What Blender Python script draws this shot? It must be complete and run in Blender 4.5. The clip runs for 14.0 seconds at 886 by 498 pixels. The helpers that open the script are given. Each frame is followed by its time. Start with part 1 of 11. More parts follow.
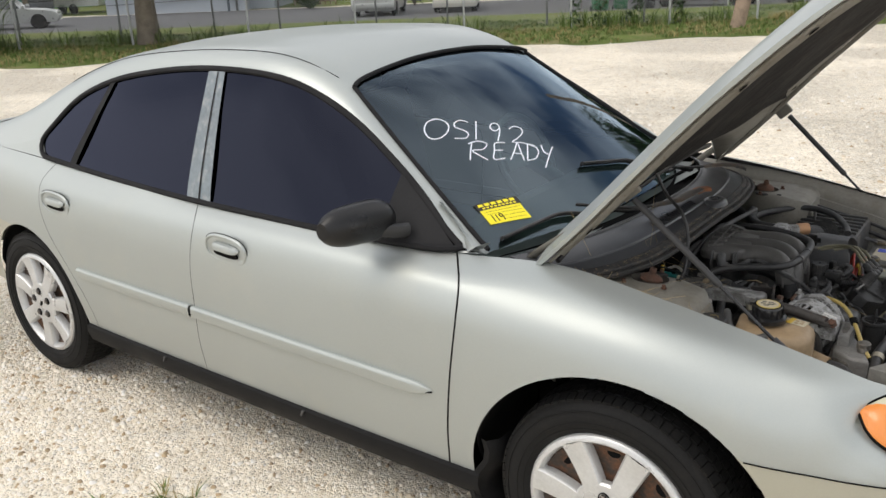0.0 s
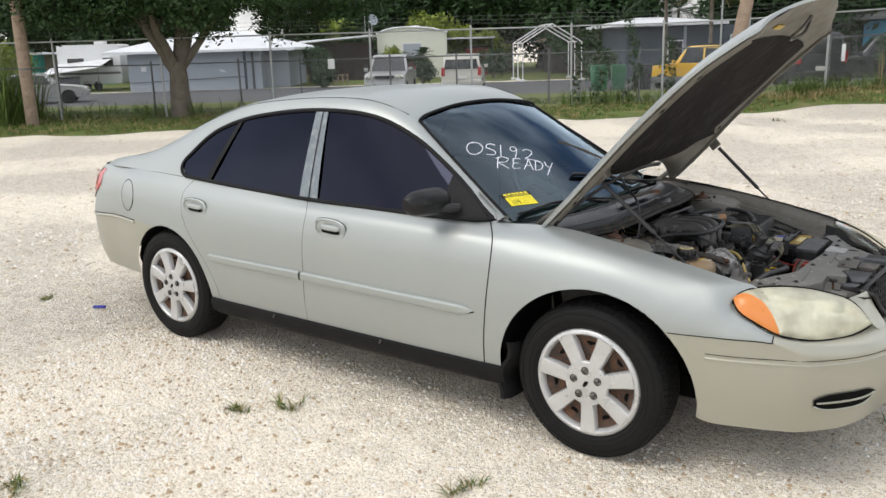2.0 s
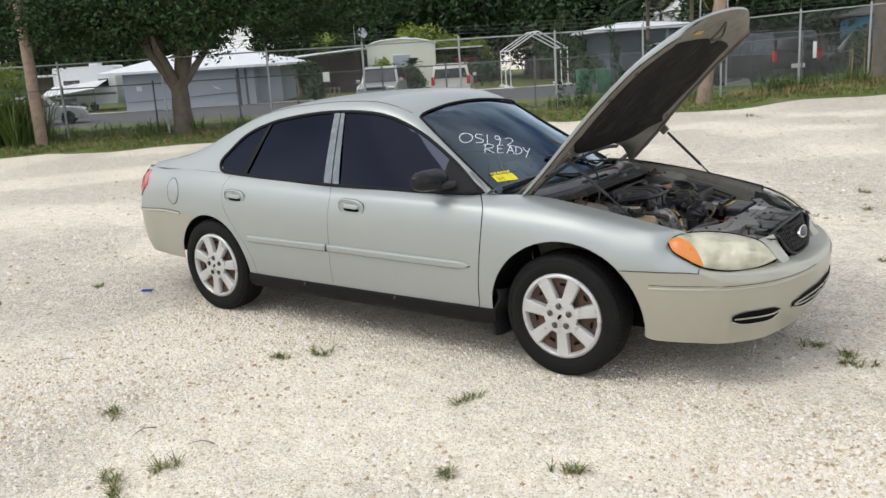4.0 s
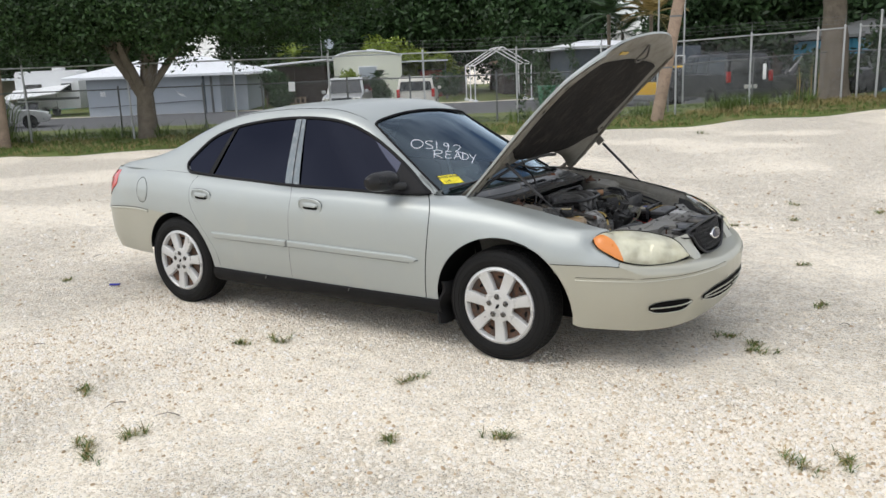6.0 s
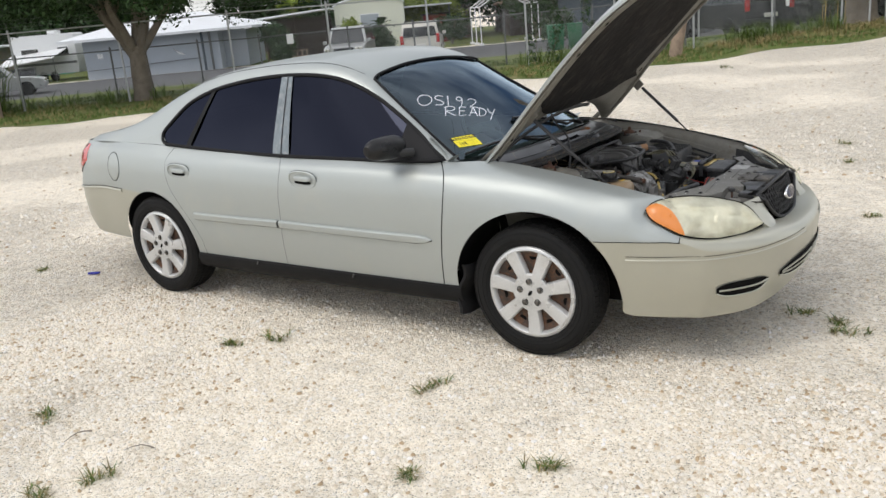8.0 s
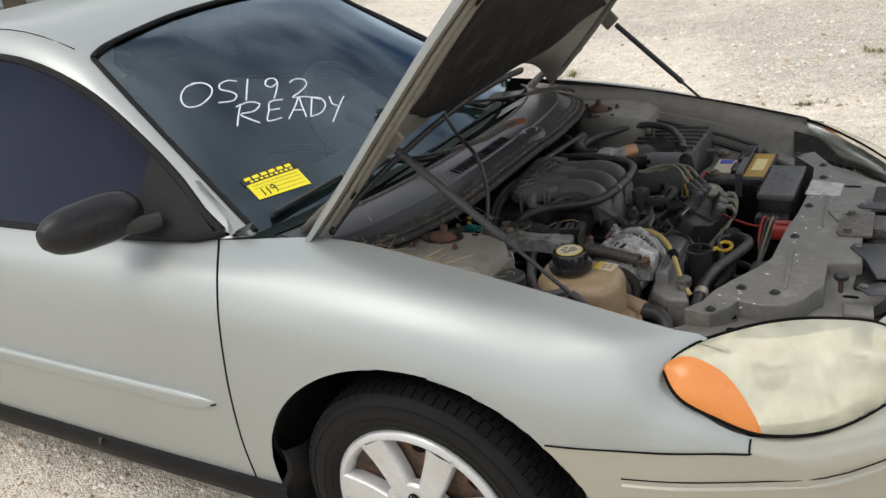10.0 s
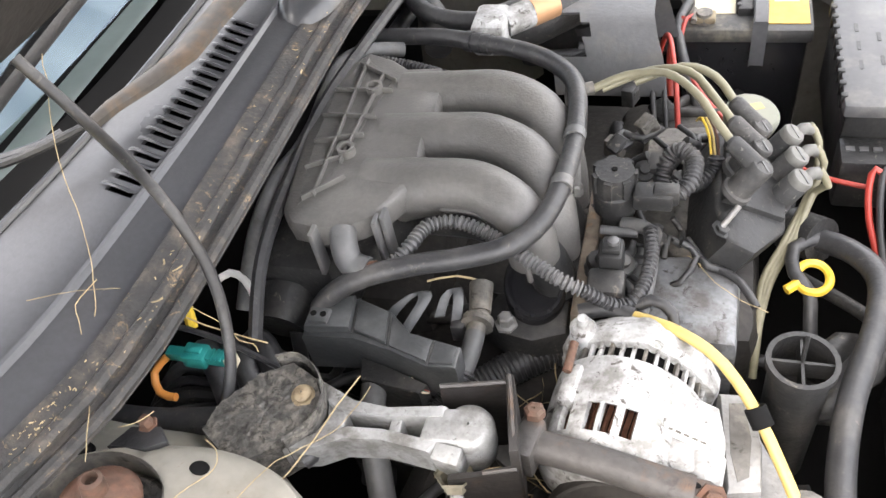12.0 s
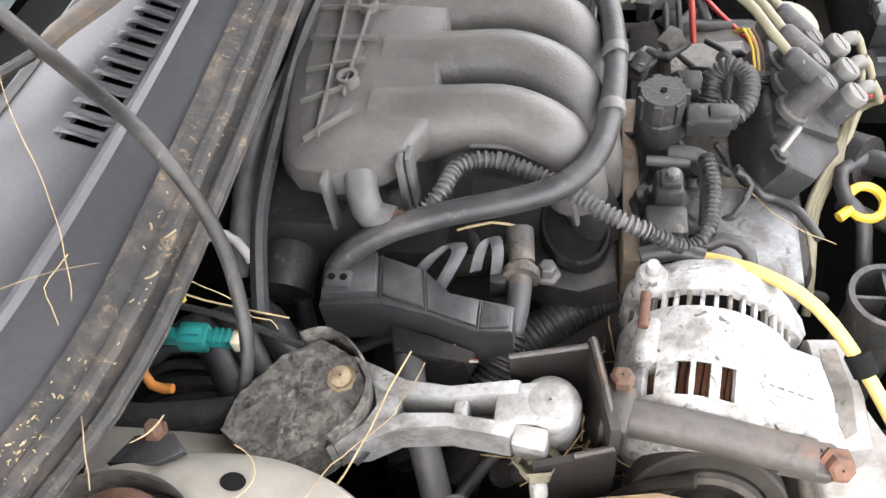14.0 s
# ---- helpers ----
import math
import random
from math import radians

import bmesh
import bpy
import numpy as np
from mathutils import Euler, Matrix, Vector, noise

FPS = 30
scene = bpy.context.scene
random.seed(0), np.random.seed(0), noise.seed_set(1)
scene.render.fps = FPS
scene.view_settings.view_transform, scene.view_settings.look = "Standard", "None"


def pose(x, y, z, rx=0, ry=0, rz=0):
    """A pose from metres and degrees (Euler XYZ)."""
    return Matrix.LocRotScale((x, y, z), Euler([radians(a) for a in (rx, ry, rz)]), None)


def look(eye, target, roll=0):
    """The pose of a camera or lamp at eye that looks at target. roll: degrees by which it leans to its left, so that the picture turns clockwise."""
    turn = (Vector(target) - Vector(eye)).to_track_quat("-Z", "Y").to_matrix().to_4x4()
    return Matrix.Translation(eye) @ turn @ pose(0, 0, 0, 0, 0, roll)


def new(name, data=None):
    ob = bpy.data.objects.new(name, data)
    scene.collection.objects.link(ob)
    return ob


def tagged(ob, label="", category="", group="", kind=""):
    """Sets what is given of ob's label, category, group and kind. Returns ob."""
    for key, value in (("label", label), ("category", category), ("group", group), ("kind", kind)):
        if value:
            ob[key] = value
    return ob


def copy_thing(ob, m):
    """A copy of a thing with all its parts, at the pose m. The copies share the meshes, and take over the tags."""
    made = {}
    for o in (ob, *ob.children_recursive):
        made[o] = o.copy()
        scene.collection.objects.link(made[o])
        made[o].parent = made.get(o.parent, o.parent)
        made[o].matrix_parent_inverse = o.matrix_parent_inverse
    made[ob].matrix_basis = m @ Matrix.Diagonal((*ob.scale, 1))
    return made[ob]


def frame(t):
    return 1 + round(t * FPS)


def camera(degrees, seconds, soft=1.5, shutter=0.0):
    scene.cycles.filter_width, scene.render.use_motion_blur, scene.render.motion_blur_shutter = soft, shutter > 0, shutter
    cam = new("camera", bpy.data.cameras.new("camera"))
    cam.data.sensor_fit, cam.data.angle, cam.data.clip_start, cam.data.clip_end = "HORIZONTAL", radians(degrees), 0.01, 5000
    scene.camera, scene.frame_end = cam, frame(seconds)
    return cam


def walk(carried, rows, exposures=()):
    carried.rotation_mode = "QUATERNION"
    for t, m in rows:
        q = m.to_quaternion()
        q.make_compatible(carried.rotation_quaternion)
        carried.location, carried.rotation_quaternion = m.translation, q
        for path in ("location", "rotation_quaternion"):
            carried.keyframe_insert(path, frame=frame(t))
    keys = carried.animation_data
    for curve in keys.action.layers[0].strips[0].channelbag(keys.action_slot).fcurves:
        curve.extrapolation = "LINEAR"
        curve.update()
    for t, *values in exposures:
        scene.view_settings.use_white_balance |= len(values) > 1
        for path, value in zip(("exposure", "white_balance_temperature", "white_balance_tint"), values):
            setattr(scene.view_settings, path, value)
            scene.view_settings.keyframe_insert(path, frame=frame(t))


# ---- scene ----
cam = camera(56.5, 14.0, shutter=0.0)
PATH = [
    (0, (2.151, -2.569, 1.72), (1.019, -1.057, 1.06), -2.3),
    (0.5, (2.294, -2.9, 1.697), (1.217, -1.311, 1.136), -1.6),
    (1, (2.461, -3.228, 1.678), (1.445, -1.584, 1.161), -0.3),
    (1.5, (2.666, -3.489, 1.682), (1.591, -1.891, 1.144), -1.4),
    (2, (2.819, -3.754, 1.697), (1.656, -2.199, 1.217), -1.7),
    (2.5, (3.005, -3.998, 1.715), (1.818, -2.464, 1.228), -2.9),
    (3, (3.25, -4.198, 1.697), (2.047, -2.695, 1.155), -1.6),
    (3.5, (3.329, -4.386, 1.707), (2.136, -2.848, 1.246), -2.0),
    (3.7, (3.336, -4.459, 1.698), (2.176, -2.895, 1.24), -3.6),
    (5.8, (3.647, -4.806, 1.701), (2.544, -3.2, 1.25), -2.0),
    (6, (3.684, -4.856, 1.694), (2.597, -3.235, 1.262), -2.2),
    (6.5, (3.66, -4.832, 1.684), (2.601, -3.195, 1.239), -2.2),
    (7, (3.522, -4.733, 1.678), (2.488, -3.102, 1.16), -2.5),
    (7.2, (3.456, -4.695, 1.675), (2.427, -3.058, 1.161), -3.4),
    (9.3, (2.679, -2.754, 1.652), (1.504, -1.308, 0.925), -7.2),
    (9.5, (2.564, -2.544, 1.636), (1.441, -1.08, 0.864), -5.8),
    (10, (2.325, -2.051, 1.617), (1.32, -0.513, 0.829), -9.3),
    (10.5, (2.164, -1.617, 1.591), (1.073, -0.23, 0.648), -11.6),
    (11, (1.948, -1.251, 1.509), (1.141, 0.228, 0.431), -10.5),
    (11.5, (1.849, -0.941, 1.481), (1.065, 0.4, 0.221), -16.8),
    (12, (1.748, -0.73, 1.417), (1.206, 0.535, -0.034), -12.8),
    (12.5, (1.61, -0.585, 1.338), (1.333, 0.644, -0.215), -9.2),
    (13, (1.577, -0.513, 1.314), (1.327, 0.68, -0.272), -5.5),
    (13.5, (1.583, -0.569, 1.297), (1.331, 0.605, -0.302), -7.8),
    (14, (1.608, -0.669, 1.348), (1.301, 0.519, -0.231), -9.3),
]
walk(cam, [(t, look(eye, target, roll)) for t, eye, target, roll in PATH],
     [(0, .08, 6800, 10), (1, .05, 6750, 10), (2, .04, 6600, 10), (3.5, -.08, 6500, 10), (6.5, -.02, 6450, 10), (9.5, -.10, 6700, 10), (10.5, .06, 6600, 11), (11, .4, 6450, 11),
      (11.5, 2.12, 6680, 13), (12, 2.72, 6880, 13), (12.5, 2.95, 6900, 13), (13, 3.46, 6850, 13), (13.5, 3.54, 6850, 13), (14, 2.92, 6850, 13)])

# world, sun
SUN_EL, SUN_AZ = 55.0, 211.0
world = bpy.data.worlds.new("sky_world")
scene.world = world
world.use_nodes = True
wn, wl = world.node_tree.nodes, world.node_tree.links
wn.clear()
w_out = wn.new("ShaderNodeOutputWorld")
w_bg = wn.new("ShaderNodeBackground")
w_sky = wn.new("ShaderNodeTexSky")
w_sky.sky_type = "NISHITA"
w_sky.sun_disc = False
w_sky.sun_elevation = radians(SUN_EL)
w_sky.sun_rotation = radians(SUN_AZ)
w_sky.air_density, w_sky.dust_density, w_sky.ozone_density = 1.0, 2.0, 1.0
w_tc = wn.new("ShaderNodeTexCoord")
w_map = wn.new("ShaderNodeMapping")
w_map.inputs["Scale"].default_value = (1.5, 1.5, 1.9)
w_map.inputs["Location"].default_value = (-2.5, 7.1, -8.2)
w_noise = wn.new("ShaderNodeTexNoise")
w_noise.inputs["Scale"].default_value = 2.0
w_noise.inputs["Detail"].default_value = 8.0
w_noise.inputs["Roughness"].default_value = 0.5
w_ramp = wn.new("ShaderNodeValToRGB")
w_ramp.color_ramp.elements[0].position = 0.30
w_ramp.color_ramp.elements[1].position = 0.64
w_cloud = wn.new("ShaderNodeMix")
w_cloud.data_type = "RGBA"
w_cloud.inputs["B"].default_value = (15.0, 15.2, 15.6, 1)
wl.new(w_tc.outputs["Generated"], w_map.inputs["Vector"])
wl.new(w_map.outputs["Vector"], w_noise.inputs["Vector"])
wl.new(w_noise.outputs["Fac"], w_ramp.inputs["Fac"])
wl.new(w_ramp.outputs["Color"], w_cloud.inputs["Factor"])
wl.new(w_sky.outputs["Color"], w_cloud.inputs["A"])
wl.new(w_cloud.outputs["Result"], w_bg.inputs["Color"])
w_bg.inputs["Strength"].default_value = 0.106
wl.new(w_bg.outputs["Background"], w_out.inputs["Surface"])

sun_data = bpy.data.lights.new("sun", "SUN")
sun_data.energy, sun_data.angle, sun_data.color = 1.0, radians(30.0), (1.0, 0.965, 0.91)
sun = new("sun", sun_data)
el, az = radians(SUN_EL), radians(SUN_AZ)
sun_dir = Vector((math.sin(az) * math.cos(el), math.cos(az) * math.cos(el), math.sin(el)))
sun.matrix_world = look(sun_dir * 60, (0, 0, 0))

# ---------------------------------------------------------------- materials
def mat(name, base, rough=0.5, metal=0.0, var=0.12, scale=6.0, fine=60.0, bump=0.0, bump_scale=80.0, tint=None, tint_at=(0.5, 0.7),
        coat=0.0, spec=0.5, rough_var=0.1, island=0.0, tint_scale=None, detail=5.0, dust=None, dust_at=(0.56, 0.68), dust_scale=45.0):
    """Principled surface: base colour with two scales of variation, an optional second colour in patches, and fine relief."""
    m = bpy.data.materials.new(name)
    m.use_nodes = True
    n, l = m.node_tree.nodes, m.node_tree.links
    p = n["Principled BSDF"]
    tc = n.new("ShaderNodeTexCoord")
    a = n.new("ShaderNodeTexNoise"); a.inputs["Scale"].default_value = scale; a.inputs["Detail"].default_value = detail
    b = n.new("ShaderNodeTexNoise"); b.inputs["Scale"].default_value = fine; b.inputs["Detail"].default_value = 3.0
    l.new(tc.outputs["Object"], a.inputs["Vector"]); l.new(tc.outputs["Object"], b.inputs["Vector"])
    ad = n.new("ShaderNodeMath"); ad.operation = "ADD"
    l.new(a.outputs["Fac"], ad.inputs[0]); l.new(b.outputs["Fac"], ad.inputs[1])
    mr = n.new("ShaderNodeMapRange")
    mr.inputs["From Min"].default_value, mr.inputs["From Max"].default_value = 0.6, 1.4
    mr.inputs["To Min"].default_value, mr.inputs["To Max"].default_value = 1.0 - var, 1.0 + var
    l.new(ad.outputs[0], mr.inputs["Value"])
    mul = n.new("ShaderNodeVectorMath"); mul.operation = "SCALE"
    l.new(mr.outputs["Result"], mul.inputs["Scale"])
    rgb = n.new("ShaderNodeRGB"); rgb.outputs[0].default_value = (*base, 1)
    col = rgb.outputs[0]
    if tint:
        r = n.new("ShaderNodeValToRGB")
        r.color_ramp.elements[0].position, r.color_ramp.elements[1].position = tint_at
        t = n.new("ShaderNodeTexNoise"); t.inputs["Scale"].default_value = tint_scale or scale * 1.7; t.inputs["Detail"].default_value = 8.0
        t.inputs["Roughness"].default_value = 0.65
        l.new(tc.outputs["Object"], t.inputs["Vector"]); l.new(t.outputs["Fac"], r.inputs["Fac"])
        mx = n.new("ShaderNodeMix"); mx.data_type = "RGBA"; mx.inputs["B"].default_value = (*tint, 1)
        l.new(r.outputs["Color"], mx.inputs["Factor"]); l.new(col, mx.inputs["A"])
        col = mx.outputs["Result"]
    if dust:
        dr = n.new("ShaderNodeValToRGB")
        dr.color_ramp.elements[0].position, dr.color_ramp.elements[1].position = dust_at
        dn = n.new("ShaderNodeTexNoise"); dn.inputs["Scale"].default_value = dust_scale; dn.inputs["Detail"].default_value = 9.0
        dn.inputs["Roughness"].default_value = 0.72; dn.inputs["Distortion"].default_value = 0.6
        l.new(tc.outputs["Object"], dn.inputs["Vector"]); l.new(dn.outputs["Fac"], dr.inputs["Fac"])
        dm = n.new("ShaderNodeMix"); dm.data_type = "RGBA"; dm.inputs["B"].default_value = (*dust, 1)
        l.new(dr.outputs["Color"], dm.inputs["Factor"]); l.new(col, dm.inputs["A"])
        col = dm.outputs["Result"]
    if island:
        ge = n.new("ShaderNodeNewGeometry")
        im = n.new("ShaderNodeMapRange"); im.inputs["To Min"].default_value, im.inputs["To Max"].default_value = 1 - island, 1 + island
        l.new(ge.outputs["Random Per Island"], im.inputs["Value"])
        m2 = n.new("ShaderNodeVectorMath"); m2.operation = "SCALE"
        l.new(col, m2.inputs[0]); l.new(im.outputs["Result"], m2.inputs["Scale"]); col = m2.outputs[0]
    l.new(col, mul.inputs[0]); l.new(mul.outputs[0], p.inputs["Base Color"])
    rr = n.new("ShaderNodeMapRange")
    rr.inputs["From Min"].default_value, rr.inputs["From Max"].default_value = 0.3, 0.7
    rr.inputs["To Min"].default_value, rr.inputs["To Max"].default_value = max(0.02, rough - rough_var), min(1, rough + rough_var)
    l.new(a.outputs["Fac"], rr.inputs["Value"]); l.new(rr.outputs["Result"], p.inputs["Roughness"])
    p.inputs["Metallic"].default_value = metal
    p.inputs["Specular IOR Level"].default_value = spec
    p.inputs["Coat Weight"].default_value = coat
    p.inputs["Coat Roughness"].default_value = 0.08
    if bump:
        bn = n.new("ShaderNodeTexNoise"); bn.inputs["Scale"].default_value = bump_scale; bn.inputs["Detail"].default_value = 4.0
        l.new(tc.outputs["Object"], bn.inputs["Vector"])
        bu = n.new("ShaderNodeBump"); bu.inputs["Strength"].default_value = 1.0; bu.inputs["Distance"].default_value = bump
        l.new(bn.outputs["Fac"], bu.inputs["Height"]); l.new(bu.outputs["Normal"], p.inputs["Normal"])
    return m


def glass_mat(name, tint, ior=1.45, rough=0.02, gloss=(0.9, 0.92, 1.0)):
    """Thin tinted pane: what passes is tinted, what is mirrored follows Fresnel."""
    m = bpy.data.materials.new(name)
    m.use_nodes = True
    n, l = m.node_tree.nodes, m.node_tree.links
    n.clear()
    out = n.new("ShaderNodeOutputMaterial")
    tr = n.new("ShaderNodeBsdfTransparent"); tr.inputs["Color"].default_value = (*tint, 1)
    gl = n.new("ShaderNodeBsdfGlossy"); gl.inputs["Roughness"].default_value = rough
    gl.inputs["Color"].default_value = (*gloss, 1)
    fr = n.new("ShaderNodeFresnel"); fr.inputs["IOR"].default_value = ior
    mx = n.new("ShaderNodeMixShader")
    l.new(fr.outputs[0], mx.inputs[0]); l.new(tr.outputs[0], mx.inputs[1]); l.new(gl.outputs[0], mx.inputs[2])
    l.new(mx.outputs[0], out.inputs["Surface"])
    return m


M_PAINT = mat("silver_beige_metallic_paint", (0.397, 0.424, 0.413), 0.47, 0.63, 0.035, 1.3, 260, coat=0.2, rough_var=0.06, tint=(0.44, 0.452, 0.415), tint_at=(0.55, 0.85), tint_scale=2.2)
M_BUMPER = mat("beige_bumper_paint", (0.415, 0.41, 0.345), 0.36, 0.45, 0.04, 1.5, 240, coat=0.2, rough_var=0.06)
M_INNER = mat("beige_inner_metal", (0.182, 0.172, 0.147), 0.6, 0.05, 0.15, 7, 90, tint=(0.125, 0.11, 0.085), tint_at=(0.48, 0.75), tint_scale=14, dust=(0.11, 0.08, 0.05), dust_at=(0.60, 0.70), dust_scale=40)
M_SUPPORT = mat("grey_support_metal", (0.165, 0.16, 0.145), 0.55, 0.15, 0.2, 9, 90, tint=(0.25, 0.245, 0.22), tint_at=(0.55, 0.75), tint_scale=16, dust=(0.50, 0.48, 0.44), dust_at=(0.66, 0.72), dust_scale=60)
M_BLACK = mat("black_plastic", (0.022, 0.022, 0.023), 0.5, 0, 0.25, 8, 120, bump=0.0006, bump_scale=300)
M_GLOSSBLK = mat("gloss_black_plastic", (0.013, 0.013, 0.014), 0.22, 0, 0.2, 6, 90)
M_TRIM = mat("black_window_trim", (0.011, 0.011, 0.012), 0.7, 0, 0.25, 9, 120, spec=0.2)
M_BPILLAR = mat("faded_pillar_film", (0.17, 0.20, 0.22), 0.4, 0.2, 0.25, 9, 60, tint=(0.32, 0.33, 0.33), tint_at=(0.5, 0.7), tint_scale=22)
M_SILL = mat("grey_black_rocker_plastic", (0.009, 0.009, 0.0095), 0.6, 0, 0.25, 5, 120, spec=0.15)
M_RUBBER = mat("tyre_rubber", (0.011, 0.011, 0.011), 0.68, 0, 0.3, 10, 140, tint=(0.020, 0.018, 0.016), tint_at=(0.55, 0.8), bump=0.0008, bump_scale=150, spec=0.16)
M_HUBCAP = mat("silver_hubcap_plastic", (0.56, 0.565, 0.56), 0.34, 0.4, 0.10, 12, 120, tint=(0.30, 0.23, 0.15), tint_at=(0.63, 0.84), tint_scale=18)
M_STEEL = mat("rusty_steel_wheel", (0.06, 0.046, 0.038), 0.75, 0.2, 0.4, 20, 120, tint=(0.15, 0.072, 0.038), tint_at=(0.42, 0.62))
M_LUG = mat("dark_lug_nut", (0.11, 0.10, 0.09), 0.4, 0.7, 0.3, 40, 200)
M_SAIL = mat("matt_black_sail", (0.014, 0.014, 0.015), 0.75, 0, 0.2, 9, 120, spec=0.25)
# near-black for joints; also paints the shade in openings, wells and hollows
M_GAP = mat("gap_and_shade_black", (0.006, 0.006, 0.006), 0.85, 0, 0.1, spec=0.08)
M_LINER = mat("hood_insulation_felt", (0.018, 0.0165, 0.0155), 0.95, 0, 0.5, 7, 160, tint=(0.048, 0.040, 0.035), tint_at=(0.5, 0.75), bump=0.006, bump_scale=18, spec=0.15)
M_COWL = mat("dark_grey_cowl_plastic", (0.041, 0.042, 0.045), 0.36, 0, 0.16, 5, 160, tint=(0.052, 0.052, 0.056), tint_at=(0.5, 0.75), bump=0.0002, bump_scale=300)
M_SEAL = mat("weathered_rubber_seal", (0.026, 0.025, 0.024), 0.75, 0, 0.4, 14, 90, tint=(0.075, 0.062, 0.05), tint_at=(0.5, 0.68), tint_scale=24, dust=(0.15, 0.105, 0.06), dust_at=(0.58, 0.66), dust_scale=90, bump=0.0015, bump_scale=260)
M_ENGBLK = mat("engine_black_plastic", (0.017, 0.017, 0.017), 0.5, 0, 0.35, 12, 120, tint=(0.050, 0.047, 0.043), tint_at=(0.5, 0.76), tint_scale=18, bump=0.0008, bump_scale=200, dust=(0.115, 0.10, 0.083), dust_at=(0.59, 0.70), dust_scale=85, spec=0.35)
M_MANIFOLD = mat("intake_manifold_plastic", (0.070, 0.067, 0.063), 0.48, 0, 0.16, 9, 180, tint=(0.112, 0.106, 0.097), tint_at=(0.45, 0.75), tint_scale=12, dust=(0.055, 0.051, 0.047), dust_at=(0.58, 0.78), dust_scale=20, bump=0.0005, bump_scale=350)
M_HOSE = mat("black_rubber_hose", (0.026, 0.026, 0.027), 0.45, 0, 0.35, 16, 120, tint=(0.070, 0.066, 0.061), tint_at=(0.5, 0.78), tint_scale=22, dust=(0.12, 0.105, 0.088), dust_at=(0.60, 0.72), dust_scale=85, bump=0.0005, bump_scale=220, spec=0.4)
M_GREYHOSE = mat("grey_dusty_hose", (0.066, 0.066, 0.066), 0.55, 0, 0.25, 16, 120, tint=(0.12, 0.112, 0.104), tint_at=(0.5, 0.8), dust=(0.045, 0.042, 0.04), dust_at=(0.58, 0.72), dust_scale=55)
M_ALU = mat("cast_aluminium", (0.20, 0.196, 0.188), 0.55, 0.35, 0.22, 22, 160, tint=(0.15, 0.142, 0.13), tint_at=(0.50, 0.72), tint_scale=36, dust=(0.11, 0.10, 0.085), dust_at=(0.58, 0.68), dust_scale=90, bump=0.0008, bump_scale=220)
M_STAINALU = mat("stained_aluminium", (0.17, 0.175, 0.18), 0.55, 0.35, 0.3, 22, 140, tint=(0.09, 0.085, 0.08), tint_at=(0.46, 0.62), tint_scale=26, dust=(0.045, 0.04, 0.036), dust_at=(0.56, 0.64), dust_scale=60, bump=0.001, bump_scale=160)
M_ALUWHITE = mat("oxidised_aluminium", (0.335, 0.335, 0.33), 0.7, 0.2, 0.25, 26, 160, tint=(0.16, 0.155, 0.145), tint_at=(0.46, 0.62), tint_scale=38, dust=(0.065, 0.058, 0.05), dust_at=(0.56, 0.63), dust_scale=95, bump=0.0008, bump_scale=200)
M_DARKMETAL = mat("oily_dark_metal", (0.10, 0.094, 0.085), 0.6, 0.4, 0.4, 16, 120, tint=(0.22, 0.195, 0.16), tint_at=(0.48, 0.72), dust=(0.035, 0.03, 0.026), dust_at=(0.56, 0.66), dust_scale=80, bump=0.001, bump_scale=140)
M_RUST = mat("rusted_iron", (0.10, 0.048, 0.030), 0.8, 0.2, 0.4, 22, 160, tint=(0.07, 0.045, 0.032), tint_at=(0.45, 0.7), bump=0.001, bump_scale=160)
M_AMBER = mat("amber_tank_plastic", (0.30, 0.215, 0.125), 0.45, 0, 0.14, 8, 90, tint=(0.18, 0.12, 0.07), tint_at=(0.45, 0.72), tint_scale=10, dust=(0.09, 0.065, 0.045), dust_at=(0.62, 0.74), dust_scale=40)
M_YELLOW = mat("yellow_plastic", (0.54, 0.36, 0.035), 0.45, 0, 0.1)
M_YELLOWTUBE = mat("yellow_conduit", (0.37, 0.275, 0.085), 0.5, 0, 0.15, 12, 120)
M_WIRE = mat("tan_plug_wire", (0.15, 0.138, 0.09), 0.5, 0, 0.2, 20, 120)
M_TEAL = mat("teal_connector", (0.012, 0.17, 0.155), 0.4, 0, 0.12)
M_RED = mat("red_plastic", (0.30, 0.03, 0.02), 0.45, 0, 0.12)
M_REDLENS = mat("red_lamp_lens", (0.46, 0.028, 0.028), 0.12, 0, 0.06, coat=0.6)
M_ORANGE = mat("orange_lamp_lens", (0.72, 0.25, 0.06), 0.3, 0, 0.06, 9, 300, coat=0.2)
M_LENSREF = mat("lamp_reflector", (0.80, 0.79, 0.72), 0.22, 0.9, 0.06, 5, 60)
M_GLASSBULB = mat("lamp_bulb_shield", (0.30, 0.30, 0.28), 0.3, 0.8, 0.06)


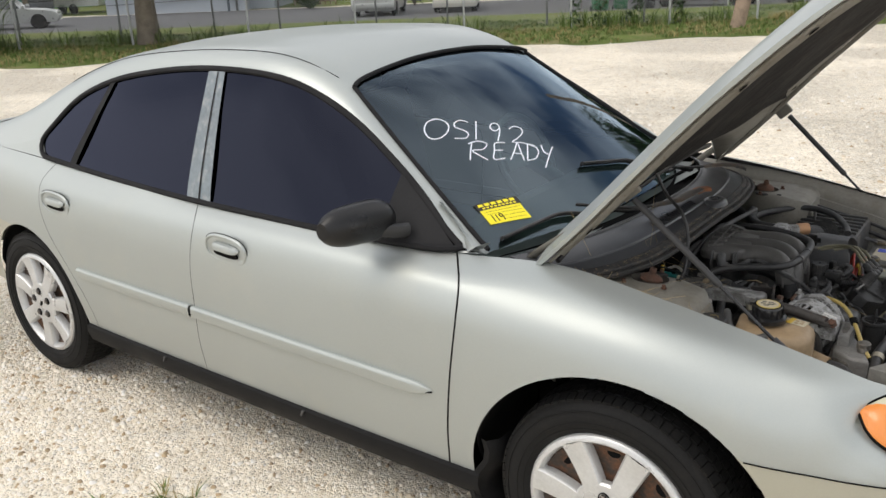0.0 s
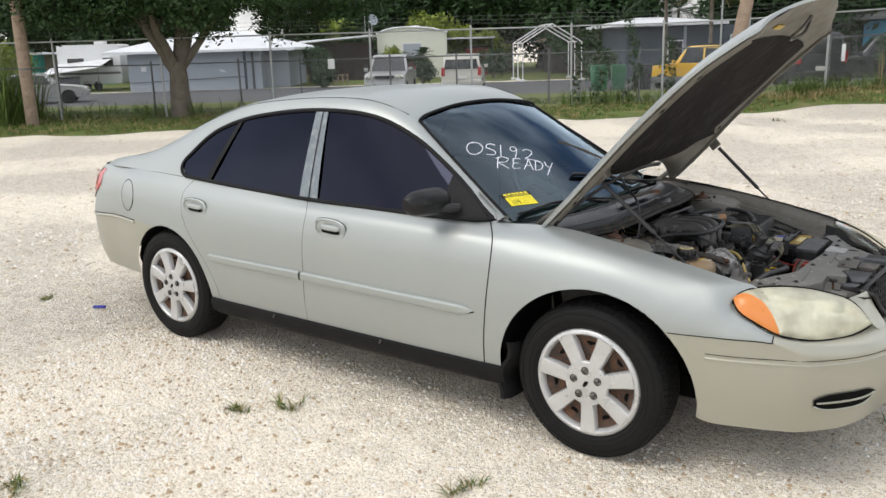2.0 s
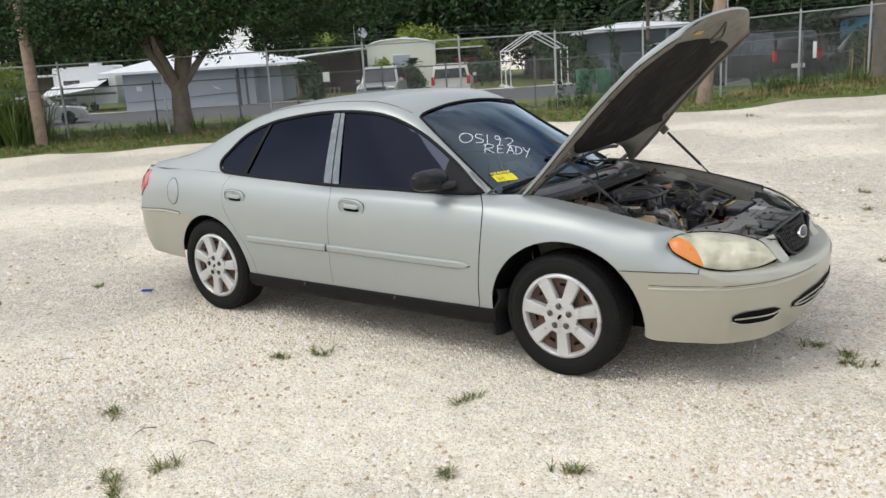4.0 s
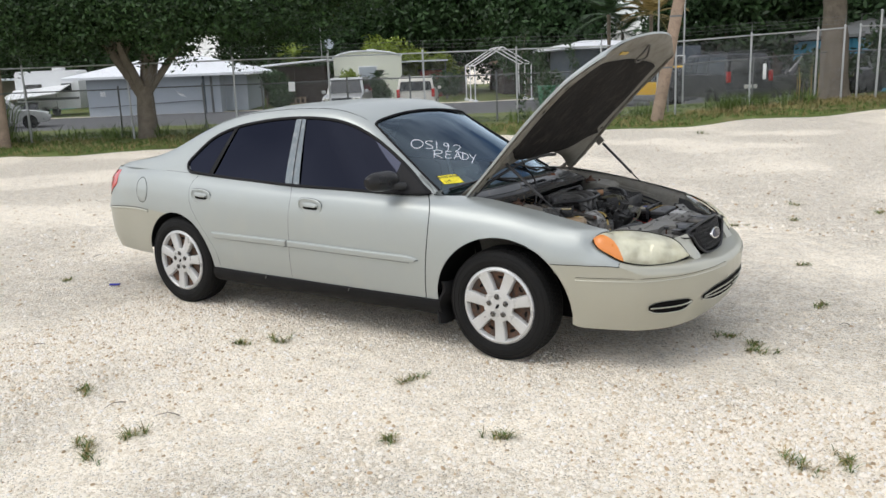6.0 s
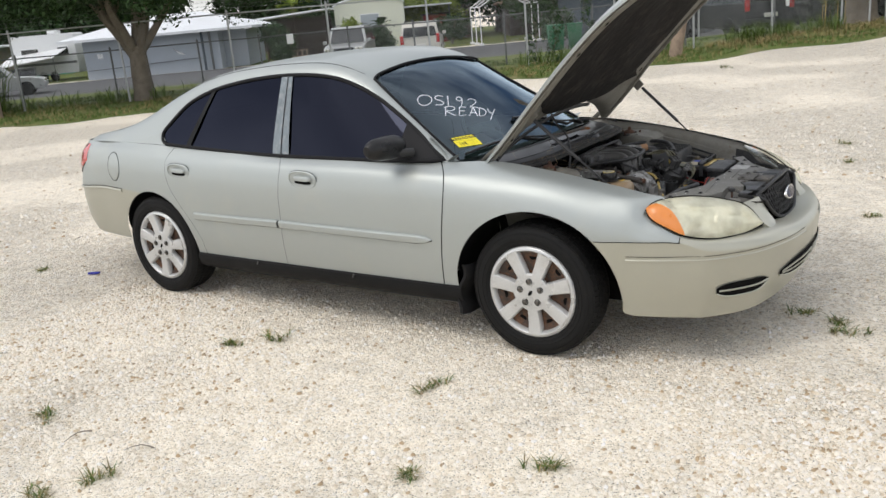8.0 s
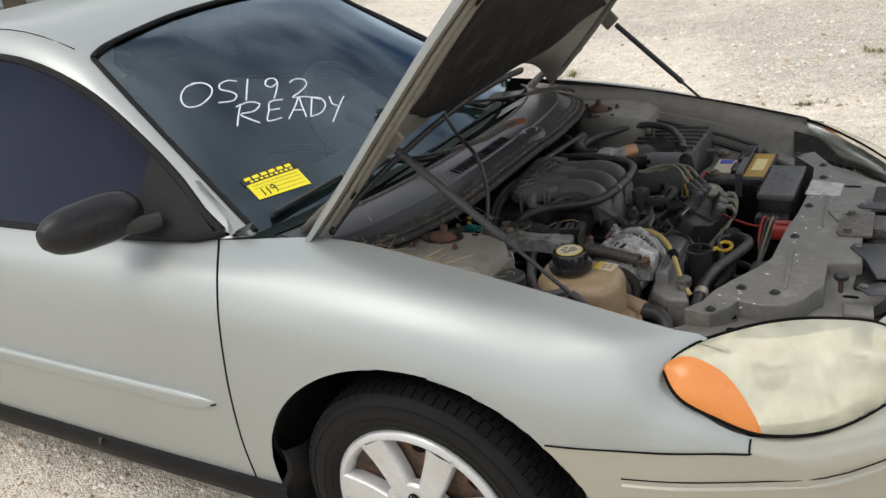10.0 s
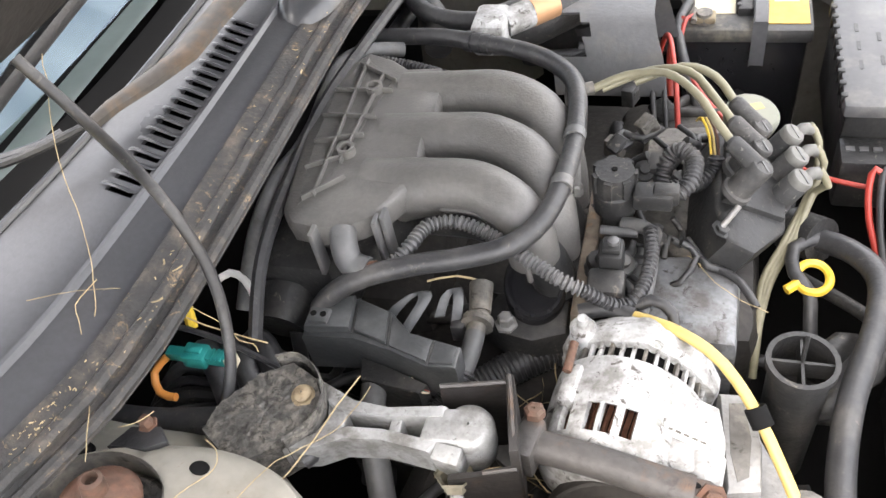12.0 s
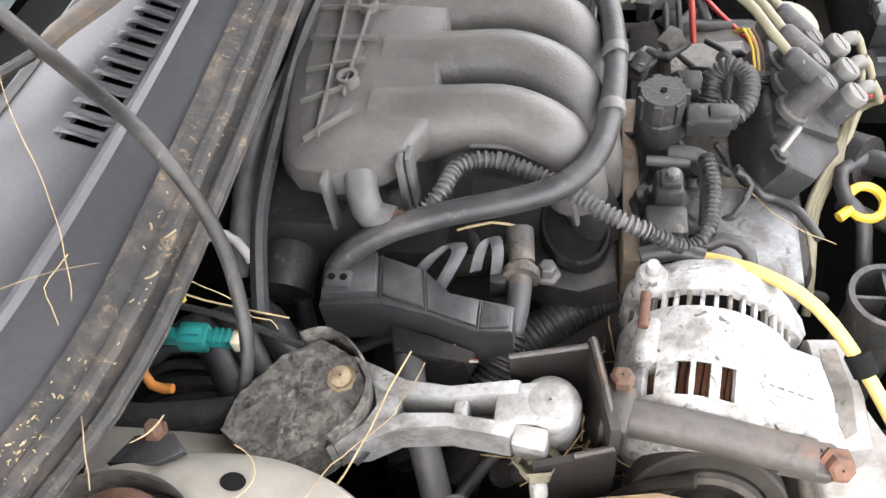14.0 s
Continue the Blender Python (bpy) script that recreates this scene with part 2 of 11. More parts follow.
def hazed_lens(name, haze, clear, share):
    """Yellowed clear plastic: part of the light is scattered in the haze, the rest passes, and the front is glossy."""
    m = bpy.data.materials.new(name)
    m.use_nodes = True
    n, l = m.node_tree.nodes, m.node_tree.links
    p = n["Principled BSDF"]
    p.inputs["Base Color"].default_value = (*haze, 1); p.inputs["Roughness"].default_value = .16
    p.inputs["Coat Weight"].default_value = .5
    tr = n.new("ShaderNodeBsdfTransparent"); tr.inputs["Color"].default_value = (*clear, 1)
    tc = n.new("ShaderNodeTexCoord")
    no = n.new("ShaderNodeTexNoise"); no.inputs["Scale"].default_value = 9; no.inputs["Detail"].default_value = 6
    l.new(tc.outputs["Object"], no.inputs["Vector"])
    mr = n.new("ShaderNodeMapRange"); mr.inputs["From Min"].default_value, mr.inputs["From Max"].default_value = .3, .7
    mr.inputs["To Min"].default_value, mr.inputs["To Max"].default_value = share - .14, share + .14
    l.new(no.outputs["Fac"], mr.inputs["Value"])
    mx = n.new("ShaderNodeMixShader")
    l.new(mr.outputs["Result"], mx.inputs[0]); l.new(tr.outputs[0], mx.inputs[1]); l.new(p.outputs[0], mx.inputs[2])
    l.new(mx.outputs[0], n["Material Output"].inputs["Surface"])
    return m


M_LENS = hazed_lens("yellowed_headlamp_lens", (0.88, 0.86, 0.67), (0.98, 0.97, 0.90), .46)
M_CHROME = mat("satin_chrome", (0.72, 0.72, 0.72), 0.16, 1.0, 0.05)
M_OLDPAPER = mat("yellowed_label", (0.46, 0.41, 0.30), 0.7, 0, 0.12, 30, 200)
M_PAPER = mat("sun_bleached_label", (0.70, 0.69, 0.66), 0.7, 0, 0.08)
M_STICKY = mat("yellow_windshield_sticker", (0.86, 0.74, 0.02), 0.55, 0, 0.04)
M_STICKB = mat("black_sticker_print", (0.02, 0.018, 0.015), 0.6, 0, 0.05)
M_WPAINT = mat("white_marker_paint", (0.80, 0.84, 0.90), 0.7, 0, 0.08)
M_SEAT = mat("grey_cloth_seat", (0.16, 0.165, 0.155), 0.85, 0, 0.15, 12, 200)
M_DASH = mat("grey_dashboard", (0.15, 0.165, 0.16), 0.65, 0, 0.1)
M_STRAW = mat("dry_straw", (0.29, 0.225, 0.125), 0.8, 0, 0.3, 30, 200, island=0.3)
# oil black taken darker, to paint the shade between low engine parts
M_DEEP = mat("oil_and_shade_black", (0.022, 0.020, 0.018), 0.6, 0.1, 0.4, 14, 120, tint=(0.050, 0.044, 0.037), tint_at=(0.52, 0.75), spec=0.3, bump=0.001, bump_scale=140)
M_GRIT = mat("gritty_mount_metal", (0.060, 0.057, 0.052), 0.7, 0.15, 0.4, 40, 220, tint=(0.125, 0.115, 0.098), tint_at=(0.47, 0.60), tint_scale=70, dust=(0.030, 0.027, 0.024), dust_at=(0.50, 0.60), dust_scale=120, bump=0.003, bump_scale=150)
M_BRACKET = mat("black_rusty_bracket", (0.020, 0.018, 0.017), 0.6, 0.3, 0.4, 20, 100, tint=(0.055, 0.034, 0.022), tint_at=(0.56, 0.72), bump=0.0006, bump_scale=160)
M_BAR = mat("rusty_dark_bar", (0.050, 0.046, 0.043), 0.6, 0.3, 0.35, 20, 120, tint=(0.085, 0.050, 0.031), tint_at=(0.52, 0.68), tint_scale=24, dust=(0.03, 0.026, 0.024), dust_at=(0.56, 0.66), dust_scale=60, bump=0.0008, bump_scale=160)
M_ARM = mat("cast_aluminium_arm", (0.235, 0.235, 0.23), 0.5, 0.35, 0.25, 30, 180, tint=(0.13, 0.125, 0.115), tint_at=(0.48, 0.62), tint_scale=40, dust=(0.08, 0.075, 0.065), dust_at=(0.60, 0.68), dust_scale=90, bump=0.0008, bump_scale=220)
M_COPPER = mat("brown_copper_windings", (0.10, 0.045, 0.028), 0.5, 0.5, 0.5, 60, 200)
M_GLASS_SIDE = glass_mat("dark_tinted_glass", (0.0025, 0.0025, 0.004), 1.66, 0.02, (0.30, 0.33, 0.48))
M_GLASS_WS = glass_mat("windshield_glass", (0.46, 0.57, 0.54), 1.78, 0.02, (0.70, 0.86, 1.0))


def gravel_mat():
    m = mat("crushed_limestone", (0.80, 0.74, 0.63), 0.9, 0, 0.05, 0.25, 3.0, spec=0.2)
    n, l = m.node_tree.nodes, m.node_tree.links
    p = n["Principled BSDF"]
    tc = n.new("ShaderNodeTexCoord")
    vo = n.new("ShaderNodeTexVoronoi"); vo.inputs["Scale"].default_value = 60; vo.inputs["Randomness"].default_value = 1.0
    vo2 = n.new("ShaderNodeTexVoronoi"); vo2.inputs["Scale"].default_value = 165
    big = n.new("ShaderNodeTexNoise"); big.inputs["Scale"].default_value = 0.33; big.inputs["Detail"].default_value = 7
    mid = n.new("ShaderNodeTexNoise"); mid.inputs["Scale"].default_value = 7.0; mid.inputs["Detail"].default_value = 6
    for v in (vo, vo2, big, mid):
        l.new(tc.outputs["Object"], v.inputs["Vector"])
    ramp = n.new("ShaderNodeValToRGB")
    e = ramp.color_ramp.elements
    e[0].position, e[0].color = 0.0, (0.60, 0.515, 0.39, 1)
    e[1].position, e[1].color = 1.0, (0.89, 0.84, 0.75, 1)
    k = ramp.color_ramp.elements.new(0.45); k.color = (0.83, 0.755, 0.63, 1)
    sep = n.new("ShaderNodeSeparateColor"); l.new(vo.outputs["Color"], sep.inputs[0])
    l.new(sep.outputs[0], ramp.inputs["Fac"])
    fin = n.new("ShaderNodeMix"); fin.data_type = "RGBA"; fin.inputs["B"].default_value = (0.87, 0.785, 0.645, 1)
    br = n.new("ShaderNodeValToRGB"); br.color_ramp.elements[0].position, br.color_ramp.elements[1].position = 0.46, 0.58
    l.new(big.outputs["Fac"], br.inputs["Fac"])
    bf = n.new("ShaderNodeMath"); bf.operation = "MULTIPLY"; bf.inputs[1].default_value = 0.42
    l.new(br.outputs["Color"], bf.inputs[0]); l.new(bf.outputs[0], fin.inputs["Factor"])
    l.new(ramp.outputs["Color"], fin.inputs["A"])
    mm = n.new("ShaderNodeMapRange"); mm.inputs["From Min"].default_value, mm.inputs["From Max"].default_value = 0.3, 0.7
    mm.inputs["To Min"].default_value, mm.inputs["To Max"].default_value = 0.88, 1.10
    l.new(mid.outputs["Fac"], mm.inputs["Value"])
    sc = n.new("ShaderNodeVectorMath"); sc.operation = "SCALE"
    sp = n.new("ShaderNodeSeparateColor"); l.new(vo2.outputs["Color"], sp.inputs[0])
    dk = n.new("ShaderNodeMapRange"); dk.inputs["From Min"].default_value, dk.inputs["From Max"].default_value = 0.0, 0.17
    dk.inputs["To Min"].default_value, dk.inputs["To Max"].default_value = 0.38, 1.04
    l.new(sp.outputs[1], dk.inputs["Value"])
    ds = n.new("ShaderNodeVectorMath"); ds.operation = "SCALE"
    l.new(fin.outputs["Result"], ds.inputs[0]); l.new(dk.outputs["Result"], ds.inputs["Scale"])
    l.new(ds.outputs[0], sc.inputs[0]); l.new(mm.outputs["Result"], sc.inputs["Scale"])
    l.new(sc.outputs[0], p.inputs["Base Color"])
    ad = n.new("ShaderNodeMath"); ad.operation = "ADD"
    l.new(vo.outputs["Distance"], ad.inputs[0]); l.new(vo2.outputs["Distance"], ad.inputs[1])
    bu = n.new("ShaderNodeBump"); bu.inputs["Strength"].default_value = 0.9; bu.inputs["Distance"].default_value = 0.0135; bu.invert = True
    bs = n.new("ShaderNodeMapRange"); bs.inputs["To Min"].default_value, bs.inputs["To Max"].default_value = 0.88, 0.5
    l.new(br.outputs["Color"], bs.inputs["Value"]); l.new(bs.outputs["Result"], bu.inputs["Strength"])
    l.new(ad.outputs[0], bu.inputs["Height"]); l.new(bu.outputs["Normal"], p.inputs["Normal"])
    return m


M_GRAVEL = gravel_mat()
M_STONE = mat("limestone_chips", (0.87, 0.785, 0.64), 0.9, 0, 0.08, 30, 200, spec=0.25)


def stone_tones(m):
    """Each chip takes its own tone: grey-white, cream, tan, rusty."""
    n, l = m.node_tree.nodes, m.node_tree.links
    ge = n.new("ShaderNodeNewGeometry")
    ra = n.new("ShaderNodeValToRGB")
    e = ra.color_ramp.elements
    e[0].position, e[0].color = 0.0, (0.34, 0.26, 0.17, 1)
    e[1].position, e[1].color = 1.0, (0.84, 0.81, 0.77, 1)
    for at_, c in ((.06, (.46, .34, .21)), (.17, (.66, .565, .43)), (.34, (.78, .705, .59)), (.62, (.85, .785, .68)), (.84, (.74, .69, .61))):
        k = ra.color_ramp.elements.new(at_); k.color = (*c, 1)
    l.new(ge.outputs["Random Per Island"], ra.inputs["Fac"])
    for node in n:
        if node.type == "RGB":
            for li in list(node.outputs[0].links):
                l.new(ra.outputs["Color"], li.to_socket)
    return m


stone_tones(M_STONE)
M_GRASS = mat("lawn_ground", (0.12, 0.155, 0.045), 0.95, 0, 0.3, 1.2, 14, tint=(0.25, 0.21, 0.11), tint_at=(0.5, 0.72), tint_scale=0.8, bump=0.03, bump_scale=18, spec=0.1)
M_BLADE = mat("grass_blades", (0.10, 0.15, 0.035), 0.7, 0, 0.2, 2, 40, island=0.4, spec=0.25)
M_DRYBLADE = mat("dry_grass_blades", (0.30, 0.24, 0.11), 0.8, 0, 0.2, 2, 40, island=0.35, spec=0.2)
M_ASPHALT = mat("grey_asphalt", (0.085, 0.086, 0.088), 0.9, 0, 0.15, 0.8, 40, bump=0.004, bump_scale=120)
M_GALV = mat("galvanised_steel", (0.44, 0.45, 0.455), 0.5, 0.4, 0.12, 3, 60)
M_GALVDARK = mat("weathered_fence_steel", (0.16, 0.165, 0.165), 0.6, 0.4, 0.2, 3, 60)
M_MESHWIRE = mat("dull_fence_wire", (0.40, 0.41, 0.415), 0.6, 0.4, 0.2, 3, 60)
M_BARK = mat("tree_bark", (0.18, 0.155, 0.125), 0.95, 0, 0.35, 5, 40, bump=0.02, bump_scale=22, spec=0.1)
M_POLEWOOD = mat("weathered_pole_wood", (0.33, 0.25, 0.19), 0.9, 0, 0.25, 4, 40, tint=(0.20, 0.15, 0.115), tint_at=(0.5, 0.75), tint_scale=6, bump=0.006, bump_scale=30, spec=0.1)
M_LEAF = mat("dark_oak_leaves", (0.028, 0.060, 0.017), 0.55, 0, 0.2, 0.5, 9, island=0.55, spec=0.35)
M_LEAF2 = mat("deep_green_leaves", (0.032, 0.066, 0.022), 0.55, 0, 0.25, 0.4, 9, island=0.5, spec=0.3)
M_LEAFY = mat("yellow_green_leaves", (0.20, 0.26, 0.04), 0.55, 0, 0.2, 0.5, 9, island=0.4, spec=0.3)
M_HOUSEGREY = mat("grey_blue_house_wall", (0.40, 0.44, 0.49), 0.85, 0, 0.06, 0.8, 30)
M_HOUSEDK = mat("slate_blue_house_wall", (0.07, 0.09, 0.11), 0.85, 0, 0.1, 0.8, 30)
M_ROOFW = mat("white_coated_roof", (0.74, 0.76, 0.785), 0.7, 0, 0.06, 0.8, 12)
M_CREAM = mat("cream_mobile_home_wall", (0.76, 0.77, 0.66), 0.75, 0, 0.05, 0.8, 12)
M_TURQ = mat("turquoise_house_wall", (0.03, 0.40, 0.37), 0.8, 0, 0.08, 0.8, 12)
M_WHITEPVC = mat("white_painted_metal", (0.76, 0.77, 0.77), 0.5, 0, 0.05)
M_BRICKRED = mat("dull_red_wall", (0.24, 0.06, 0.045), 0.85, 0, 0.15, 2, 40)
M_BROWN = mat("dark_brown_screen_wall", (0.045, 0.032, 0.026), 0.8, 0, 0.2, 2, 40)
M_CARYEL = mat("yellow_car_paint", (0.72, 0.42, 0.02), 0.35, 0.1, 0.05, coat=0.6)
M_CARDK = mat("charcoal_car_paint", (0.035, 0.037, 0.042), 0.3, 0.3, 0.08, coat=0.7)
M_CARCHAR = mat("faded_charcoal_car_paint", (0.018, 0.019, 0.022), 0.4, 0.3, 0.08, coat=0.4)
M_CARSILV = mat("silver_car_paint", (0.42, 0.43, 0.42), 0.35, 0.4, 0.05, coat=0.5)
M_CARTAN = mat("white_tan_car_paint", (0.62, 0.60, 0.54), 0.4, 0.1, 0.06, coat=0.5)
M_CARGLASS = mat("dark_car_glass", (0.02, 0.024, 0.026), 0.08, 0, 0.05, spec=0.8)
M_BINGREEN = mat("green_bin_plastic", (0.02, 0.14, 0.06), 0.55, 0, 0.12)
M_BLUETARP = mat("blue_wall_paint", (0.06, 0.28, 0.42), 0.7, 0, 0.1)
M_BLUELITTER = mat("blue_plastic_litter", (0.02, 0.03, 0.35), 0.4, 0, 0.1)

# ---------------------------------------------------------------- mesh helpers
def V(*a):
    return Vector(a)


class Build:
    """Collects vertices and faces of one mesh."""

    def __init__(self):
        self.v, self.f = [], []

    def add(self, verts, faces, m=None):
        o = len(self.v)
        self.v += [(m @ Vector(p))[:] for p in verts] if m else [tuple(p) for p in verts]
        self.f += [tuple(i + o for i in f) for f in faces]
        return self

    def grid(self, rows, closed=False, flip=False, keep=None):
        """rows: a list of equally long lists of points."""
        nr, nc = len(rows), len(rows[0])
        fs = []
        for i in range(nr - 1):
            for j in range(nc if closed else nc - 1):
                if keep and not keep(i, j):
                    continue
                k = (j + 1) % nc
                q = (i * nc + j, i * nc + k, (i + 1) * nc + k, (i + 1) * nc + j)
                fs.append(q[::-1] if flip else q)
        return self.add([p for r in rows for p in r], fs)

    def box(self, x0, x1, y0, y1, z0, z1, bevel=0.0, m=None, taper=0.0):
        bm = bmesh.new()
        bmesh.ops.create_cube(bm, size=1)
        cx, cy, cz = (x0 + x1) / 2, (y0 + y1) / 2, (z0 + z1) / 2
        for v in bm.verts:
            s = 1 - taper if v.co.z > 0 else 1
            v.co = (cx + v.co.x * (x1 - x0) * s, cy + v.co.y * (y1 - y0) * s, cz + v.co.z * (z1 - z0))
        if bevel:
            bmesh.ops.bevel(bm, geom=bm.edges[:], offset=bevel, segments=2, affect="EDGES", profile=0.5)
        bm.verts.index_update()
        self.add([v.co[:] for v in bm.verts], [[v.index for v in f.verts] for f in bm.faces], m)
        bm.free()
        return self

    def lathe(self, prof, n=32, m=None, cap=True):
        """prof: (radius, height) pairs, turned round z."""
        vs, fs = [], []
        for r, h in prof:
            for k in range(n):
                a = 2 * math.pi * k / n
                vs.append((r * math.cos(a), r * math.sin(a), h))
        for i in range(len(prof) - 1):
            for k in range(n):
                j = (k + 1) % n
                fs.append((i * n + k, i * n + j, (i + 1) * n + j, (i + 1) * n + k))
        if cap:
            fs.append(tuple(range(n))[::-1])
            fs.append(tuple((len(prof) - 1) * n + k for k in range(n)))
        return self.add(vs, fs, m)

    def cyl(self, a, b, r, n=16, r2=None, cap=True):
        a, b = Vector(a), Vector(b)
        d = b - a
        m = Matrix.Translation(a) @ d.to_track_quat("Z", "Y").to_matrix().to_4x4()
        r2 = r if r2 is None else r2
        return self.lathe([(r, 0), (r2, d.length)], n, m, cap)

    def tube(self, pts, r, n=10, step=None, ribs=0.0, pitch=0.008, radii=None, flat=1.0):
        """A hose along a smooth line through pts. ribs: depth of its corrugation."""
        line = smooth(pts, step or 0.012)
        rows, up = [], None
        total = 0.0
        for i, p in enumerate(line):
            t = (line[min(i + 1, len(line) - 1)] - line[max(i - 1, 0)]).normalized()
            if up is None:
                up = t.orthogonal().normalized()
            up = (up - t * up.dot(t)).normalized()
            side = t.cross(up)
            if i:
                total += (line[i] - line[i - 1]).length
            k = r if radii is None else radii[0] + (radii[1] - radii[0]) * i / (len(line) - 1)
            if ribs:
                k += ribs * (1 if int(total / pitch) % 2 else -1) * 0.5
            rows.append([p + up * (k * math.cos(2 * math.pi * a / n)) + side * (k * flat * math.sin(2 * math.pi * a / n)) for a in range(n)])
        self.grid(rows, closed=True)
        o = len(self.v) - len(rows) * n
        self.f.append(tuple(o + a for a in range(n)))
        self.f.append(tuple(o + (len(rows) - 1) * n + a for a in range(n))[::-1])
        return self

    def shell(self, outer, inner, keep, closed=False):
        """Two like grids of points with walls between them; keep(i, j) leaves openings that go through."""
        nr, nc = len(outer), len(outer[0])
        o = len(self.v)
        self.v += [tuple(p) for r in outer for p in r] + [tuple(p) for r in inner for p in r]
        n2, last = nr * nc, nc if closed else nc - 1
        held = {(i, j) for i in range(nr - 1) for j in range(last) if keep(i, j)}
        for i, j in held:
            k = (j + 1) % nc
            a, b, c, d = i * nc + j, i * nc + k, (i + 1) * nc + k, (i + 1) * nc + j
            self.f.append((o + a, o + b, o + c, o + d))
            self.f.append((o + n2 + d, o + n2 + c, o + n2 + b, o + n2 + a))
            jl, jr = ((j - 1) % nc, k) if closed else (j - 1, j + 1)
            for near, p, q in (((i - 1, j), a, b), ((i + 1, j), c, d), ((i, jl), d, a), ((i, jr), b, c)):
                if near not in held:
                    self.f.append((o + q, o + p, o + n2 + p, o + n2 + q))
        return self

    def prism(self, poly, z0, z1, m=None, bevel=0.0, taper=1.0):
        """A flat outline (x, y) raised from z0 to z1, its rim eased by bevel."""
        c = sum((Vector(p) for p in poly), Vector((0, 0))) / len(poly)
        def ring(z, k):
            return [(c[0] + (p[0] - c[0]) * k, c[1] + (p[1] - c[1]) * k, z) for p in poly]
        size = max((Vector(p) - c).length for p in poly)
        rings = [ring(z0, 1.0)]
        if bevel:
            rings += [ring(z1 - bevel, taper), ring(z1 - bevel * 0.3, taper * (1 - 0.3 * bevel / size)), ring(z1, taper * (1 - bevel / size))]
        else:
            rings.append(ring(z1, taper))
        n = len(poly)
        fs = [(i * n + k, i * n + (k + 1) % n, (i + 1) * n + (k + 1) % n, (i + 1) * n + k) for i in range(len(rings) - 1) for k in range(n)]
        fs.append(tuple(range(n))[::-1])
        fs.append(tuple((len(rings) - 1) * n + k for k in range(n)))
        return self.add([p for r in rings for p in r], fs, m)


def smooth(pts, step):
    """Points along a Catmull-Rom line through pts, about step apart."""
    pts = [Vector(p) for p in pts]
    out = []
    for i in range(len(pts) - 1):
        p0, p1, p2, p3 = pts[max(i - 1, 0)], pts[i], pts[i + 1], pts[min(i + 2, len(pts) - 1)]
        k = max(2, int((p2 - p1).length / step))
        for s in range(k):
            t = s / k
            out.append(0.5 * ((2 * p1) + (p2 - p0) * t + (2 * p0 - 5 * p1 + 4 * p2 - p3) * t * t + (3 * p1 - p0 - 3 * p2 + p3) * t ** 3))
    out.append(pts[-1])
    return out


def curve_y(table, x):
    """Smooth interpolation in a table of (x, value)."""
    xs = [a for a, _ in table]
    if x <= xs[0]:
        return table[0][1]
    if x >= xs[-1]:
        return table[-1][1]
    i = max(k for k in range(len(xs)) if xs[k] <= x)
    i = min(i, len(xs) - 2)
    x1, y1 = table[i]; x2, y2 = table[i + 1]
    m = [(table[min(k + 1, len(xs) - 1)][1] - table[max(k - 1, 0)][1]) / (xs[min(k + 1, len(xs) - 1)] - xs[max(k - 1, 0)]) for k in (i, i + 1)]
    h = x2 - x1
    t = (x - x1) / h
    return y1 * (2 * t ** 3 - 3 * t * t + 1) + m[0] * h * (t ** 3 - 2 * t * t + t) + y2 * (-2 * t ** 3 + 3 * t * t) + m[1] * h * (t ** 3 - t * t)


def part(name, b, material, parent=None, label="", angle=40, recalc=True, merge=False):
    """Links a Build as ONE mesh object under a thing or a part."""
    me = bpy.data.meshes.new(name)
    bm = bmesh.new()
    vs = [bm.verts.new(p) for p in b.v]
    for f in b.f:
        try:
            bm.faces.new([vs[i] for i in f])
        except ValueError:
            pass
    if merge:
        bmesh.ops.remove_doubles(bm, verts=bm.verts[:], dist=0.0003)
    if recalc:
        bmesh.ops.recalc_face_normals(bm, faces=bm.faces[:])
    lim = radians(angle)
    for f in bm.faces:
        f.smooth = True
    for e in bm.edges:
        if len(e.link_faces) == 2 and e.calc_face_angle(0) > lim:
            e.smooth = False
    bm.to_mesh(me)
    bm.free()
    me.materials.append(material)
    ob = new(name, me)
    if parent:
        ob.parent = parent
    if label:
        ob["label"] = label
    return ob


def bulk(name, verts, faces, material, parent=None, smooth_on=False):
    """One large mesh of many small pieces."""
    me = bpy.data.meshes.new(name)
    me.from_pydata(verts, [], faces)
    if smooth_on:
        me.shade_smooth()
    me.materials.append(material)
    ob = new(name, me)
    if parent:
        ob.parent = parent
    return ob


def thing(name, label, category, m=None, group="", kind=""):
    ob = new(name)
    ob.empty_display_size = 0.1
    if m is not None:
        ob.matrix_basis = m
    return tagged(ob, label, category, group, kind)


def ell(rx, ry, n=24, p=2.0):
    """Outline of a superellipse."""
    out = []
    for k in range(n):
        a = 2 * math.pi * k / n
        c, s = math.cos(a), math.sin(a)
        out.append((rx * abs(c) ** (2 / p) * (1 if c >= 0 else -1), ry * abs(s) ** (2 / p) * (1 if s >= 0 else -1)))
    return out

# ---------------------------------------------------------------- ground: one sheet to the horizon
FO, FU, FV = V(-18.9, 8.2, 0), V(.811, .585, 0), V(-.585, .811, 0)     # fence line: origin, along, away


def fuv(x, y):
    d = V(x, y, 0) - FO
    return d.dot(FU), d.dot(FV)


def bg(u, v, z=0.0):
    return FO + FU * u + FV * v + V(0, 0, z)


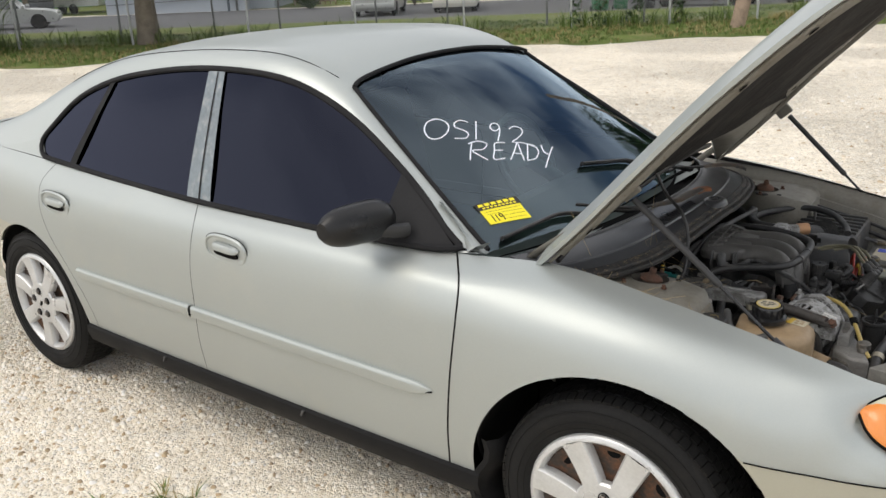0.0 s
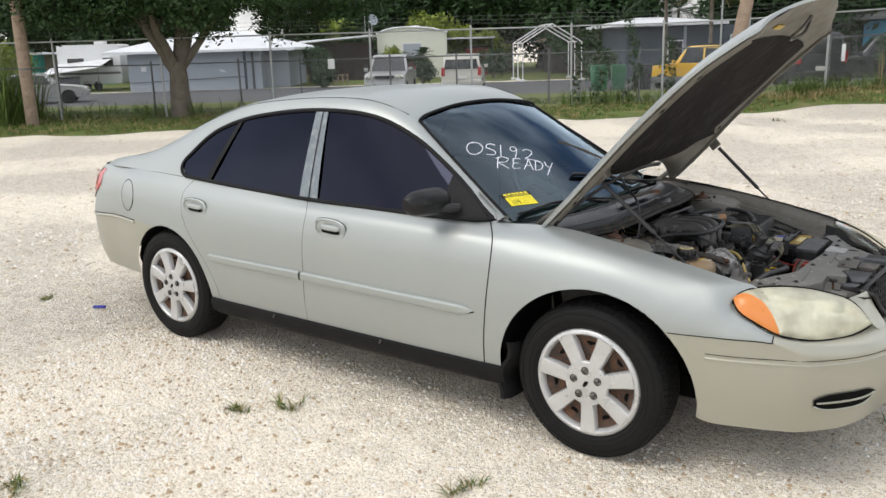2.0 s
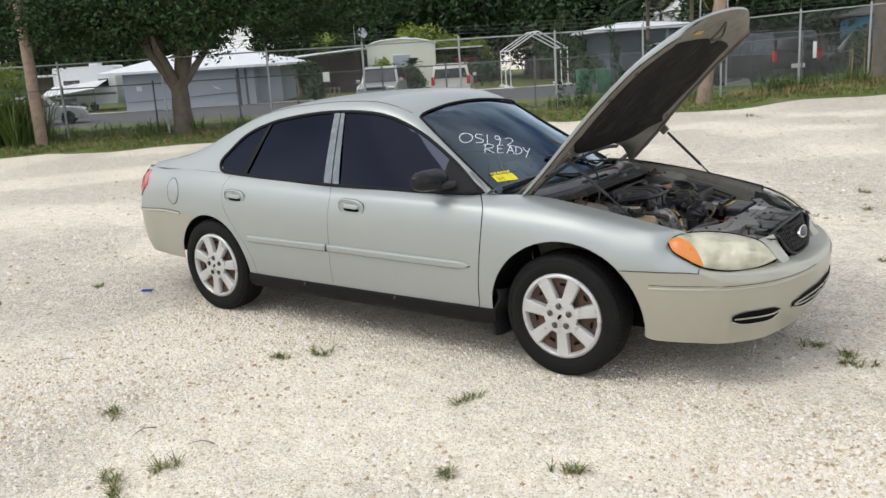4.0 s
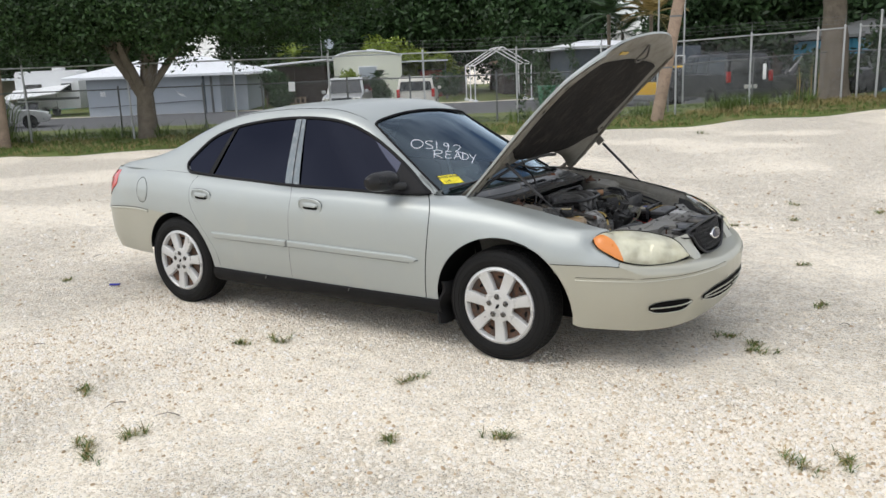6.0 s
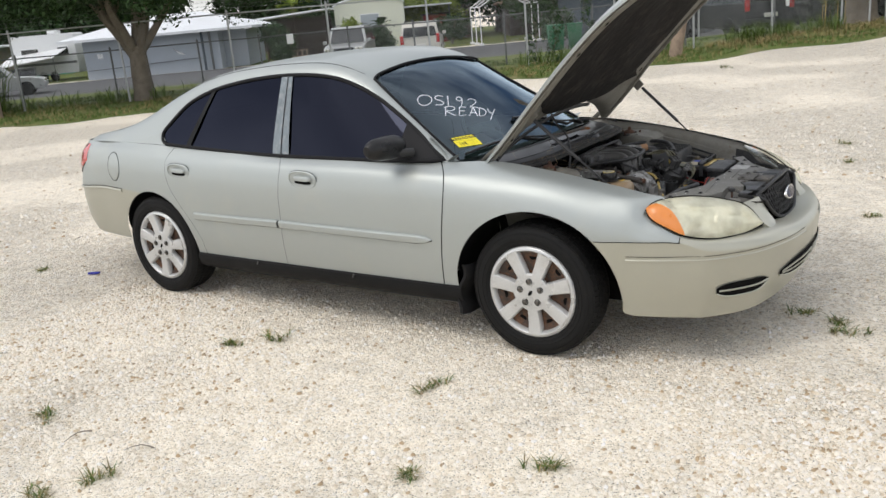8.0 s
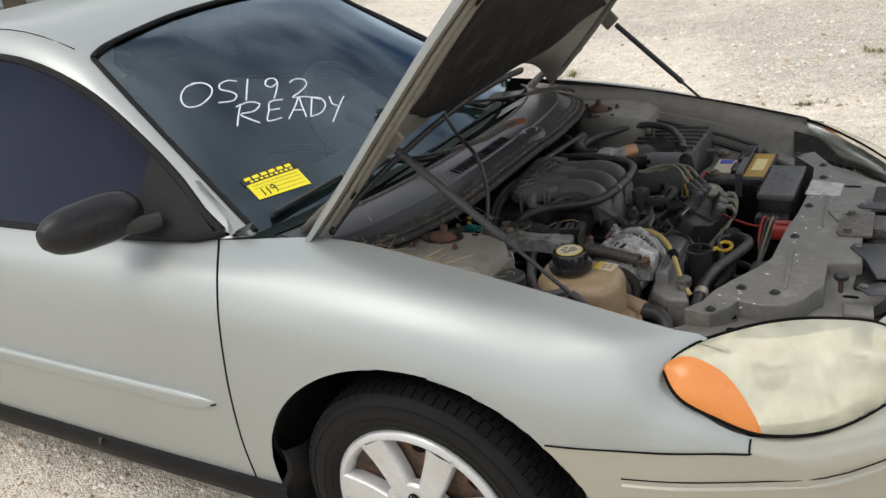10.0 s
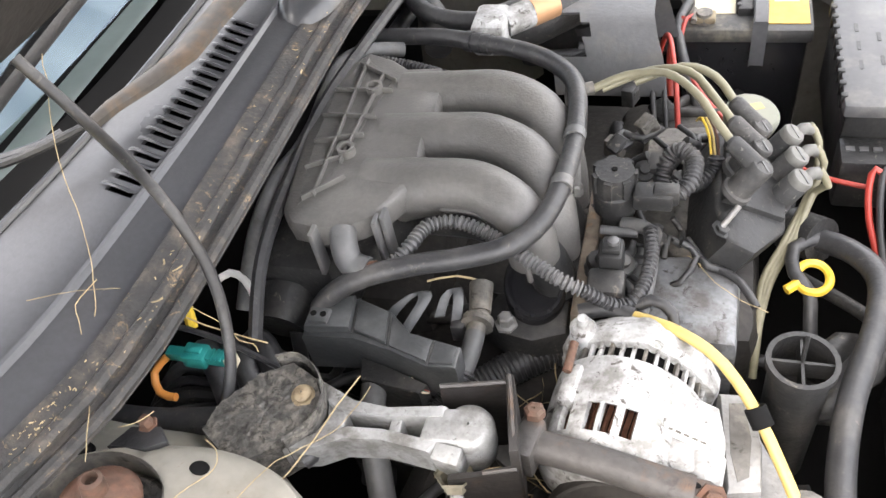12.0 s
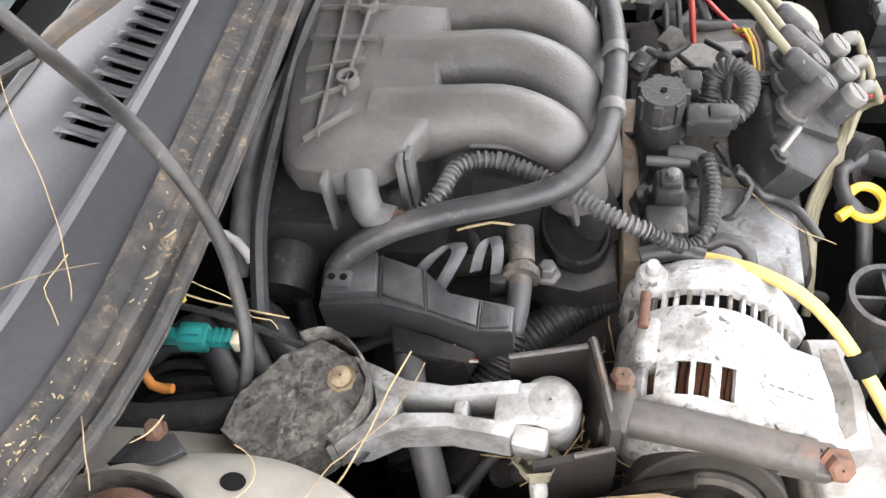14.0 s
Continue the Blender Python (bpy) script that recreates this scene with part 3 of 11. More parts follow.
def ground_z(x, y):
    u, v = fuv(x, y)
    t = min(1, max(0, (v - 3) / 13))
    z = -.45 * t * t * (3 - 2 * t)
    k = min(1, max(0, (u - 17) / 7)) * min(1, max(0, (v + 5) / 4)) * min(1, max(0, (9 - v) / 6))
    z += .30 * k
    near = max(0, 1 - math.hypot(x, y + 1) / 9)
    z += .012 * noise.noise(V(x * .7, y * .7, 0)) * (1 - near * .7)
    if v > -4 and v < 6:
        z += .022 * noise.noise(V(x * .9, y * .9, 3))
    return z


def axis(lo, hi, fine_lo, fine_hi, fine, coarse):
    out, x = [], lo
    while x < hi:
        out.append(x)
        x += fine if fine_lo <= x < fine_hi else coarse
    return out + [hi]


def ground_sheet(name, material, test, kind_label, lift=0.0):
    us = [-2500, -900, -300, -120] + axis(-80, 80, -25, 40, .8, 5) + [120, 300, 900, 2500]
    vs = [-2500, -900, -300, -120] + axis(-60, 80, -24, 20, .8, 5) + [120, 300, 900, 2500]
    idx, vt, fs = {}, [], []
    def vid(i, j):
        if (i, j) not in idx:
            p = bg(us[i], vs[j])
            idx[i, j] = len(vt)
            vt.append((p.x, p.y, ground_z(p.x, p.y) + lift))
        return idx[i, j]
    for i in range(len(us) - 1):
        for j in range(len(vs) - 1):
            if test((us[i] + us[i + 1]) / 2, (vs[j] + vs[j + 1]) / 2):
                fs.append((vid(i, j), vid(i + 1, j), vid(i + 1, j + 1), vid(i, j + 1)))
    ob = bulk(name, vt, fs, material, None, True)
    return tagged(ob, kind_label, "ground", kind="structure")


ground_sheet("ground", M_GRAVEL, lambda u, v: True, "pale crushed limestone gravel lot and ground around it")


def grass_edge(u):
    return -4.6 + 1.0 * math.sin(u * .35) * .5 + (1.4 if u > 12 else 1.4 * max(0, (u - 4) / 8)) + .3 * math.sin(u * 1.7)


def strip(name, material, lo, hi, u0, u1, du, nv, lift, label, category):
    vt, fs = [], []
    n = int((u1 - u0) / du)
    for i in range(n + 1):
        u = u0 + (u1 - u0) * i / n
        a, c = lo(u), hi(u)
        for j in range(nv + 1):
            p = bg(u, a + (c - a) * j / nv)
            vt.append((p.x, p.y, ground_z(p.x, p.y) + lift - (.03 if j in (0, nv) else 0)))
    for i in range(n):
        for j in range(nv):
            k = i * (nv + 1) + j
            fs.append((k, k + nv + 1, k + nv + 2, k + 1))
    return tagged(bulk(name, vt, fs, material, None, True), label, category, kind="structure")


strip("grass_verge", M_GRASS, grass_edge, lambda u: 11.0, -70, 75, .45, 30, .03, "patchy green grass verge along the fence", "grass")
strip("road", M_ASPHALT, lambda u: 10.8, lambda u: 26.0, -90, 90, 2.0, 6, .035, "grey asphalt road behind the fence", "road")
strip("far_lawn", M_GRASS, lambda u: 25.8, lambda u: 74.0, -110, 110, 3.0, 14, .02, "lawn and yards across the road", "grass")
from mathutils.bvhtree import BVHTree

# ---------------------------------------------------------------- the sedan: x forward, its right side at negative y, wheels on z = 0
car = thing("sedan_car", "silver-beige four-door sedan with open hood parked on gravel", "car")
PLAN = [(-2.36, .66), (-2.2, .755), (-2.0, .825), (-1.72, .875), (-1.38, .905), (-.8, .925), (0, .93), (.6, .93), (1.1, .922), (1.5, .905), (1.8, .87), (2.0, .82), (2.2, .735)]


def plan(x):
    return curve_y(PLAN, x)


def station(xs, zs, offs):
    xs = xs if isinstance(xs, (list, tuple)) else [xs] * len(zs)
    return [V(x, -(plan(x) - o), z) for x, z, o in zip(xs, zs, offs)]


def end_station(cx, cy, nx, ny, zs, offs):
    k = math.hypot(nx, ny)
    return [V(cx - nx / k * o, cy - ny / k * o, z) for z, o in zip(zs, offs)]


DOOR = [.03, .010, 0, .0, .010, .036, .10]
REARO = [.03, .010, 0, .004, .016, .045, .10]
STATIONS = [
    end_station(-2.58, 0, -1, 0, [.33, .45, .66, .74, .84, .92, .985], [.06, .015, 0, .03, .05, .08, .125]),
    end_station(-2.56, -.35, -1, -.12, [.33, .45, .66, .74, .84, .92, .985], [.06, .015, 0, .03, .05, .08, .125]),
    end_station(-2.50, -.63, -1, -.65, [.33, .45, .665, .745, .84, .92, .988], [.05, .012, 0, .022, .045, .08, .13]),
    end_station(-2.31, -.775, -.5, -1, [.335, .45, .68, .76, .85, .93, .993], [.045, .012, 0, .012, .03, .058, .105]),
    station(-2.0, [.335, .45, .70, .78, .87, .95, 1.0], REARO),
    station(-1.72, [.34, .45, .70, .78, .87, .95, 1.0], REARO),
    station(-1.38, [.322, .45, .68, .77, .86, .94, .995], REARO),
    station([-.925, -.95, -1.10, -1.165, -1.192, -1.19, -1.16], [.322, .45, .655, .75, .84, .92, .985], [.03, .010, 0, .002, .012, .04, .105]),
    station(-.6, [.322, .45, .63, .74, .83, .905, .965], DOOR),
    station([-.212, -.205, -.19, -.185, -.177, -.175, -.222], [.322, .45, .615, .73, .82, .897, .947], DOOR),
    station(.35, [.322, .45, .605, .725, .82, .895, .941], DOOR),
    station([.893, .905, .923, .937, .943, .925, .855], [.322, .45, .60, .72, .82, .89, .932], [.03, .010, 0, .003, .018, .06, .155]),
    station(1.15, [.322, .45, .60, .73, .83, .90, .931], [.03, .01, 0, .005, .03, .10, .211]),
    station(1.45, [.322, .45, .61, .73, .815, .868, .893], [.03, .01, 0, .008, .04, .10, .198]),
    station(1.72, [.33, .45, .612, .70, .766, .814, .845], [.03, .01, 0, .012, .046, .098, .172]),
    [V(1.80, -.819, .275), V(1.80, -.858, .45), V(1.80, -.870, .613), V(1.806, -.856, .690), V(1.82, -.822, .750), V(1.85, -.778, .791), V(1.93, -.705, .801)],
    [V(1.86, -.807, .252), V(1.86, -.845, .45), V(1.86, -.857, .614), V(1.866, -.846, .676), V(1.878, -.822, .728), V(1.903, -.778, .766), V(1.990, -.694, .784)],
    station([1.925, 1.925, 1.925, 1.925, 1.924, 1.922, 1.918], [.247, .44, .614, .652, .685, .716, .745], [.055, .012, 0, .010, .025, .052, .090]),
    station(2.0, [.244, .43, .614, .634, .650, .665, .678], [.06, .012, 0, .004, .01, .019, .033]),
    station(2.08, [.242, .42, .61, .616, .622, .629, .635], [.06, .012, 0, .002, .006, .011, .020]),
    end_station(2.2, -.735, .55, -1, [.240, .41, .56, .585, .60, .608, .610], [.06, .012, 0, .005, .015, .03, .048]),
    end_station(2.35, -.575, 1, -.85, [.242, .40, .55, .575, .590, .598, .602], [.06, .012, 0, .008, .022, .045, .07]),
    end_station(2.44, -.36, 1, -.3, [.256, .40, .54, .567, .584, .594, .60], [.06, .012, 0, .01, .028, .06, .10]),
    end_station(2.478, -.16, 1, -.1, [.275, .40, .53, .557, .573, .58, .582], [.06, .012, 0, .01, .03, .07, .125]),
    end_station(2.485, 0, 1, 0, [.28, .40, .53, .555, .572, .578, .58], [.06, .012, 0, .01, .03, .07, .13]),
]
REAR_CUT, B_CUT, F_CUT, TIP = 7, 9, 11, 19
SUBR = 5


def herm(vals, ts, t):
    i = max(0, min(len(ts) - 2, max([k for k in range(len(ts)) if ts[k] <= t + 1e-9] or [0])))
    h = ts[i + 1] - ts[i]
    u = (t - ts[i]) / h
    def tan(k):
        a, b = max(k - 1, 0), min(k + 1, len(ts) - 1)
        return (vals[b] - vals[a]) / (ts[b] - ts[a])
    return vals[i] * (2 * u ** 3 - 3 * u * u + 1) + tan(i) * (h * (u ** 3 - 2 * u * u + u)) + vals[i + 1] * (-2 * u ** 3 + 3 * u * u) + tan(i + 1) * (h * (u ** 3 - u * u))


def loft(stations, rows_per, step):
    """Fine grid through stations. Returns columns of points, the station interval of each column, and the row interval of each row."""
    ts = [0.0]
    for a, b in zip(stations, stations[1:]):
        ts.append(ts[-1] + sum((q - p).length for p, q in zip(a, b)) / len(a))
    cols, cint = [], []
    for i in range(len(stations) - 1):
        n = max(2, int((ts[i + 1] - ts[i]) / step))
        for s in range(n + (1 if i == len(stations) - 2 else 0)):
            t = ts[i] + (ts[i + 1] - ts[i]) * s / n
            key = [herm([st[r] for st in stations], ts, t) for r in range(len(stations[0]))]
            rt = [0.0]
            for a, b in zip(key, key[1:]):
                rt.append(rt[-1] + max(1e-4, (b - a).length))
            col, rint = [], []
            for r in range(len(key) - 1):
                for q in range(rows_per):
                    col.append(herm(key, rt, rt[r] + (rt[r + 1] - rt[r]) * q / rows_per))
                    rint.append(r)
            col.append(key[-1])
            cols.append(col)
            cint.append(i)
    return cols, cint, rint


def normals_of(cols):
    a = np.array([[p[:] for p in c] for c in cols])
    n = np.cross(np.gradient(a, axis=0), np.gradient(a, axis=1))
    n /= np.maximum(np.linalg.norm(n, axis=2, keepdims=True), 1e-9)
    return n


def sheet(name, cols, nor, keep, material, parent, mirror=False, label="", move=None):
    """The faces of a grid for which keep(i, j) holds, with the shading of the whole grid."""
    idx, vs, ns, fs = {}, [], [], []
    def vid(i, j):
        if (i, j) not in idx:
            idx[i, j] = len(vs)
            p = move(cols[i][j]) if move else cols[i][j]
            vs.append((p[0], -p[1] if mirror else p[1], p[2]))
            n = nor[i][j]
            ns.append((n[0], -n[1] if mirror else n[1], n[2]))
        return idx[i, j]
    for i in range(len(cols) - 1):
        for j in range(len(cols[0]) - 1):
            if keep(i, j):
                q = [vid(i, j), vid(i + 1, j), vid(i + 1, j + 1), vid(i, j + 1)]
                fs.append(q[::-1] if mirror else q)
    me = bpy.data.meshes.new(name)
    me.from_pydata(vs, [], fs)
    me.shade_smooth()
    me.normals_split_custom_set_from_vertices(ns)
    me.materials.append(material)
    ob = new(name, me)
    ob.parent = parent
    if label:
        ob["label"] = label
    return ob


ARCHES = [(1.405, .33, .425, .408), (-1.378, .327, .378, .375)]


def arch_r(p):
    return min(math.hypot((p[0] - cx) / rx, (p[2] - cz) / rz) for cx, cz, rx, rz in ARCHES)


def arch_move(p):
    for cx, cz, rx, rz in ARCHES:
        d = math.hypot((p[0] - cx) / rx, (p[2] - cz) / rz)
        if 0.3 < d < 1:
            x, z = cx + (p[0] - cx) / d, cz + (p[2] - cz) / d
            return V(x, p[1], z)
    return p


side, side_c, side_r = loft(STATIONS, SUBR, .028)
side_n = normals_of(side)


def solid(i, j):
    return any(arch_r(p) >= 1 for p in (side[i][j], side[i + 1][j], side[i + 1][j + 1], side[i][j + 1]))


def panel_name(i, j):
    c, r = side_c[i], side_r[j]
    if c < 6 and r < 2:
        return "rear_bumper"
    if c < REAR_CUT:
        return "quarter_panel"
    if c < B_CUT:
        return "rear_door"
    if c < F_CUT:
        return "front_door"
    if (r < 2 and c >= 13) or c >= TIP:
        return "front_bumper"
    return "front_fender"


PANELS = {"rear_bumper": M_BUMPER, "quarter_panel": M_PAINT, "rear_door": M_PAINT, "front_door": M_PAINT, "front_fender": M_PAINT, "front_bumper": M_BUMPER}
panel_ob = {}
for mirror in (False, True):
    for nm, ma in PANELS.items():
        panel_ob[nm, mirror] = sheet(nm, side, side_n, lambda i, j: panel_name(i, j) == nm and solid(i, j), ma, car, mirror, move=arch_move)


def tree_of(cols, mirror_too=False, keep=None):
    """Search tree of a grid, to drop points onto it."""
    nc = len(cols[0])
    vs = [p for col in cols for p in col]
    fs = [(i * nc + j, (i + 1) * nc + j, (i + 1) * nc + j + 1, i * nc + j + 1) for i in range(len(cols) - 1) for j in range(nc - 1) if not keep or keep(i, j)]
    if mirror_too:
        o = len(vs)
        vs = vs + [V(p[0], -p[1], p[2]) for p in vs]
        fs = fs + [tuple(k + o for k in f) for f in fs]
    return BVHTree.FromPolygons([tuple(p) for p in vs], fs)


side_tree = tree_of(side)


def side_y(x, z):
    """y of the right body side at (x, z)."""
    hit = side_tree.ray_cast(V(x, -3, z), V(0, 1, 0))[0]
    return hit[1] if hit else -plan(x)


# dark seams between the panels
def seam(col_station, row_lo, row_hi, name, mirror, parent, r=.0022):
    i = min(k for k in range(len(side_c)) if side_c[k] == col_station)
    pts = [arch_move(p) for p, r in zip(side[i], list(side_r) + [side_r[-1]]) if row_lo <= r <= row_hi and arch_r(p) > .98]
    s = -1 if mirror else 1
    b = Build()
    b.tube([V(p[0], s * (p[1] + .0008), p[2]) for p in pts[::2]], r, 6, .03)
    part(name, b, M_GAP, parent)


for mirror in (False, True):
    seam(REAR_CUT, 0, 6, "door_gap", mirror, panel_ob["rear_door", mirror], .0014)
    seam(B_CUT, 0, 6, "door_gap", mirror, panel_ob["rear_door", mirror], .0014)
    seam(F_CUT, 0, 6, "door_gap", mirror, panel_ob["front_door", mirror], .003)
    s = -1 if mirror else 1
    row = 2 * SUBR
    b = Build()
    pts = [side[i][row] for i in range(len(side)) if 1.70 < side[i][row][0] < 2.08]
    i = min(k for k in range(len(side_c)) if side_c[k] == TIP)
    b.tube([V(p[0], s * (p[1] - .001), p[2]) for p in pts[:-1:3]] + [V(p[0] + .001, s * (p[1] - .001), p[2]) for p in side[i][row::3]], .0019, 6, .012)
    part("bumper_gap", b, M_GAP, panel_ob["front_bumper", mirror])
    b = Build()
    pts = [side[i][row] for i in range(len(side)) if -2.45 < side[i][row][0] < -1.66]
    b.tube([V(p[0], s * (p[1] - .001), p[2]) for p in pts[::4]], .0018, 6, .03)
    part("bumper_gap", b, M_GAP, panel_ob["rear_bumper", mirror])
    b = Build()
    pts = [side[i][row] for i in range(len(side)) if side[i][row][0] < -1.70]
    b.tube([V(p[0], s * (p[1] + .003), p[2] - .013) for p in pts[::3]], .011, 8, .04)
    part("bumper_ledge", b, M_BUMPER, panel_ob["rear_bumper", mirror])
    # crease lines of the front bumper: the upper one's shade is a near-black line
    for zz, rr, ma in ((.547, .0013, M_GAP), (.530, .006, M_BUMPER)):
        b = Build()
        pts = []
        for i in range(len(side)):
            if side[i][row][0] > 1.80:
                p, q = next((p, q) for p, q in zip(side[i], side[i][1:]) if p[2] <= zz <= q[2])
                c = p.lerp(q, (zz - p[2]) / (q[2] - p[2]))
                o = V(c[0] - 1.5, c[1] * 1.2, 0).normalized() * (.0014 if ma is M_GAP else 0)
                pts.append(V(c[0] + o.x, s * (c[1] + o.y), zz))
        b.tube(pts[1:-3:3], rr, 6, .05, flat=.6)
        part("crease", b, ma, panel_ob["front_bumper", mirror])

# ---- roof, pillars and glass: sections from belt to crown
GH = [  # x, belt (y, z), window foot z, window top z, shoulder (y, z), crown z, crown x
    (-2.455, (-.30, .985), .985, .985, (-.26, .992), .995, -2.455),
    (-2.40, (-.50, .987), .987, .987, (-.44, 1.0), 1.008, -2.40),
    (-2.28, (-.655, .992), .992, .992, (-.59, 1.015), 1.03, -2.28),
    (-2.12, (-.72, .996), .996, .996, (-.655, 1.035), 1.05, -2.12),
    (-1.95, (-.748, .999), 1.0, 1.0, (-.665, 1.06), 1.072, -1.95),
    (-1.75, (-.772, 1.0), 1.005, 1.006, (-.665, 1.10), 1.115, -1.78),
    (-1.55, (-.79, .999), 1.02, 1.022, (-.655, 1.165), 1.20, -1.60),
    (-1.38, (-.80, .996), 1.055, 1.057, (-.64, 1.235), 1.285, -1.42),
    (-1.31, (-.804, .994), 1.06, 1.072, (-.63, 1.265), 1.315, -1.34),
    (-1.25, (-.808, .991), 1.001, 1.123, (-.62, 1.29), 1.34, -1.27),
    (-1.10, (-.812, .983), .991, 1.241, (-.60, 1.345), 1.395, -1.11),
    (-.862, (-.82, .972), .978, 1.322, (-.58, 1.402), 1.442, -.862),
    (-.572, (-.824, .962), .966, 1.367, (-.565, 1.432), 1.468, -.572),
    (-.289, (-.828, .95), .955, 1.385, (-.56, 1.445), 1.478, -.289),
    (-.013, (-.83, .944), .949, 1.375, (-.555, 1.437), 1.472, -.013),
    (.174, (-.83, .941), .946, 1.335, (-.55, 1.393), 1.435, .16),
    (.298, (-.829, .94), .945, 1.288, (-.549, 1.337), 1.392, .255),
    (.367, (-.827, .939), .945, 1.252, (-.568, 1.29), 1.36, .345),
    (.561, (-.82, .937), .943, 1.143, (-.621, 1.163), 1.225, .60),
    (.788, (-.795, .935), .942, .985, (-.682, 1.017), 1.056, .88),
    (.855, (-.767, .932), .938, .945, (-.700, .975), 1.00, .98),
    (.93, (-.735, .931), .931, .931, (-.72, .931), .952, 1.09),
]


def gh_sections():
    out = []
    for x, (yb, zb), zf, zt, (ys, zs), zc, xc in GH:
        def inc(z):
            f = 0 if zs == zb else max(0.0, min(1.0, (z - zb) / (zs - zb)))
            return yb + (ys - yb) * (f ** 1.12 * .86)
        key = [V(x, yb, zb), V(x, inc(zf), zf), V(x, inc(zt), zt)]
        a = V(x, ys, zs)
        key.append(a)
        for q in (.75, .45, .2, 0):
            y = ys * q
            key.append(V(xc + (x - xc) * (y / ys) ** 2, y, zc - (zc - zs) * abs(q) ** 2.4))
        out.append(key)
    return out


gh, gh_c, gh_r = loft(gh_sections(), 3, .05)
gh_n = normals_of(gh)
I_HEAD = 16


def gh_kind(i, j):
    c, r = gh_c[i], gh_r[j]
    if r < 1:
        return "belt"
    if r == 1 and c >= 8:
        return "side"
    if r >= 3 and c >= I_HEAD:
        return "windshield"
    if r >= 3 and 4 <= c <= 8:
        return "back_glass"
    if c <= 4:
        return "trunk"
    return "roof"


roof = sheet("roof", gh, gh_n, lambda i, j: gh_kind(i, j) in ("roof", "belt"), M_PAINT, car)
sheet("roof", gh, gh_n, lambda i, j: gh_kind(i, j) in ("roof", "belt"), M_PAINT, car, True)
for s in (1, -1):
    ridge = [gh[i][9] for i in range(len(gh)) if 9 <= gh_c[i] < I_HEAD]
    part("roof_seam", Build().tube([V(p[0], s * p[1], p[2] + .0004) for p in ridge[::2]], .0016, 6, .05), M_GAP, roof)
flat_n = np.array([0.0, -.9, .43]) * (1 if gh_n[len(gh) // 2][4][1] < 0 else -1)
glass_n = gh_n * .4 + flat_n * .6
glass_n /= np.linalg.norm(glass_n, axis=2, keepdims=True)
for mirror in (False, True):
    sheet("trunk_lid", gh, gh_n, lambda i, j: gh_kind(i, j) == "trunk", M_PAINT, car, mirror)
    sheet("rear_window", gh, gh_n, lambda i, j: gh_kind(i, j) == "back_glass", M_GLASS_SIDE, car, mirror)
    sheet("side_window", gh, glass_n, lambda i, j: gh_kind(i, j) == "side", M_GLASS_SIDE, car, mirror, "dark tinted side glass")
    sheet("windshield", gh, gh_n, lambda i, j: gh_kind(i, j) == "windshield", M_GLASS_WS, car, mirror, "windshield with white marker writing")


def gh_y(x, z):
    """y of the right side glass plane at (x, z)."""
    tb = [(g[0], g[1][0]) for g in GH]; zb = [(g[0], g[1][1]) for g in GH]
    ts = [(g[0], g[4][0]) for g in GH]; zs = [(g[0], g[4][1]) for g in GH]
    b0, s0, z0, z1 = (curve_y(t, x) for t in (tb, ts, zb, zs))
    f = max(0, min(1, (z - z0) / (z1 - z0)))
    return b0 + (s0 - b0) * f ** 1.12 * .86


ws_tree = tree_of(gh, True, lambda i, j: gh_kind(i, j) == "windshield" or (gh_c[i] >= 14 and gh_r[j] >= 2))


def ws_point(x, y, lift=.004):
    """Height of the windshield over a plan position."""
    hit = ws_tree.ray_cast(V(x, y, 3), V(0, 0, -1))[0] or ws_tree.find_nearest(V(x, y, 1.1))[0]
    return hit[2] + lift


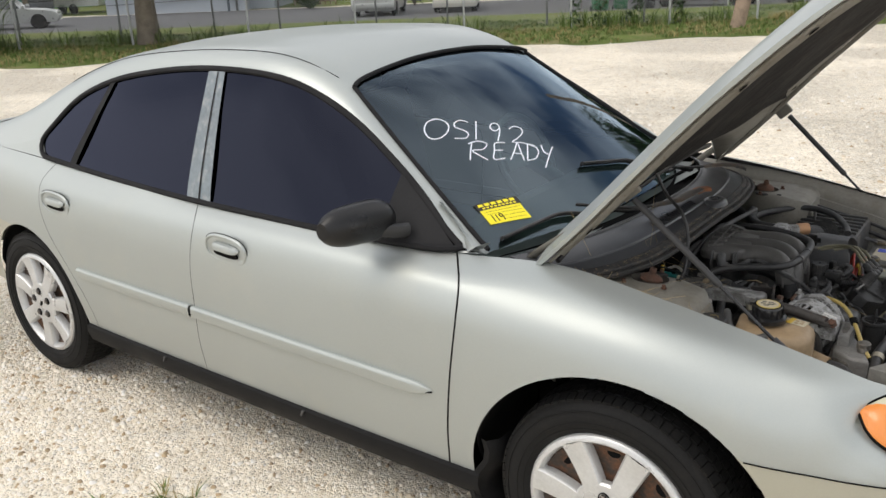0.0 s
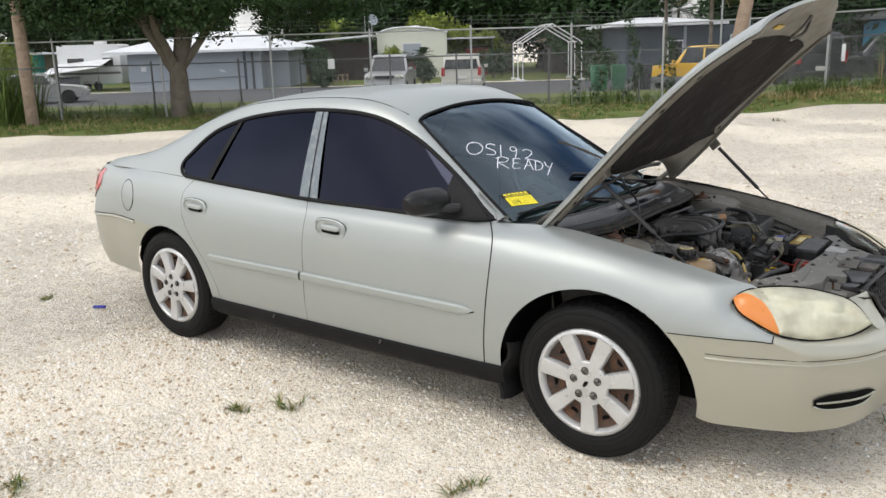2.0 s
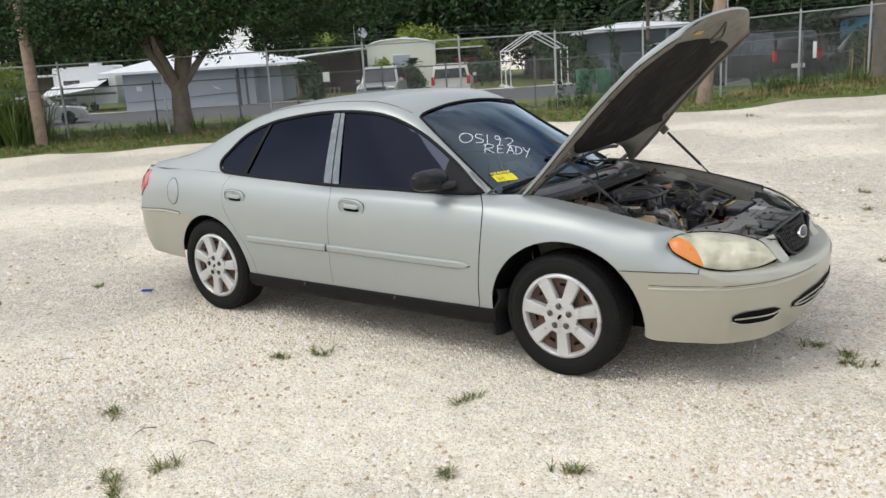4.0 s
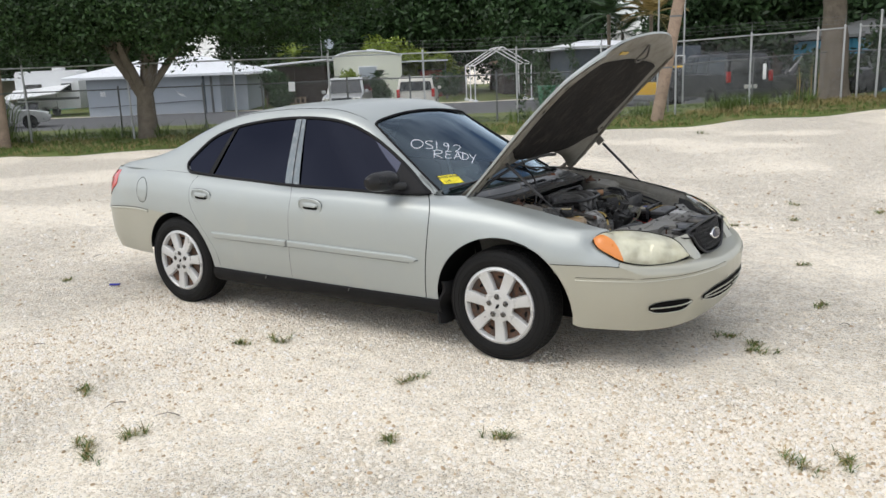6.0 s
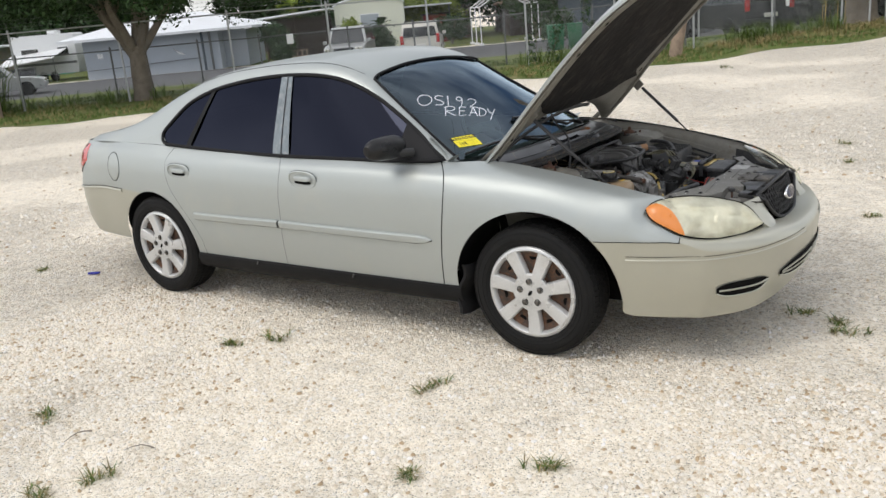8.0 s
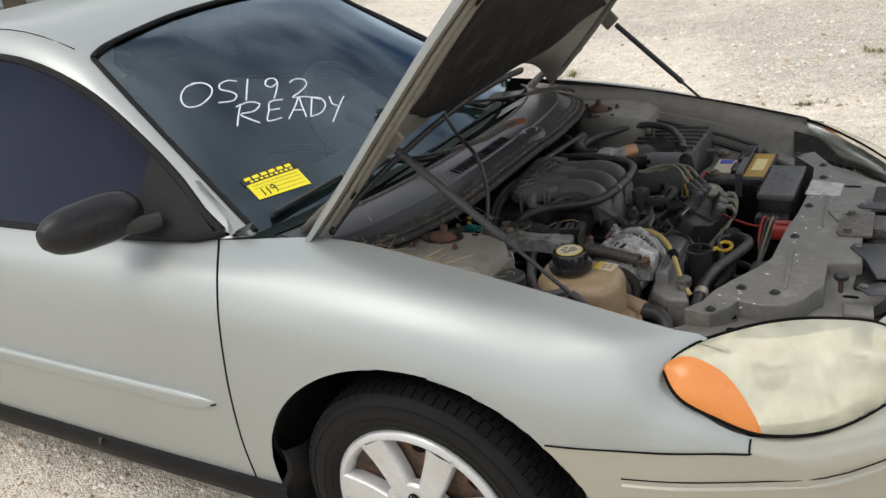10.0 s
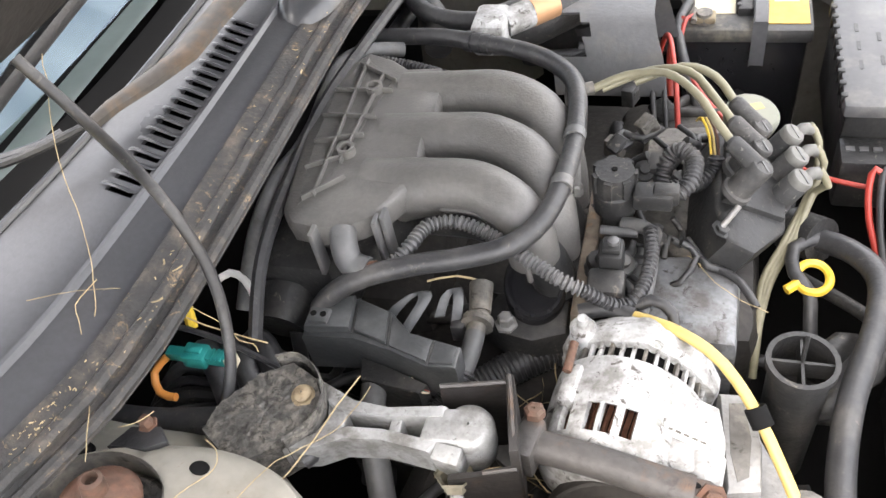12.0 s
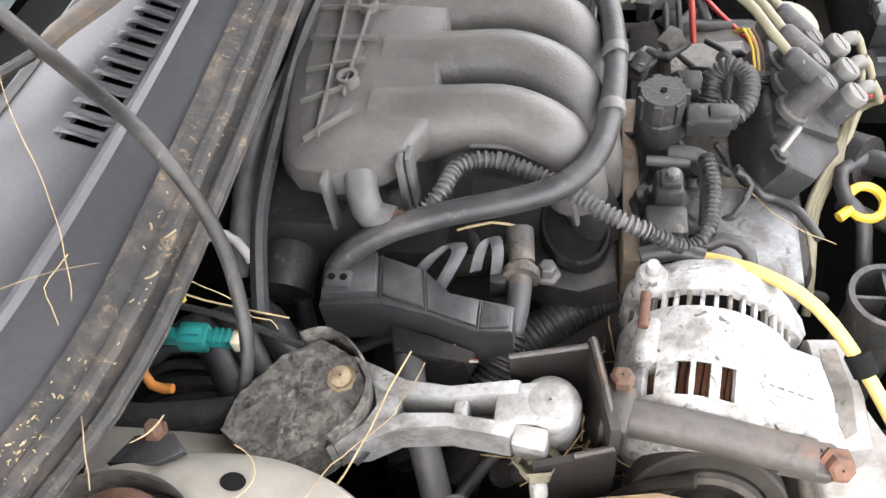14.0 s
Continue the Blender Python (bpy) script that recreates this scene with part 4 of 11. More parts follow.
for s in (1, -1):
    low = [(-1.25, 1.001), (-1.10, .991), (-.7, .970), (-.25, .953), (.24, .946), (.55, .943), (.80, .941), (.862, .945)]
    top = [(.852, .948), (.785, .99), (.70, 1.052), (.561, 1.143), (.367, 1.254), (.174, 1.337), (-.013, 1.377), (-.289, 1.387), (-.572, 1.369), (-.862, 1.324), (-1.10, 1.243), (-1.25, 1.125), (-1.305, 1.066), (-1.29, 1.02), (-1.25, 1.001)]
    b = Build()
    b.tube([V(x, s * (gh_y(x, z) - .004), z) for x, z in low], .0105, 8, .04)
    b.tube([V(x, s * (gh_y(x, z) - .004), z) for x, z in top], .0115, 8, .04, flat=.8)
    part("window_trim", b, M_TRIM, car, "black rubber window surround")

    def patch(name, quad, ma, lift=.006, label=""):
        b = Build()
        rows = []
        for k in range(9):
            t = k / 8
            lo = Vector(quad[0]).lerp(Vector(quad[1]), t); hi = Vector(quad[3]).lerp(Vector(quad[2]), t)
            rows.append([V(q[0], s * (gh_y(q[0], q[1]) - lift), q[1]) for q in (lo, lo.lerp(hi, .5), hi)])
        b.grid(rows)
        part(name, b, ma, car, label)

    patch("centre_pillar", [(-.28, .951), (-.312, 1.378), (-.226, 1.38), (-.150, .948)], M_BPILLAR, .007, "faded blue-grey centre pillar film")
    patch("pillar_joint", [(-.214, .951), (-.262, 1.378), (-.256, 1.378), (-.206, .949)], M_TRIM, .0095)
    patch("window_divider", [(-1.055, .988), (-.895, 1.31), (-.862, 1.32), (-1.01, .987)], M_TRIM, .008)
    patch("mirror_sail", [(.60, .945), (.60, 1.118), (.775, .998), (.845, .947)], M_SAIL, .014)

    b = Build()
    lo_ = [(.74, 1.046), (.80, 1.012), (.845, .972), (.872, .946), (.885, .936)]
    hi_ = [(.742, -.682), (.80, -.700), (.865, -.717), (.915, -.729), (.945, -.736)]
    b.grid([[V(x, s * (gh_y(min(x, .86), z) - .002), z), V((x + u) / 2, s * ((gh_y(min(x, .86), z) + v) / 2 - .012), (z + ws_point(u, v)) / 2 + .006), V(u, s * v, ws_point(u, v, .004))] for (x, z), (u, v) in zip(lo_, hi_)])
    part("pillar_foot", b, M_PAINT, car)
    # door mirror on the near side only
    if s > 0:
        b = Build()
        rows = []
        for k in range(15):
            t = k / 14
            prof = max(.02, (1 - abs(2 * (.03 + .94 * t) - 1) ** 3.4) ** .5)
            y = -.812 - .233 * t
            rows.append([V(.645 - .05 * t + .058 * prof * math.cos(a) * (1 if math.cos(a) > 0 else .72), s * y, 1.024 + .006 * t + (.066 - .01 * t) * prof * math.sin(a)) for a in [2 * math.pi * q / 20 for q in range(20)]])
        b.grid(rows, closed=True)
        b.f.append(tuple(range(20))); b.f.append(tuple(14 * 20 + q for q in range(20)))
        mir = part("door_mirror", b, mat("satin_black_mirror_shell", (.010, .010, .011), .36, 0, .06, 8, 160, spec=.35), car, "black door mirror housing", merge=True)
        g = Build()
        g.tube([V(.70, s * -.80, .985), V(.68, s * -.84, .99), V(.655, s * -.88, 1.0)], .026, 10, .02, flat=.8)
        part("mirror_arm", g, M_BLACK, mir)
        g = Build()
        g.prism(ell(.075, .044, 24, 2.4), 0, .003, Matrix.Translation((.585, s * -.945, 1.026)) @ pose(0, 0, 0, 90, 0, 90))
        part("mirror_glass", g, M_CHROME, mir)
    # handles
    for hx, hz in ((.012, .838), (-1.055, .846)):
        y = side_y(hx, hz)
        hd = Build()
        hd.prism(ell(.098, .046, 28, 2.6), 0, .006, Matrix.Translation((hx, s * (y + .001), hz)) @ pose(0, 0, 0, s * 90, 0, 0) @ pose(0, 0, 0, 0, 0, -s * 3), bevel=.004)
        h = part("door_handle", hd, M_PAINT, panel_ob["front_door" if hx > -.5 else "rear_door", s < 0])
        mh = Matrix.Translation((hx, s * (y - .003), hz)) @ pose(0, 0, 0, s * 90, 0, 0) @ pose(0, 0, 0, 0, 0, -s * 3)
        rim = [mh @ V(px_, py_, .001) for px_, py_ in ell(.0975, .0455, 36, 2.6)]
        part("handle_bezel", Build().tube(rim + rim[:1], .0058, 8, .012, flat=.8), M_PAINT, h)
        rim = [mh @ V(px_, py_, -.002) for px_, py_ in ell(.1045, .0525, 36, 2.6)]
        part("handle_gap", Build().tube(rim + rim[:1], .0012, 5, .02), M_GAP, h)
        # near-black oval on the skin paints the shadowed hollow under the lever
        slot = Build().prism(ell(.058, .0105, 24, 3.0), 0, .0092, mh @ Matrix.Translation((.006, -.012 if s > 0 else .012, 0)), bevel=.001)
        part("handle_shade", slot, M_GAP, h)
        rows = []
        for k in range(13):
            f = -1 + k / 6
            e = max(.06, (1 - abs(f) ** 5)) ** .5
            rows.append([mh @ V(.006 + .064 * f, (.008 + dy * e) * (1 if s > 0 else -1), .004 + dz * e) for dy, dz in ((.017, 0), (.014, .012), (.004, .018), (-.010, .017), (-.013, .012), (-.013, .0))])
        part("pull_lever", Build().grid(rows), M_PAINT, h)
    # side mouldings
    for x0, x1, z0, z1, door in ((-.198, .862, .574, .562, "front_door"), (-.945, -.212, .574, .574, "rear_door")):
        b = Build()
        rows = []
        n = 26
        for k in range(n + 1):
            x = x0 + (x1 - x0) * k / n
            z = z0 + (z1 - z0) * k / n
            e = min(1, (1 - k / n) * n / 1.6) ** .5 if door == "front_door" else 1
            y = side_y(x, z)
            rows.append([V(x, s * (y - o * e), z + h * max(e, .05)) for o, h in ((-.004, -.023), (.011, -.0225), (.016, -.019), (.0175, -.014), (.0175, .012), (.015, .017), (.010, .020), (-.004, .021))])
        b.grid(rows)
        md = part("side_moulding", b, M_PAINT, panel_ob[door, s < 0], angle=24)
        # dark line painted as the shadow under the moulding's lower edge
        g = Build().tube([q[0] + V(0, s * -.004, -.001) for q in rows[::2]], .0030, 5, .05)
        part("moulding_shadow", g, M_GAP, md)
    # rocker
    b = Build()
    rows = []
    for k in range(31):
        x = -1.0 + 2.0 * k / 30
        y = plan(x)
        rows.append([V(x, s * -(y - o), z) for o, z in ((.045, .330), (.018, .316), (.015, .29), (.03, .245), (.07, .215), (.2, .20))])
    b.grid(rows)
    part("rocker_panel", b, M_SILL, car, "black plastic rocker panel")
    for x in (-.45, .30):
        b = Build()
        y = plan(x) - .012
        b.box(-.0035, .0035, -.004, .004, -.011, .011, 0, Matrix.Translation((x, s * -y, .31)) @ pose(0, 0, 0, 0, 25, 0))
        part("rocker_clip", b, M_GREYHOSE, car)
    # fuel door
    if s > 0:
        def disc(r, a, out):
            x, z = -1.80 + .079 * r * math.cos(a), .845 + .092 * r * math.sin(a)
            return V(x, side_y(x, z) - out, z)
        ring = [2 * math.pi * k / 32 for k in range(32)]
        b = Build().grid([[disc(r, a, o) for a in ring] for r, o in ((1, -.002), (1, .002), (.97, .0035), (.6, .0042), (.05, .0045))], closed=True)
        part("fuel_door", b, M_PAINT, panel_ob["quarter_panel", False])
        g = Build().tube([disc(1.03, a, .0) for a in ring + ring[:1]], .0022, 6, .02)
        part("fuel_door_gap", g, M_GAP, panel_ob["quarter_panel", False])
    # tail lamp round the corner
    b = Build()
    cols = [k for k in range(len(side)) if side_c[k] in (1, 2) or (side_c[k] == 3 and side[k][25][0] < -2.20)]
    rows = []
    for q, k in enumerate(cols):
        col = side[k]
        t = q / (len(cols) - 1)
        zlo = .765 + .10 * max(0, t - .72) / .28
        zhi = .985 - .012 * t
        rr = []
        for m in range(9):
            z = zlo + (zhi - zlo) * m / 8
            e = min(range(len(col) - 1), key=lambda g: abs(col[g][2] - z))
            p = col[e]
            out = V(p[0] + 1.6, p[1], 0).normalized() * (.010 * min(1, 4 * m / 8, 4 * (1 - m / 8), 6 * (1 - t) + .1) + .002)
            rr.append(V(p[0] + out[0], s * (p[1] + out[1]), z))
        rows.append(rr)
    b.grid(rows)
    tl = part("tail_lamp", b, M_REDLENS, car, "red wrap-around tail lamp")
    g = Build()
    g.tube([rows[k][0] for k in range(0, len(rows), 2)], .004, 6, .02)
    part("lamp_gap", g, M_GAP, tl)

# windshield surround
for s in (1, -1):
    b = Build()
    edge = [(.298, -.549), (.455, -.592), (.606, -.633), (.769, -.677), (.925, -.72)]
    b.tube([V(x, s * (y + .004), ws_point(x, y, .003)) for x, y in edge], .0075, 8, .03)
    head = [(.298, -.549), (.285, -.50), (.272, -.35), (.262, -.18), (.257, 0)]
    b.tube([V(x + .006, s * y, ws_point(x, y, .006)) for x, y in head], .0075, 8, .03)
    part("windshield_seal", b, M_TRIM, car, "black windshield seal")

# ---- hood, raised on its hinges
HOOD = [(0, 1.072, .93, .735), (.195, 1.199, 1.06, .738), (.428, 1.342, 1.22, .728), (.694, 1.508, 1.40, .712), (.976, 1.696, 1.58, .69), (1.12, 1.797, 1.662, .645),
        (1.257, 1.90, 1.737, .575), (1.35, 1.98, 1.78, .51), (1.42, 2.04, 1.80, .44)]


def hood_pt(a, f, lift=0.0):
    """a: way up the hood from its hinge line; f: -1 right edge to 1 left edge; lift: outwards from the skin."""
    x, z, h = (curve_y([(r[0], r[k]) for r in HOOD], a) for k in (1, 2, 3))
    da = .02
    x2, z2 = (curve_y([(r[0], r[k]) for r in HOOD], min(a + da, 1.42)) for k in (1, 2))
    x1, z1 = (curve_y([(r[0], r[k]) for r in HOOD], max(a - da, 0)) for k in (1, 2))
    t = Vector((x2 - x1, 0, z2 - z1)).normalized()
    n = Vector((-t.z, 0, t.x))
    cr = .030 * (1 - f * f) + .034 * (1 - abs(f) ** 9) - .014 + lift
    return V(x, f * h, z) + n * cr


def hood_a(u, f):
    a0 = .235 * (1 - abs(f) ** 2.2)
    a1 = 1.41 - .16 * abs(f) ** 2.5
    return a0 + (a1 - a0) * u


hood = part("hood", Build().grid([[hood_pt(hood_a(i / 34, -1 + j / 12), -1 + j / 12) for j in range(25)] for i in range(35)]), M_PAINT, car, "raised silver hood with beige inner frame")
b = Build()
rows = []
for i in range(35):
    u = i / 34
    r = []
    for j in range(25):
        f = -1 + j / 12
        edge = min(1, (1 - abs(f)) / .10, u / .06, (1 - u) / .06)
        ridge = .012 * math.exp(-((abs(f) - .80) / .05) ** 2) * min(1, u / .1)
        r.append(hood_pt(hood_a(u, f), f * .997, -.012 - .026 * max(0, edge) ** .5 - ridge))
    rows.append(r)
b.grid(rows)
part("inner_frame", b, M_INNER, hood, "beige painted inner hood frame")
b = Build()
for seq in ([(0, -1 + j / 12) for j in range(25)], [(1, -1 + j / 12) for j in range(25)], [(i / 34, -1) for i in range(35)], [(i / 34, 1) for i in range(35)]):
    b.grid([[hood_pt(hood_a(u, f), f, 0), hood_pt(hood_a(u, f), f * .997, -.012)] for u, f in seq])
part("hood_hem", b, M_PAINT, hood)
# sealant bead, pressed step and holes along the inner frame's rim
for sg in (1, -1):
    b = Build().tube([hood_pt(hood_a(k / 20, sg), sg * .962, -.030) for k in range(21)], .0055, 8, .03, flat=.7)
    part("sealant_bead", b, M_INNER, hood)
    b = Build().tube([hood_pt(hood_a(.06 + .9 * k / 20, sg), sg * (.935 - .004 * math.sin(k)), -.040) for k in range(21)], .009, 8, .03, flat=.5)
    part("pressed_step", b, M_INNER, hood)
    for a_, f_ in ((.20, .948), (.47, .868), (.775, .948), (.975, .948)):
        n0 = (hood_pt(a_, sg * f_, -.06) - hood_pt(a_, sg * f_, -.02)).normalized()
        b = Build().prism(ell(.007, .012, 12), 0, .002, Matrix.Translation(hood_pt(a_, sg * f_, -.0415)) @ n0.to_track_quat("Z", "Y").to_matrix().to_4x4())
        part("frame_hole", b, M_GAP, hood)
# felt pad
b = Build()
rows = []
for i in range(31):
    t = i / 30
    r = []
    for j in range(25):
        g = -1 + j / 12
        a = (.235 * (1 - abs(g * .84) ** 2.2) + .022 + .40 * abs(g) ** 3.45 + .05 * max(0, abs(g) - .88) / .12) * (1 - t) + (1.165 - .05 * abs(g) ** 3) * t
        wob = .012 * math.sin(9 * a + 3 * g) + .010 * math.sin(17 * a * (1 + .2 * g))
        lim = .845 - .012 * math.sin(7 * a)
        pin = .007 * math.sin(6 * a + 2.2 * g) * math.cos(5 * g + a * 3)
        e = min(1, (1 - abs(g)) / .08, t / .05, (1 - t) / .05)
        r.append(hood_pt(a + wob * .3, g * lim, -.042 - .014 * e ** .5 - pin))
    rows.append(r)
b.grid(rows)
pad = part("insulation_pad", b, M_LINER, hood, "black sagging felt insulation pad")
for sg in (1, -1):
    up_, lo_ = [(.475, .79), (.458, .812), (.442, .834), (.430, .855)], [(.315, .57), (.345, .67), (.385, .77), (.426, .855)]
    part("pad_flap", Build().grid([[hood_pt(u[0] + (v[0] - u[0]) * q, sg * (u[1] + (v[1] - u[1]) * q), -.045 - .007 * math.sin(math.pi * q)) for q in (0, .25, .5, .75, 1)] for u, v in zip(up_, lo_)]), M_LINER, pad)
part("hood_seal", Build().tube([hood_pt(hood_a(0, f) + .012, f, -.048) for f in [-.93 + .062 * k for k in range(21)]], .013, 10, .02, flat=.6), M_BLACK, hood, "black rubber seal along the hood's rear edge")
# striker loop, front flange dots
b = Build()
lp = [hood_pt(1.315, 0, -.045), hood_pt(1.28, -.11, -.075), hood_pt(1.215, -.10, -.085), hood_pt(1.20, .03, -.085), hood_pt(1.25, .11, -.08), hood_pt(1.315, .02, -.045)]
b.tube(lp, .006, 8, .01)
part("hood_latch_loop", b, M_DARKMETAL, hood)
b = Build()
c = hood_pt(1.24, -.42, -.046)
b.box(-.012, .012, -.05, .05, -.002, .002, 0, Matrix.Translation(c) @ pose(0, 0, 0, 0, -35, 0))
part("yellow_label", b, M_YELLOW, hood)

# gas struts
for s in (1, -1):
    top, low = (V(1.312, -.64, 1.135), V(1.735, -.655, .80)) if s > 0 else (V(1.339, .735, 1.125), V(1.755, .715, .745))
    d = (low - top).normalized()
    mid = top + d * .31
    b = Build()
    b.cyl(top + d * .02, mid, .009, 14)
    b.cyl(mid - d * .002, mid + d * .014, .0105, 14, .007)
    st = part("gas_strut", b, M_BLACK, car, "black gas strut holding the hood")
    b = Build()
    b.cyl(mid, low - d * .03, .0045, 10)
    b.cyl(low - d * .04, low, .010, 10, .012)
    part("strut_rod", b, M_GLOSSBLK, st)
    b = Build()
    b.box(-.03, .03, -.004, .010, -.028, .028, .004, Matrix.Translation(top + V(-.012, s * .012, .012)) @ pose(0, 0, 0, 0, 48, 0))
    part("strut_bracket", b, M_INNER, st)

# hinge arms
for s in (1, -1):
    b = Build()
    b.tube([V(1.02, s * -.66, .90), V(1.06, s * -.675, .94), V(1.14, s * -.675, 1.0), hood_pt(.22, -s * .93, -.03)], .014, 8, .02, flat=.4)
    part("hood_hinge", b, M_INNER, car)

# ---- lamps and grille
for s in (1, -1):
    low = smooth([V(1.918, -.757, .750), V(1.955, -.792, .712), V(2.02, -.785, .674), V(2.10, -.757, .634), V(2.20, -.675, .609), V(2.29, -.54, .603), V(2.342, -.405, .617)], .01)
    top = smooth([V(1.918, -.757, .750), V(1.955, -.725, .775), V(2.0, -.675, .782), V(2.08, -.59, .775), V(2.17, -.51, .752), V(2.27, -.43, .705), V(2.342, -.405, .617)], .01)
    def at(line, t):
        k = t * (len(line) - 1)
        i = min(int(k), len(line) - 2)
        return line[i].lerp(line[i + 1], k - i)
    def lens_pt(t, q, lift=0.0):
        p = at(low, t).lerp(at(top, t), q)
        bul = .045 * (max(0, math.sin(math.pi * t)) ** .6) * (4 * q * (1 - q)) ** .8 + lift
        n = V(.68, -.55, .5).normalized()
        p = p + n * bul
        return V(p[0], s * p[1], p[2])
    NT, NQ = 44, 16
    def split(q):
        return max(.012, .335 * max(0, 1 - q) ** .75)
    lamp = part("headlamp", Build().grid([[lens_pt(split(j / NQ) + (1 - split(j / NQ)) * i / NT, j / NQ) for j in range(NQ + 1)] for i in range(NT + 1)]), M_LENS, car, "yellowed oval headlamp lens with orange corner", merge=True)
    def bowl(t, q):
        p = at(low, t).lerp(at(top, t), q) - V(.68, -.55, .5).normalized() * (.010 + .050 * (max(0, math.sin(math.pi * t)) ** .5) * (max(0, 4 * q * (1 - q))) ** .4)
        for tc, k in ((.50, .032), (.78, .026)):
            p = p - V(.95, -.25, .1).normalized() * k * math.exp(-((t - tc) / .12) ** 2 - ((q - .5) / .34) ** 2)
        return V(p[0], s * p[1], p[2])
    refl = part("reflector", Build().grid([[bowl(.02 + .97 * i / 60, j / 20) for j in range(21)] for i in range(61)]), M_LENSREF, lamp)
    for tc, r in ((.50, .020), (.78, .016)):
        c = bowl(tc, .5)
        d = V(.95, s * -.25, .1).normalized()
        part("bulb_shield", Build().lathe([(.004, 0), (r * .7, .006), (r, .02), (r * .9, .028), (.001, .034)], 20, Matrix.Translation(c) @ d.to_track_quat("Z", "Y").to_matrix().to_4x4(), cap=False), M_GLASSBULB, refl)
    rb_ = Build()
    for f in (.36, .64):
        rb_.grid([[bowl(f + dt, j / 20) + V(.006, s * -.004, 0) * w for dt, w in ((-.012, 0), (0, 1), (.012, 0))] for j in range(21)])
    part("reflector_rib", rb_, M_LENSREF, refl)
    part("turn_signal", Build().grid([[lens_pt(split(j / NQ) * i / 16, j / NQ, .0006) for j in range(NQ + 1)] for i in range(17)]), M_ORANGE, lamp, "orange turn signal lens")
    b = Build()
    rim = [lens_pt(t / 30, 0, .001) for t in range(31)] + [lens_pt(1 - t / 30, 1, .001) for t in range(1, 31)]
    b.tube(rim, .0034, 8, .02)
    part("lamp_seal", b, M_GAP, lamp)
b = Build()
GR = []
for i in range(25):
    f = -1 + i / 12
    y = .30 * f
    zt = .765 - .048 * abs(f) ** 2.0
    zb = .575 + .128 * abs(f) ** 3.2
    xx = 2.372 - .05 * f * f
    GR.append([V(xx - .045 * (q / 8) - .0, y, zb + (zt - zb) * q / 8) for q in range(9)])
b.grid(GR)
grille = part("grille", b, M_GAP, car, "black mesh grille with oval badge")
for k in range(37):
    for d in (-1, 1):
        b = Build()
        pts = []
        y0 = -.42 + .84 * k / 36
        for q in range(9):
            z = .575 + .19 * q / 8
            y = y0 + d * .09 * (q / 8 - .5)
            f = y / .30
            if abs(f) < .97 and .575 + .128 * abs(f) ** 2.6 < z < .765 - .048 * abs(f) ** 2.0:
                pts.append(V(2.372 - .05 * f * f - .045 * (z - .575) / .19 + .004, y, z))
        if len(pts) > 1:
            b.tube(pts, .0028, 5, .03)
            part("grille_bar", b, M_BLACK, grille)
b = Build()
rim = [GR[i][0] + V(.004, 0, 0) for i in range(25)] + [GR[24 - i][8] + V(.004, 0, 0) for i in range(25)]
b.tube(rim + rim[:1], .008, 8, .02)
part("grille_surround", b, M_BLACK, grille)
# painted cheeks between the lamps and the grille
for s in (1, -1):
    la = smooth([V(2.255, -.442, .716), V(2.308, -.418, .668), V(2.345, -.398, .617), V(2.372, -.385, .594)], .01)
    ga = smooth([V(2.296, -.318, .722), V(2.312, -.306, .690), V(2.335, -.284, .640), V(2.368, -.262, .586)], .01)
    rows = []
    for k in range(13):
        p, q = la[round(k / 12 * (len(la) - 1))], ga[round(k / 12 * (len(ga) - 1))]
        rows.append([V(r[0], s * r[1], r[2]) for r in (p + V(-.012, .004, -.01), p, p.lerp(q, .33) + V(.008, 0, .003), p.lerp(q, .67) + V(.009, 0, .003), q + V(.004, 0, 0), q + V(-.02, 0, 0))])
    part("bumper_cheek", Build().grid(rows), M_BUMPER, panel_ob["front_bumper", s < 0])
b = Build()
mb = Matrix.Translation((2.362, 0, .675)) @ pose(0, 0, 0, 0, 77, 0)
b.prism([(p[1] * .62, p[0]) for p in ell(.082, .052, 28)], 0, .012, mb, bevel=.004)
part("badge_rim", b, M_CHROME, grille)
b = Build()
b.prism([(p[1] * .62, p[0]) for p in ell(.070, .042, 28)], 0, .0145, mb, bevel=.002)
part("badge_face", b, mat("dark_blue_badge", (.012, .016, .045), .25), grille)

# bumper vents: dark openings with a slat and a lip
def ring_pt(t, z, out=.0):
    """A point of the front bumper skin by its way t along the station line (0 at x = 2.08, 1 at the nose) and height."""
    cols = [c for c, k in zip(side, side_c) if k >= TIP]
    k = t * (len(cols) - 1)
    i = min(int(k), len(cols) - 2)
    def atz(c):
        for p, q in zip(c, c[1:]):
            if p[2] <= z <= q[2] and p[2] < q[2]:
                return p.lerp(q, (z - p[2]) / (q[2] - p[2]))
        return c[0] if z < c[0][2] else c[-1]
    p = atz(cols[i]).lerp(atz(cols[i + 1]), k - i)
    n = V(p[0] - 1.5, p[1] * 1.2, 0).normalized()
    return p + n * out


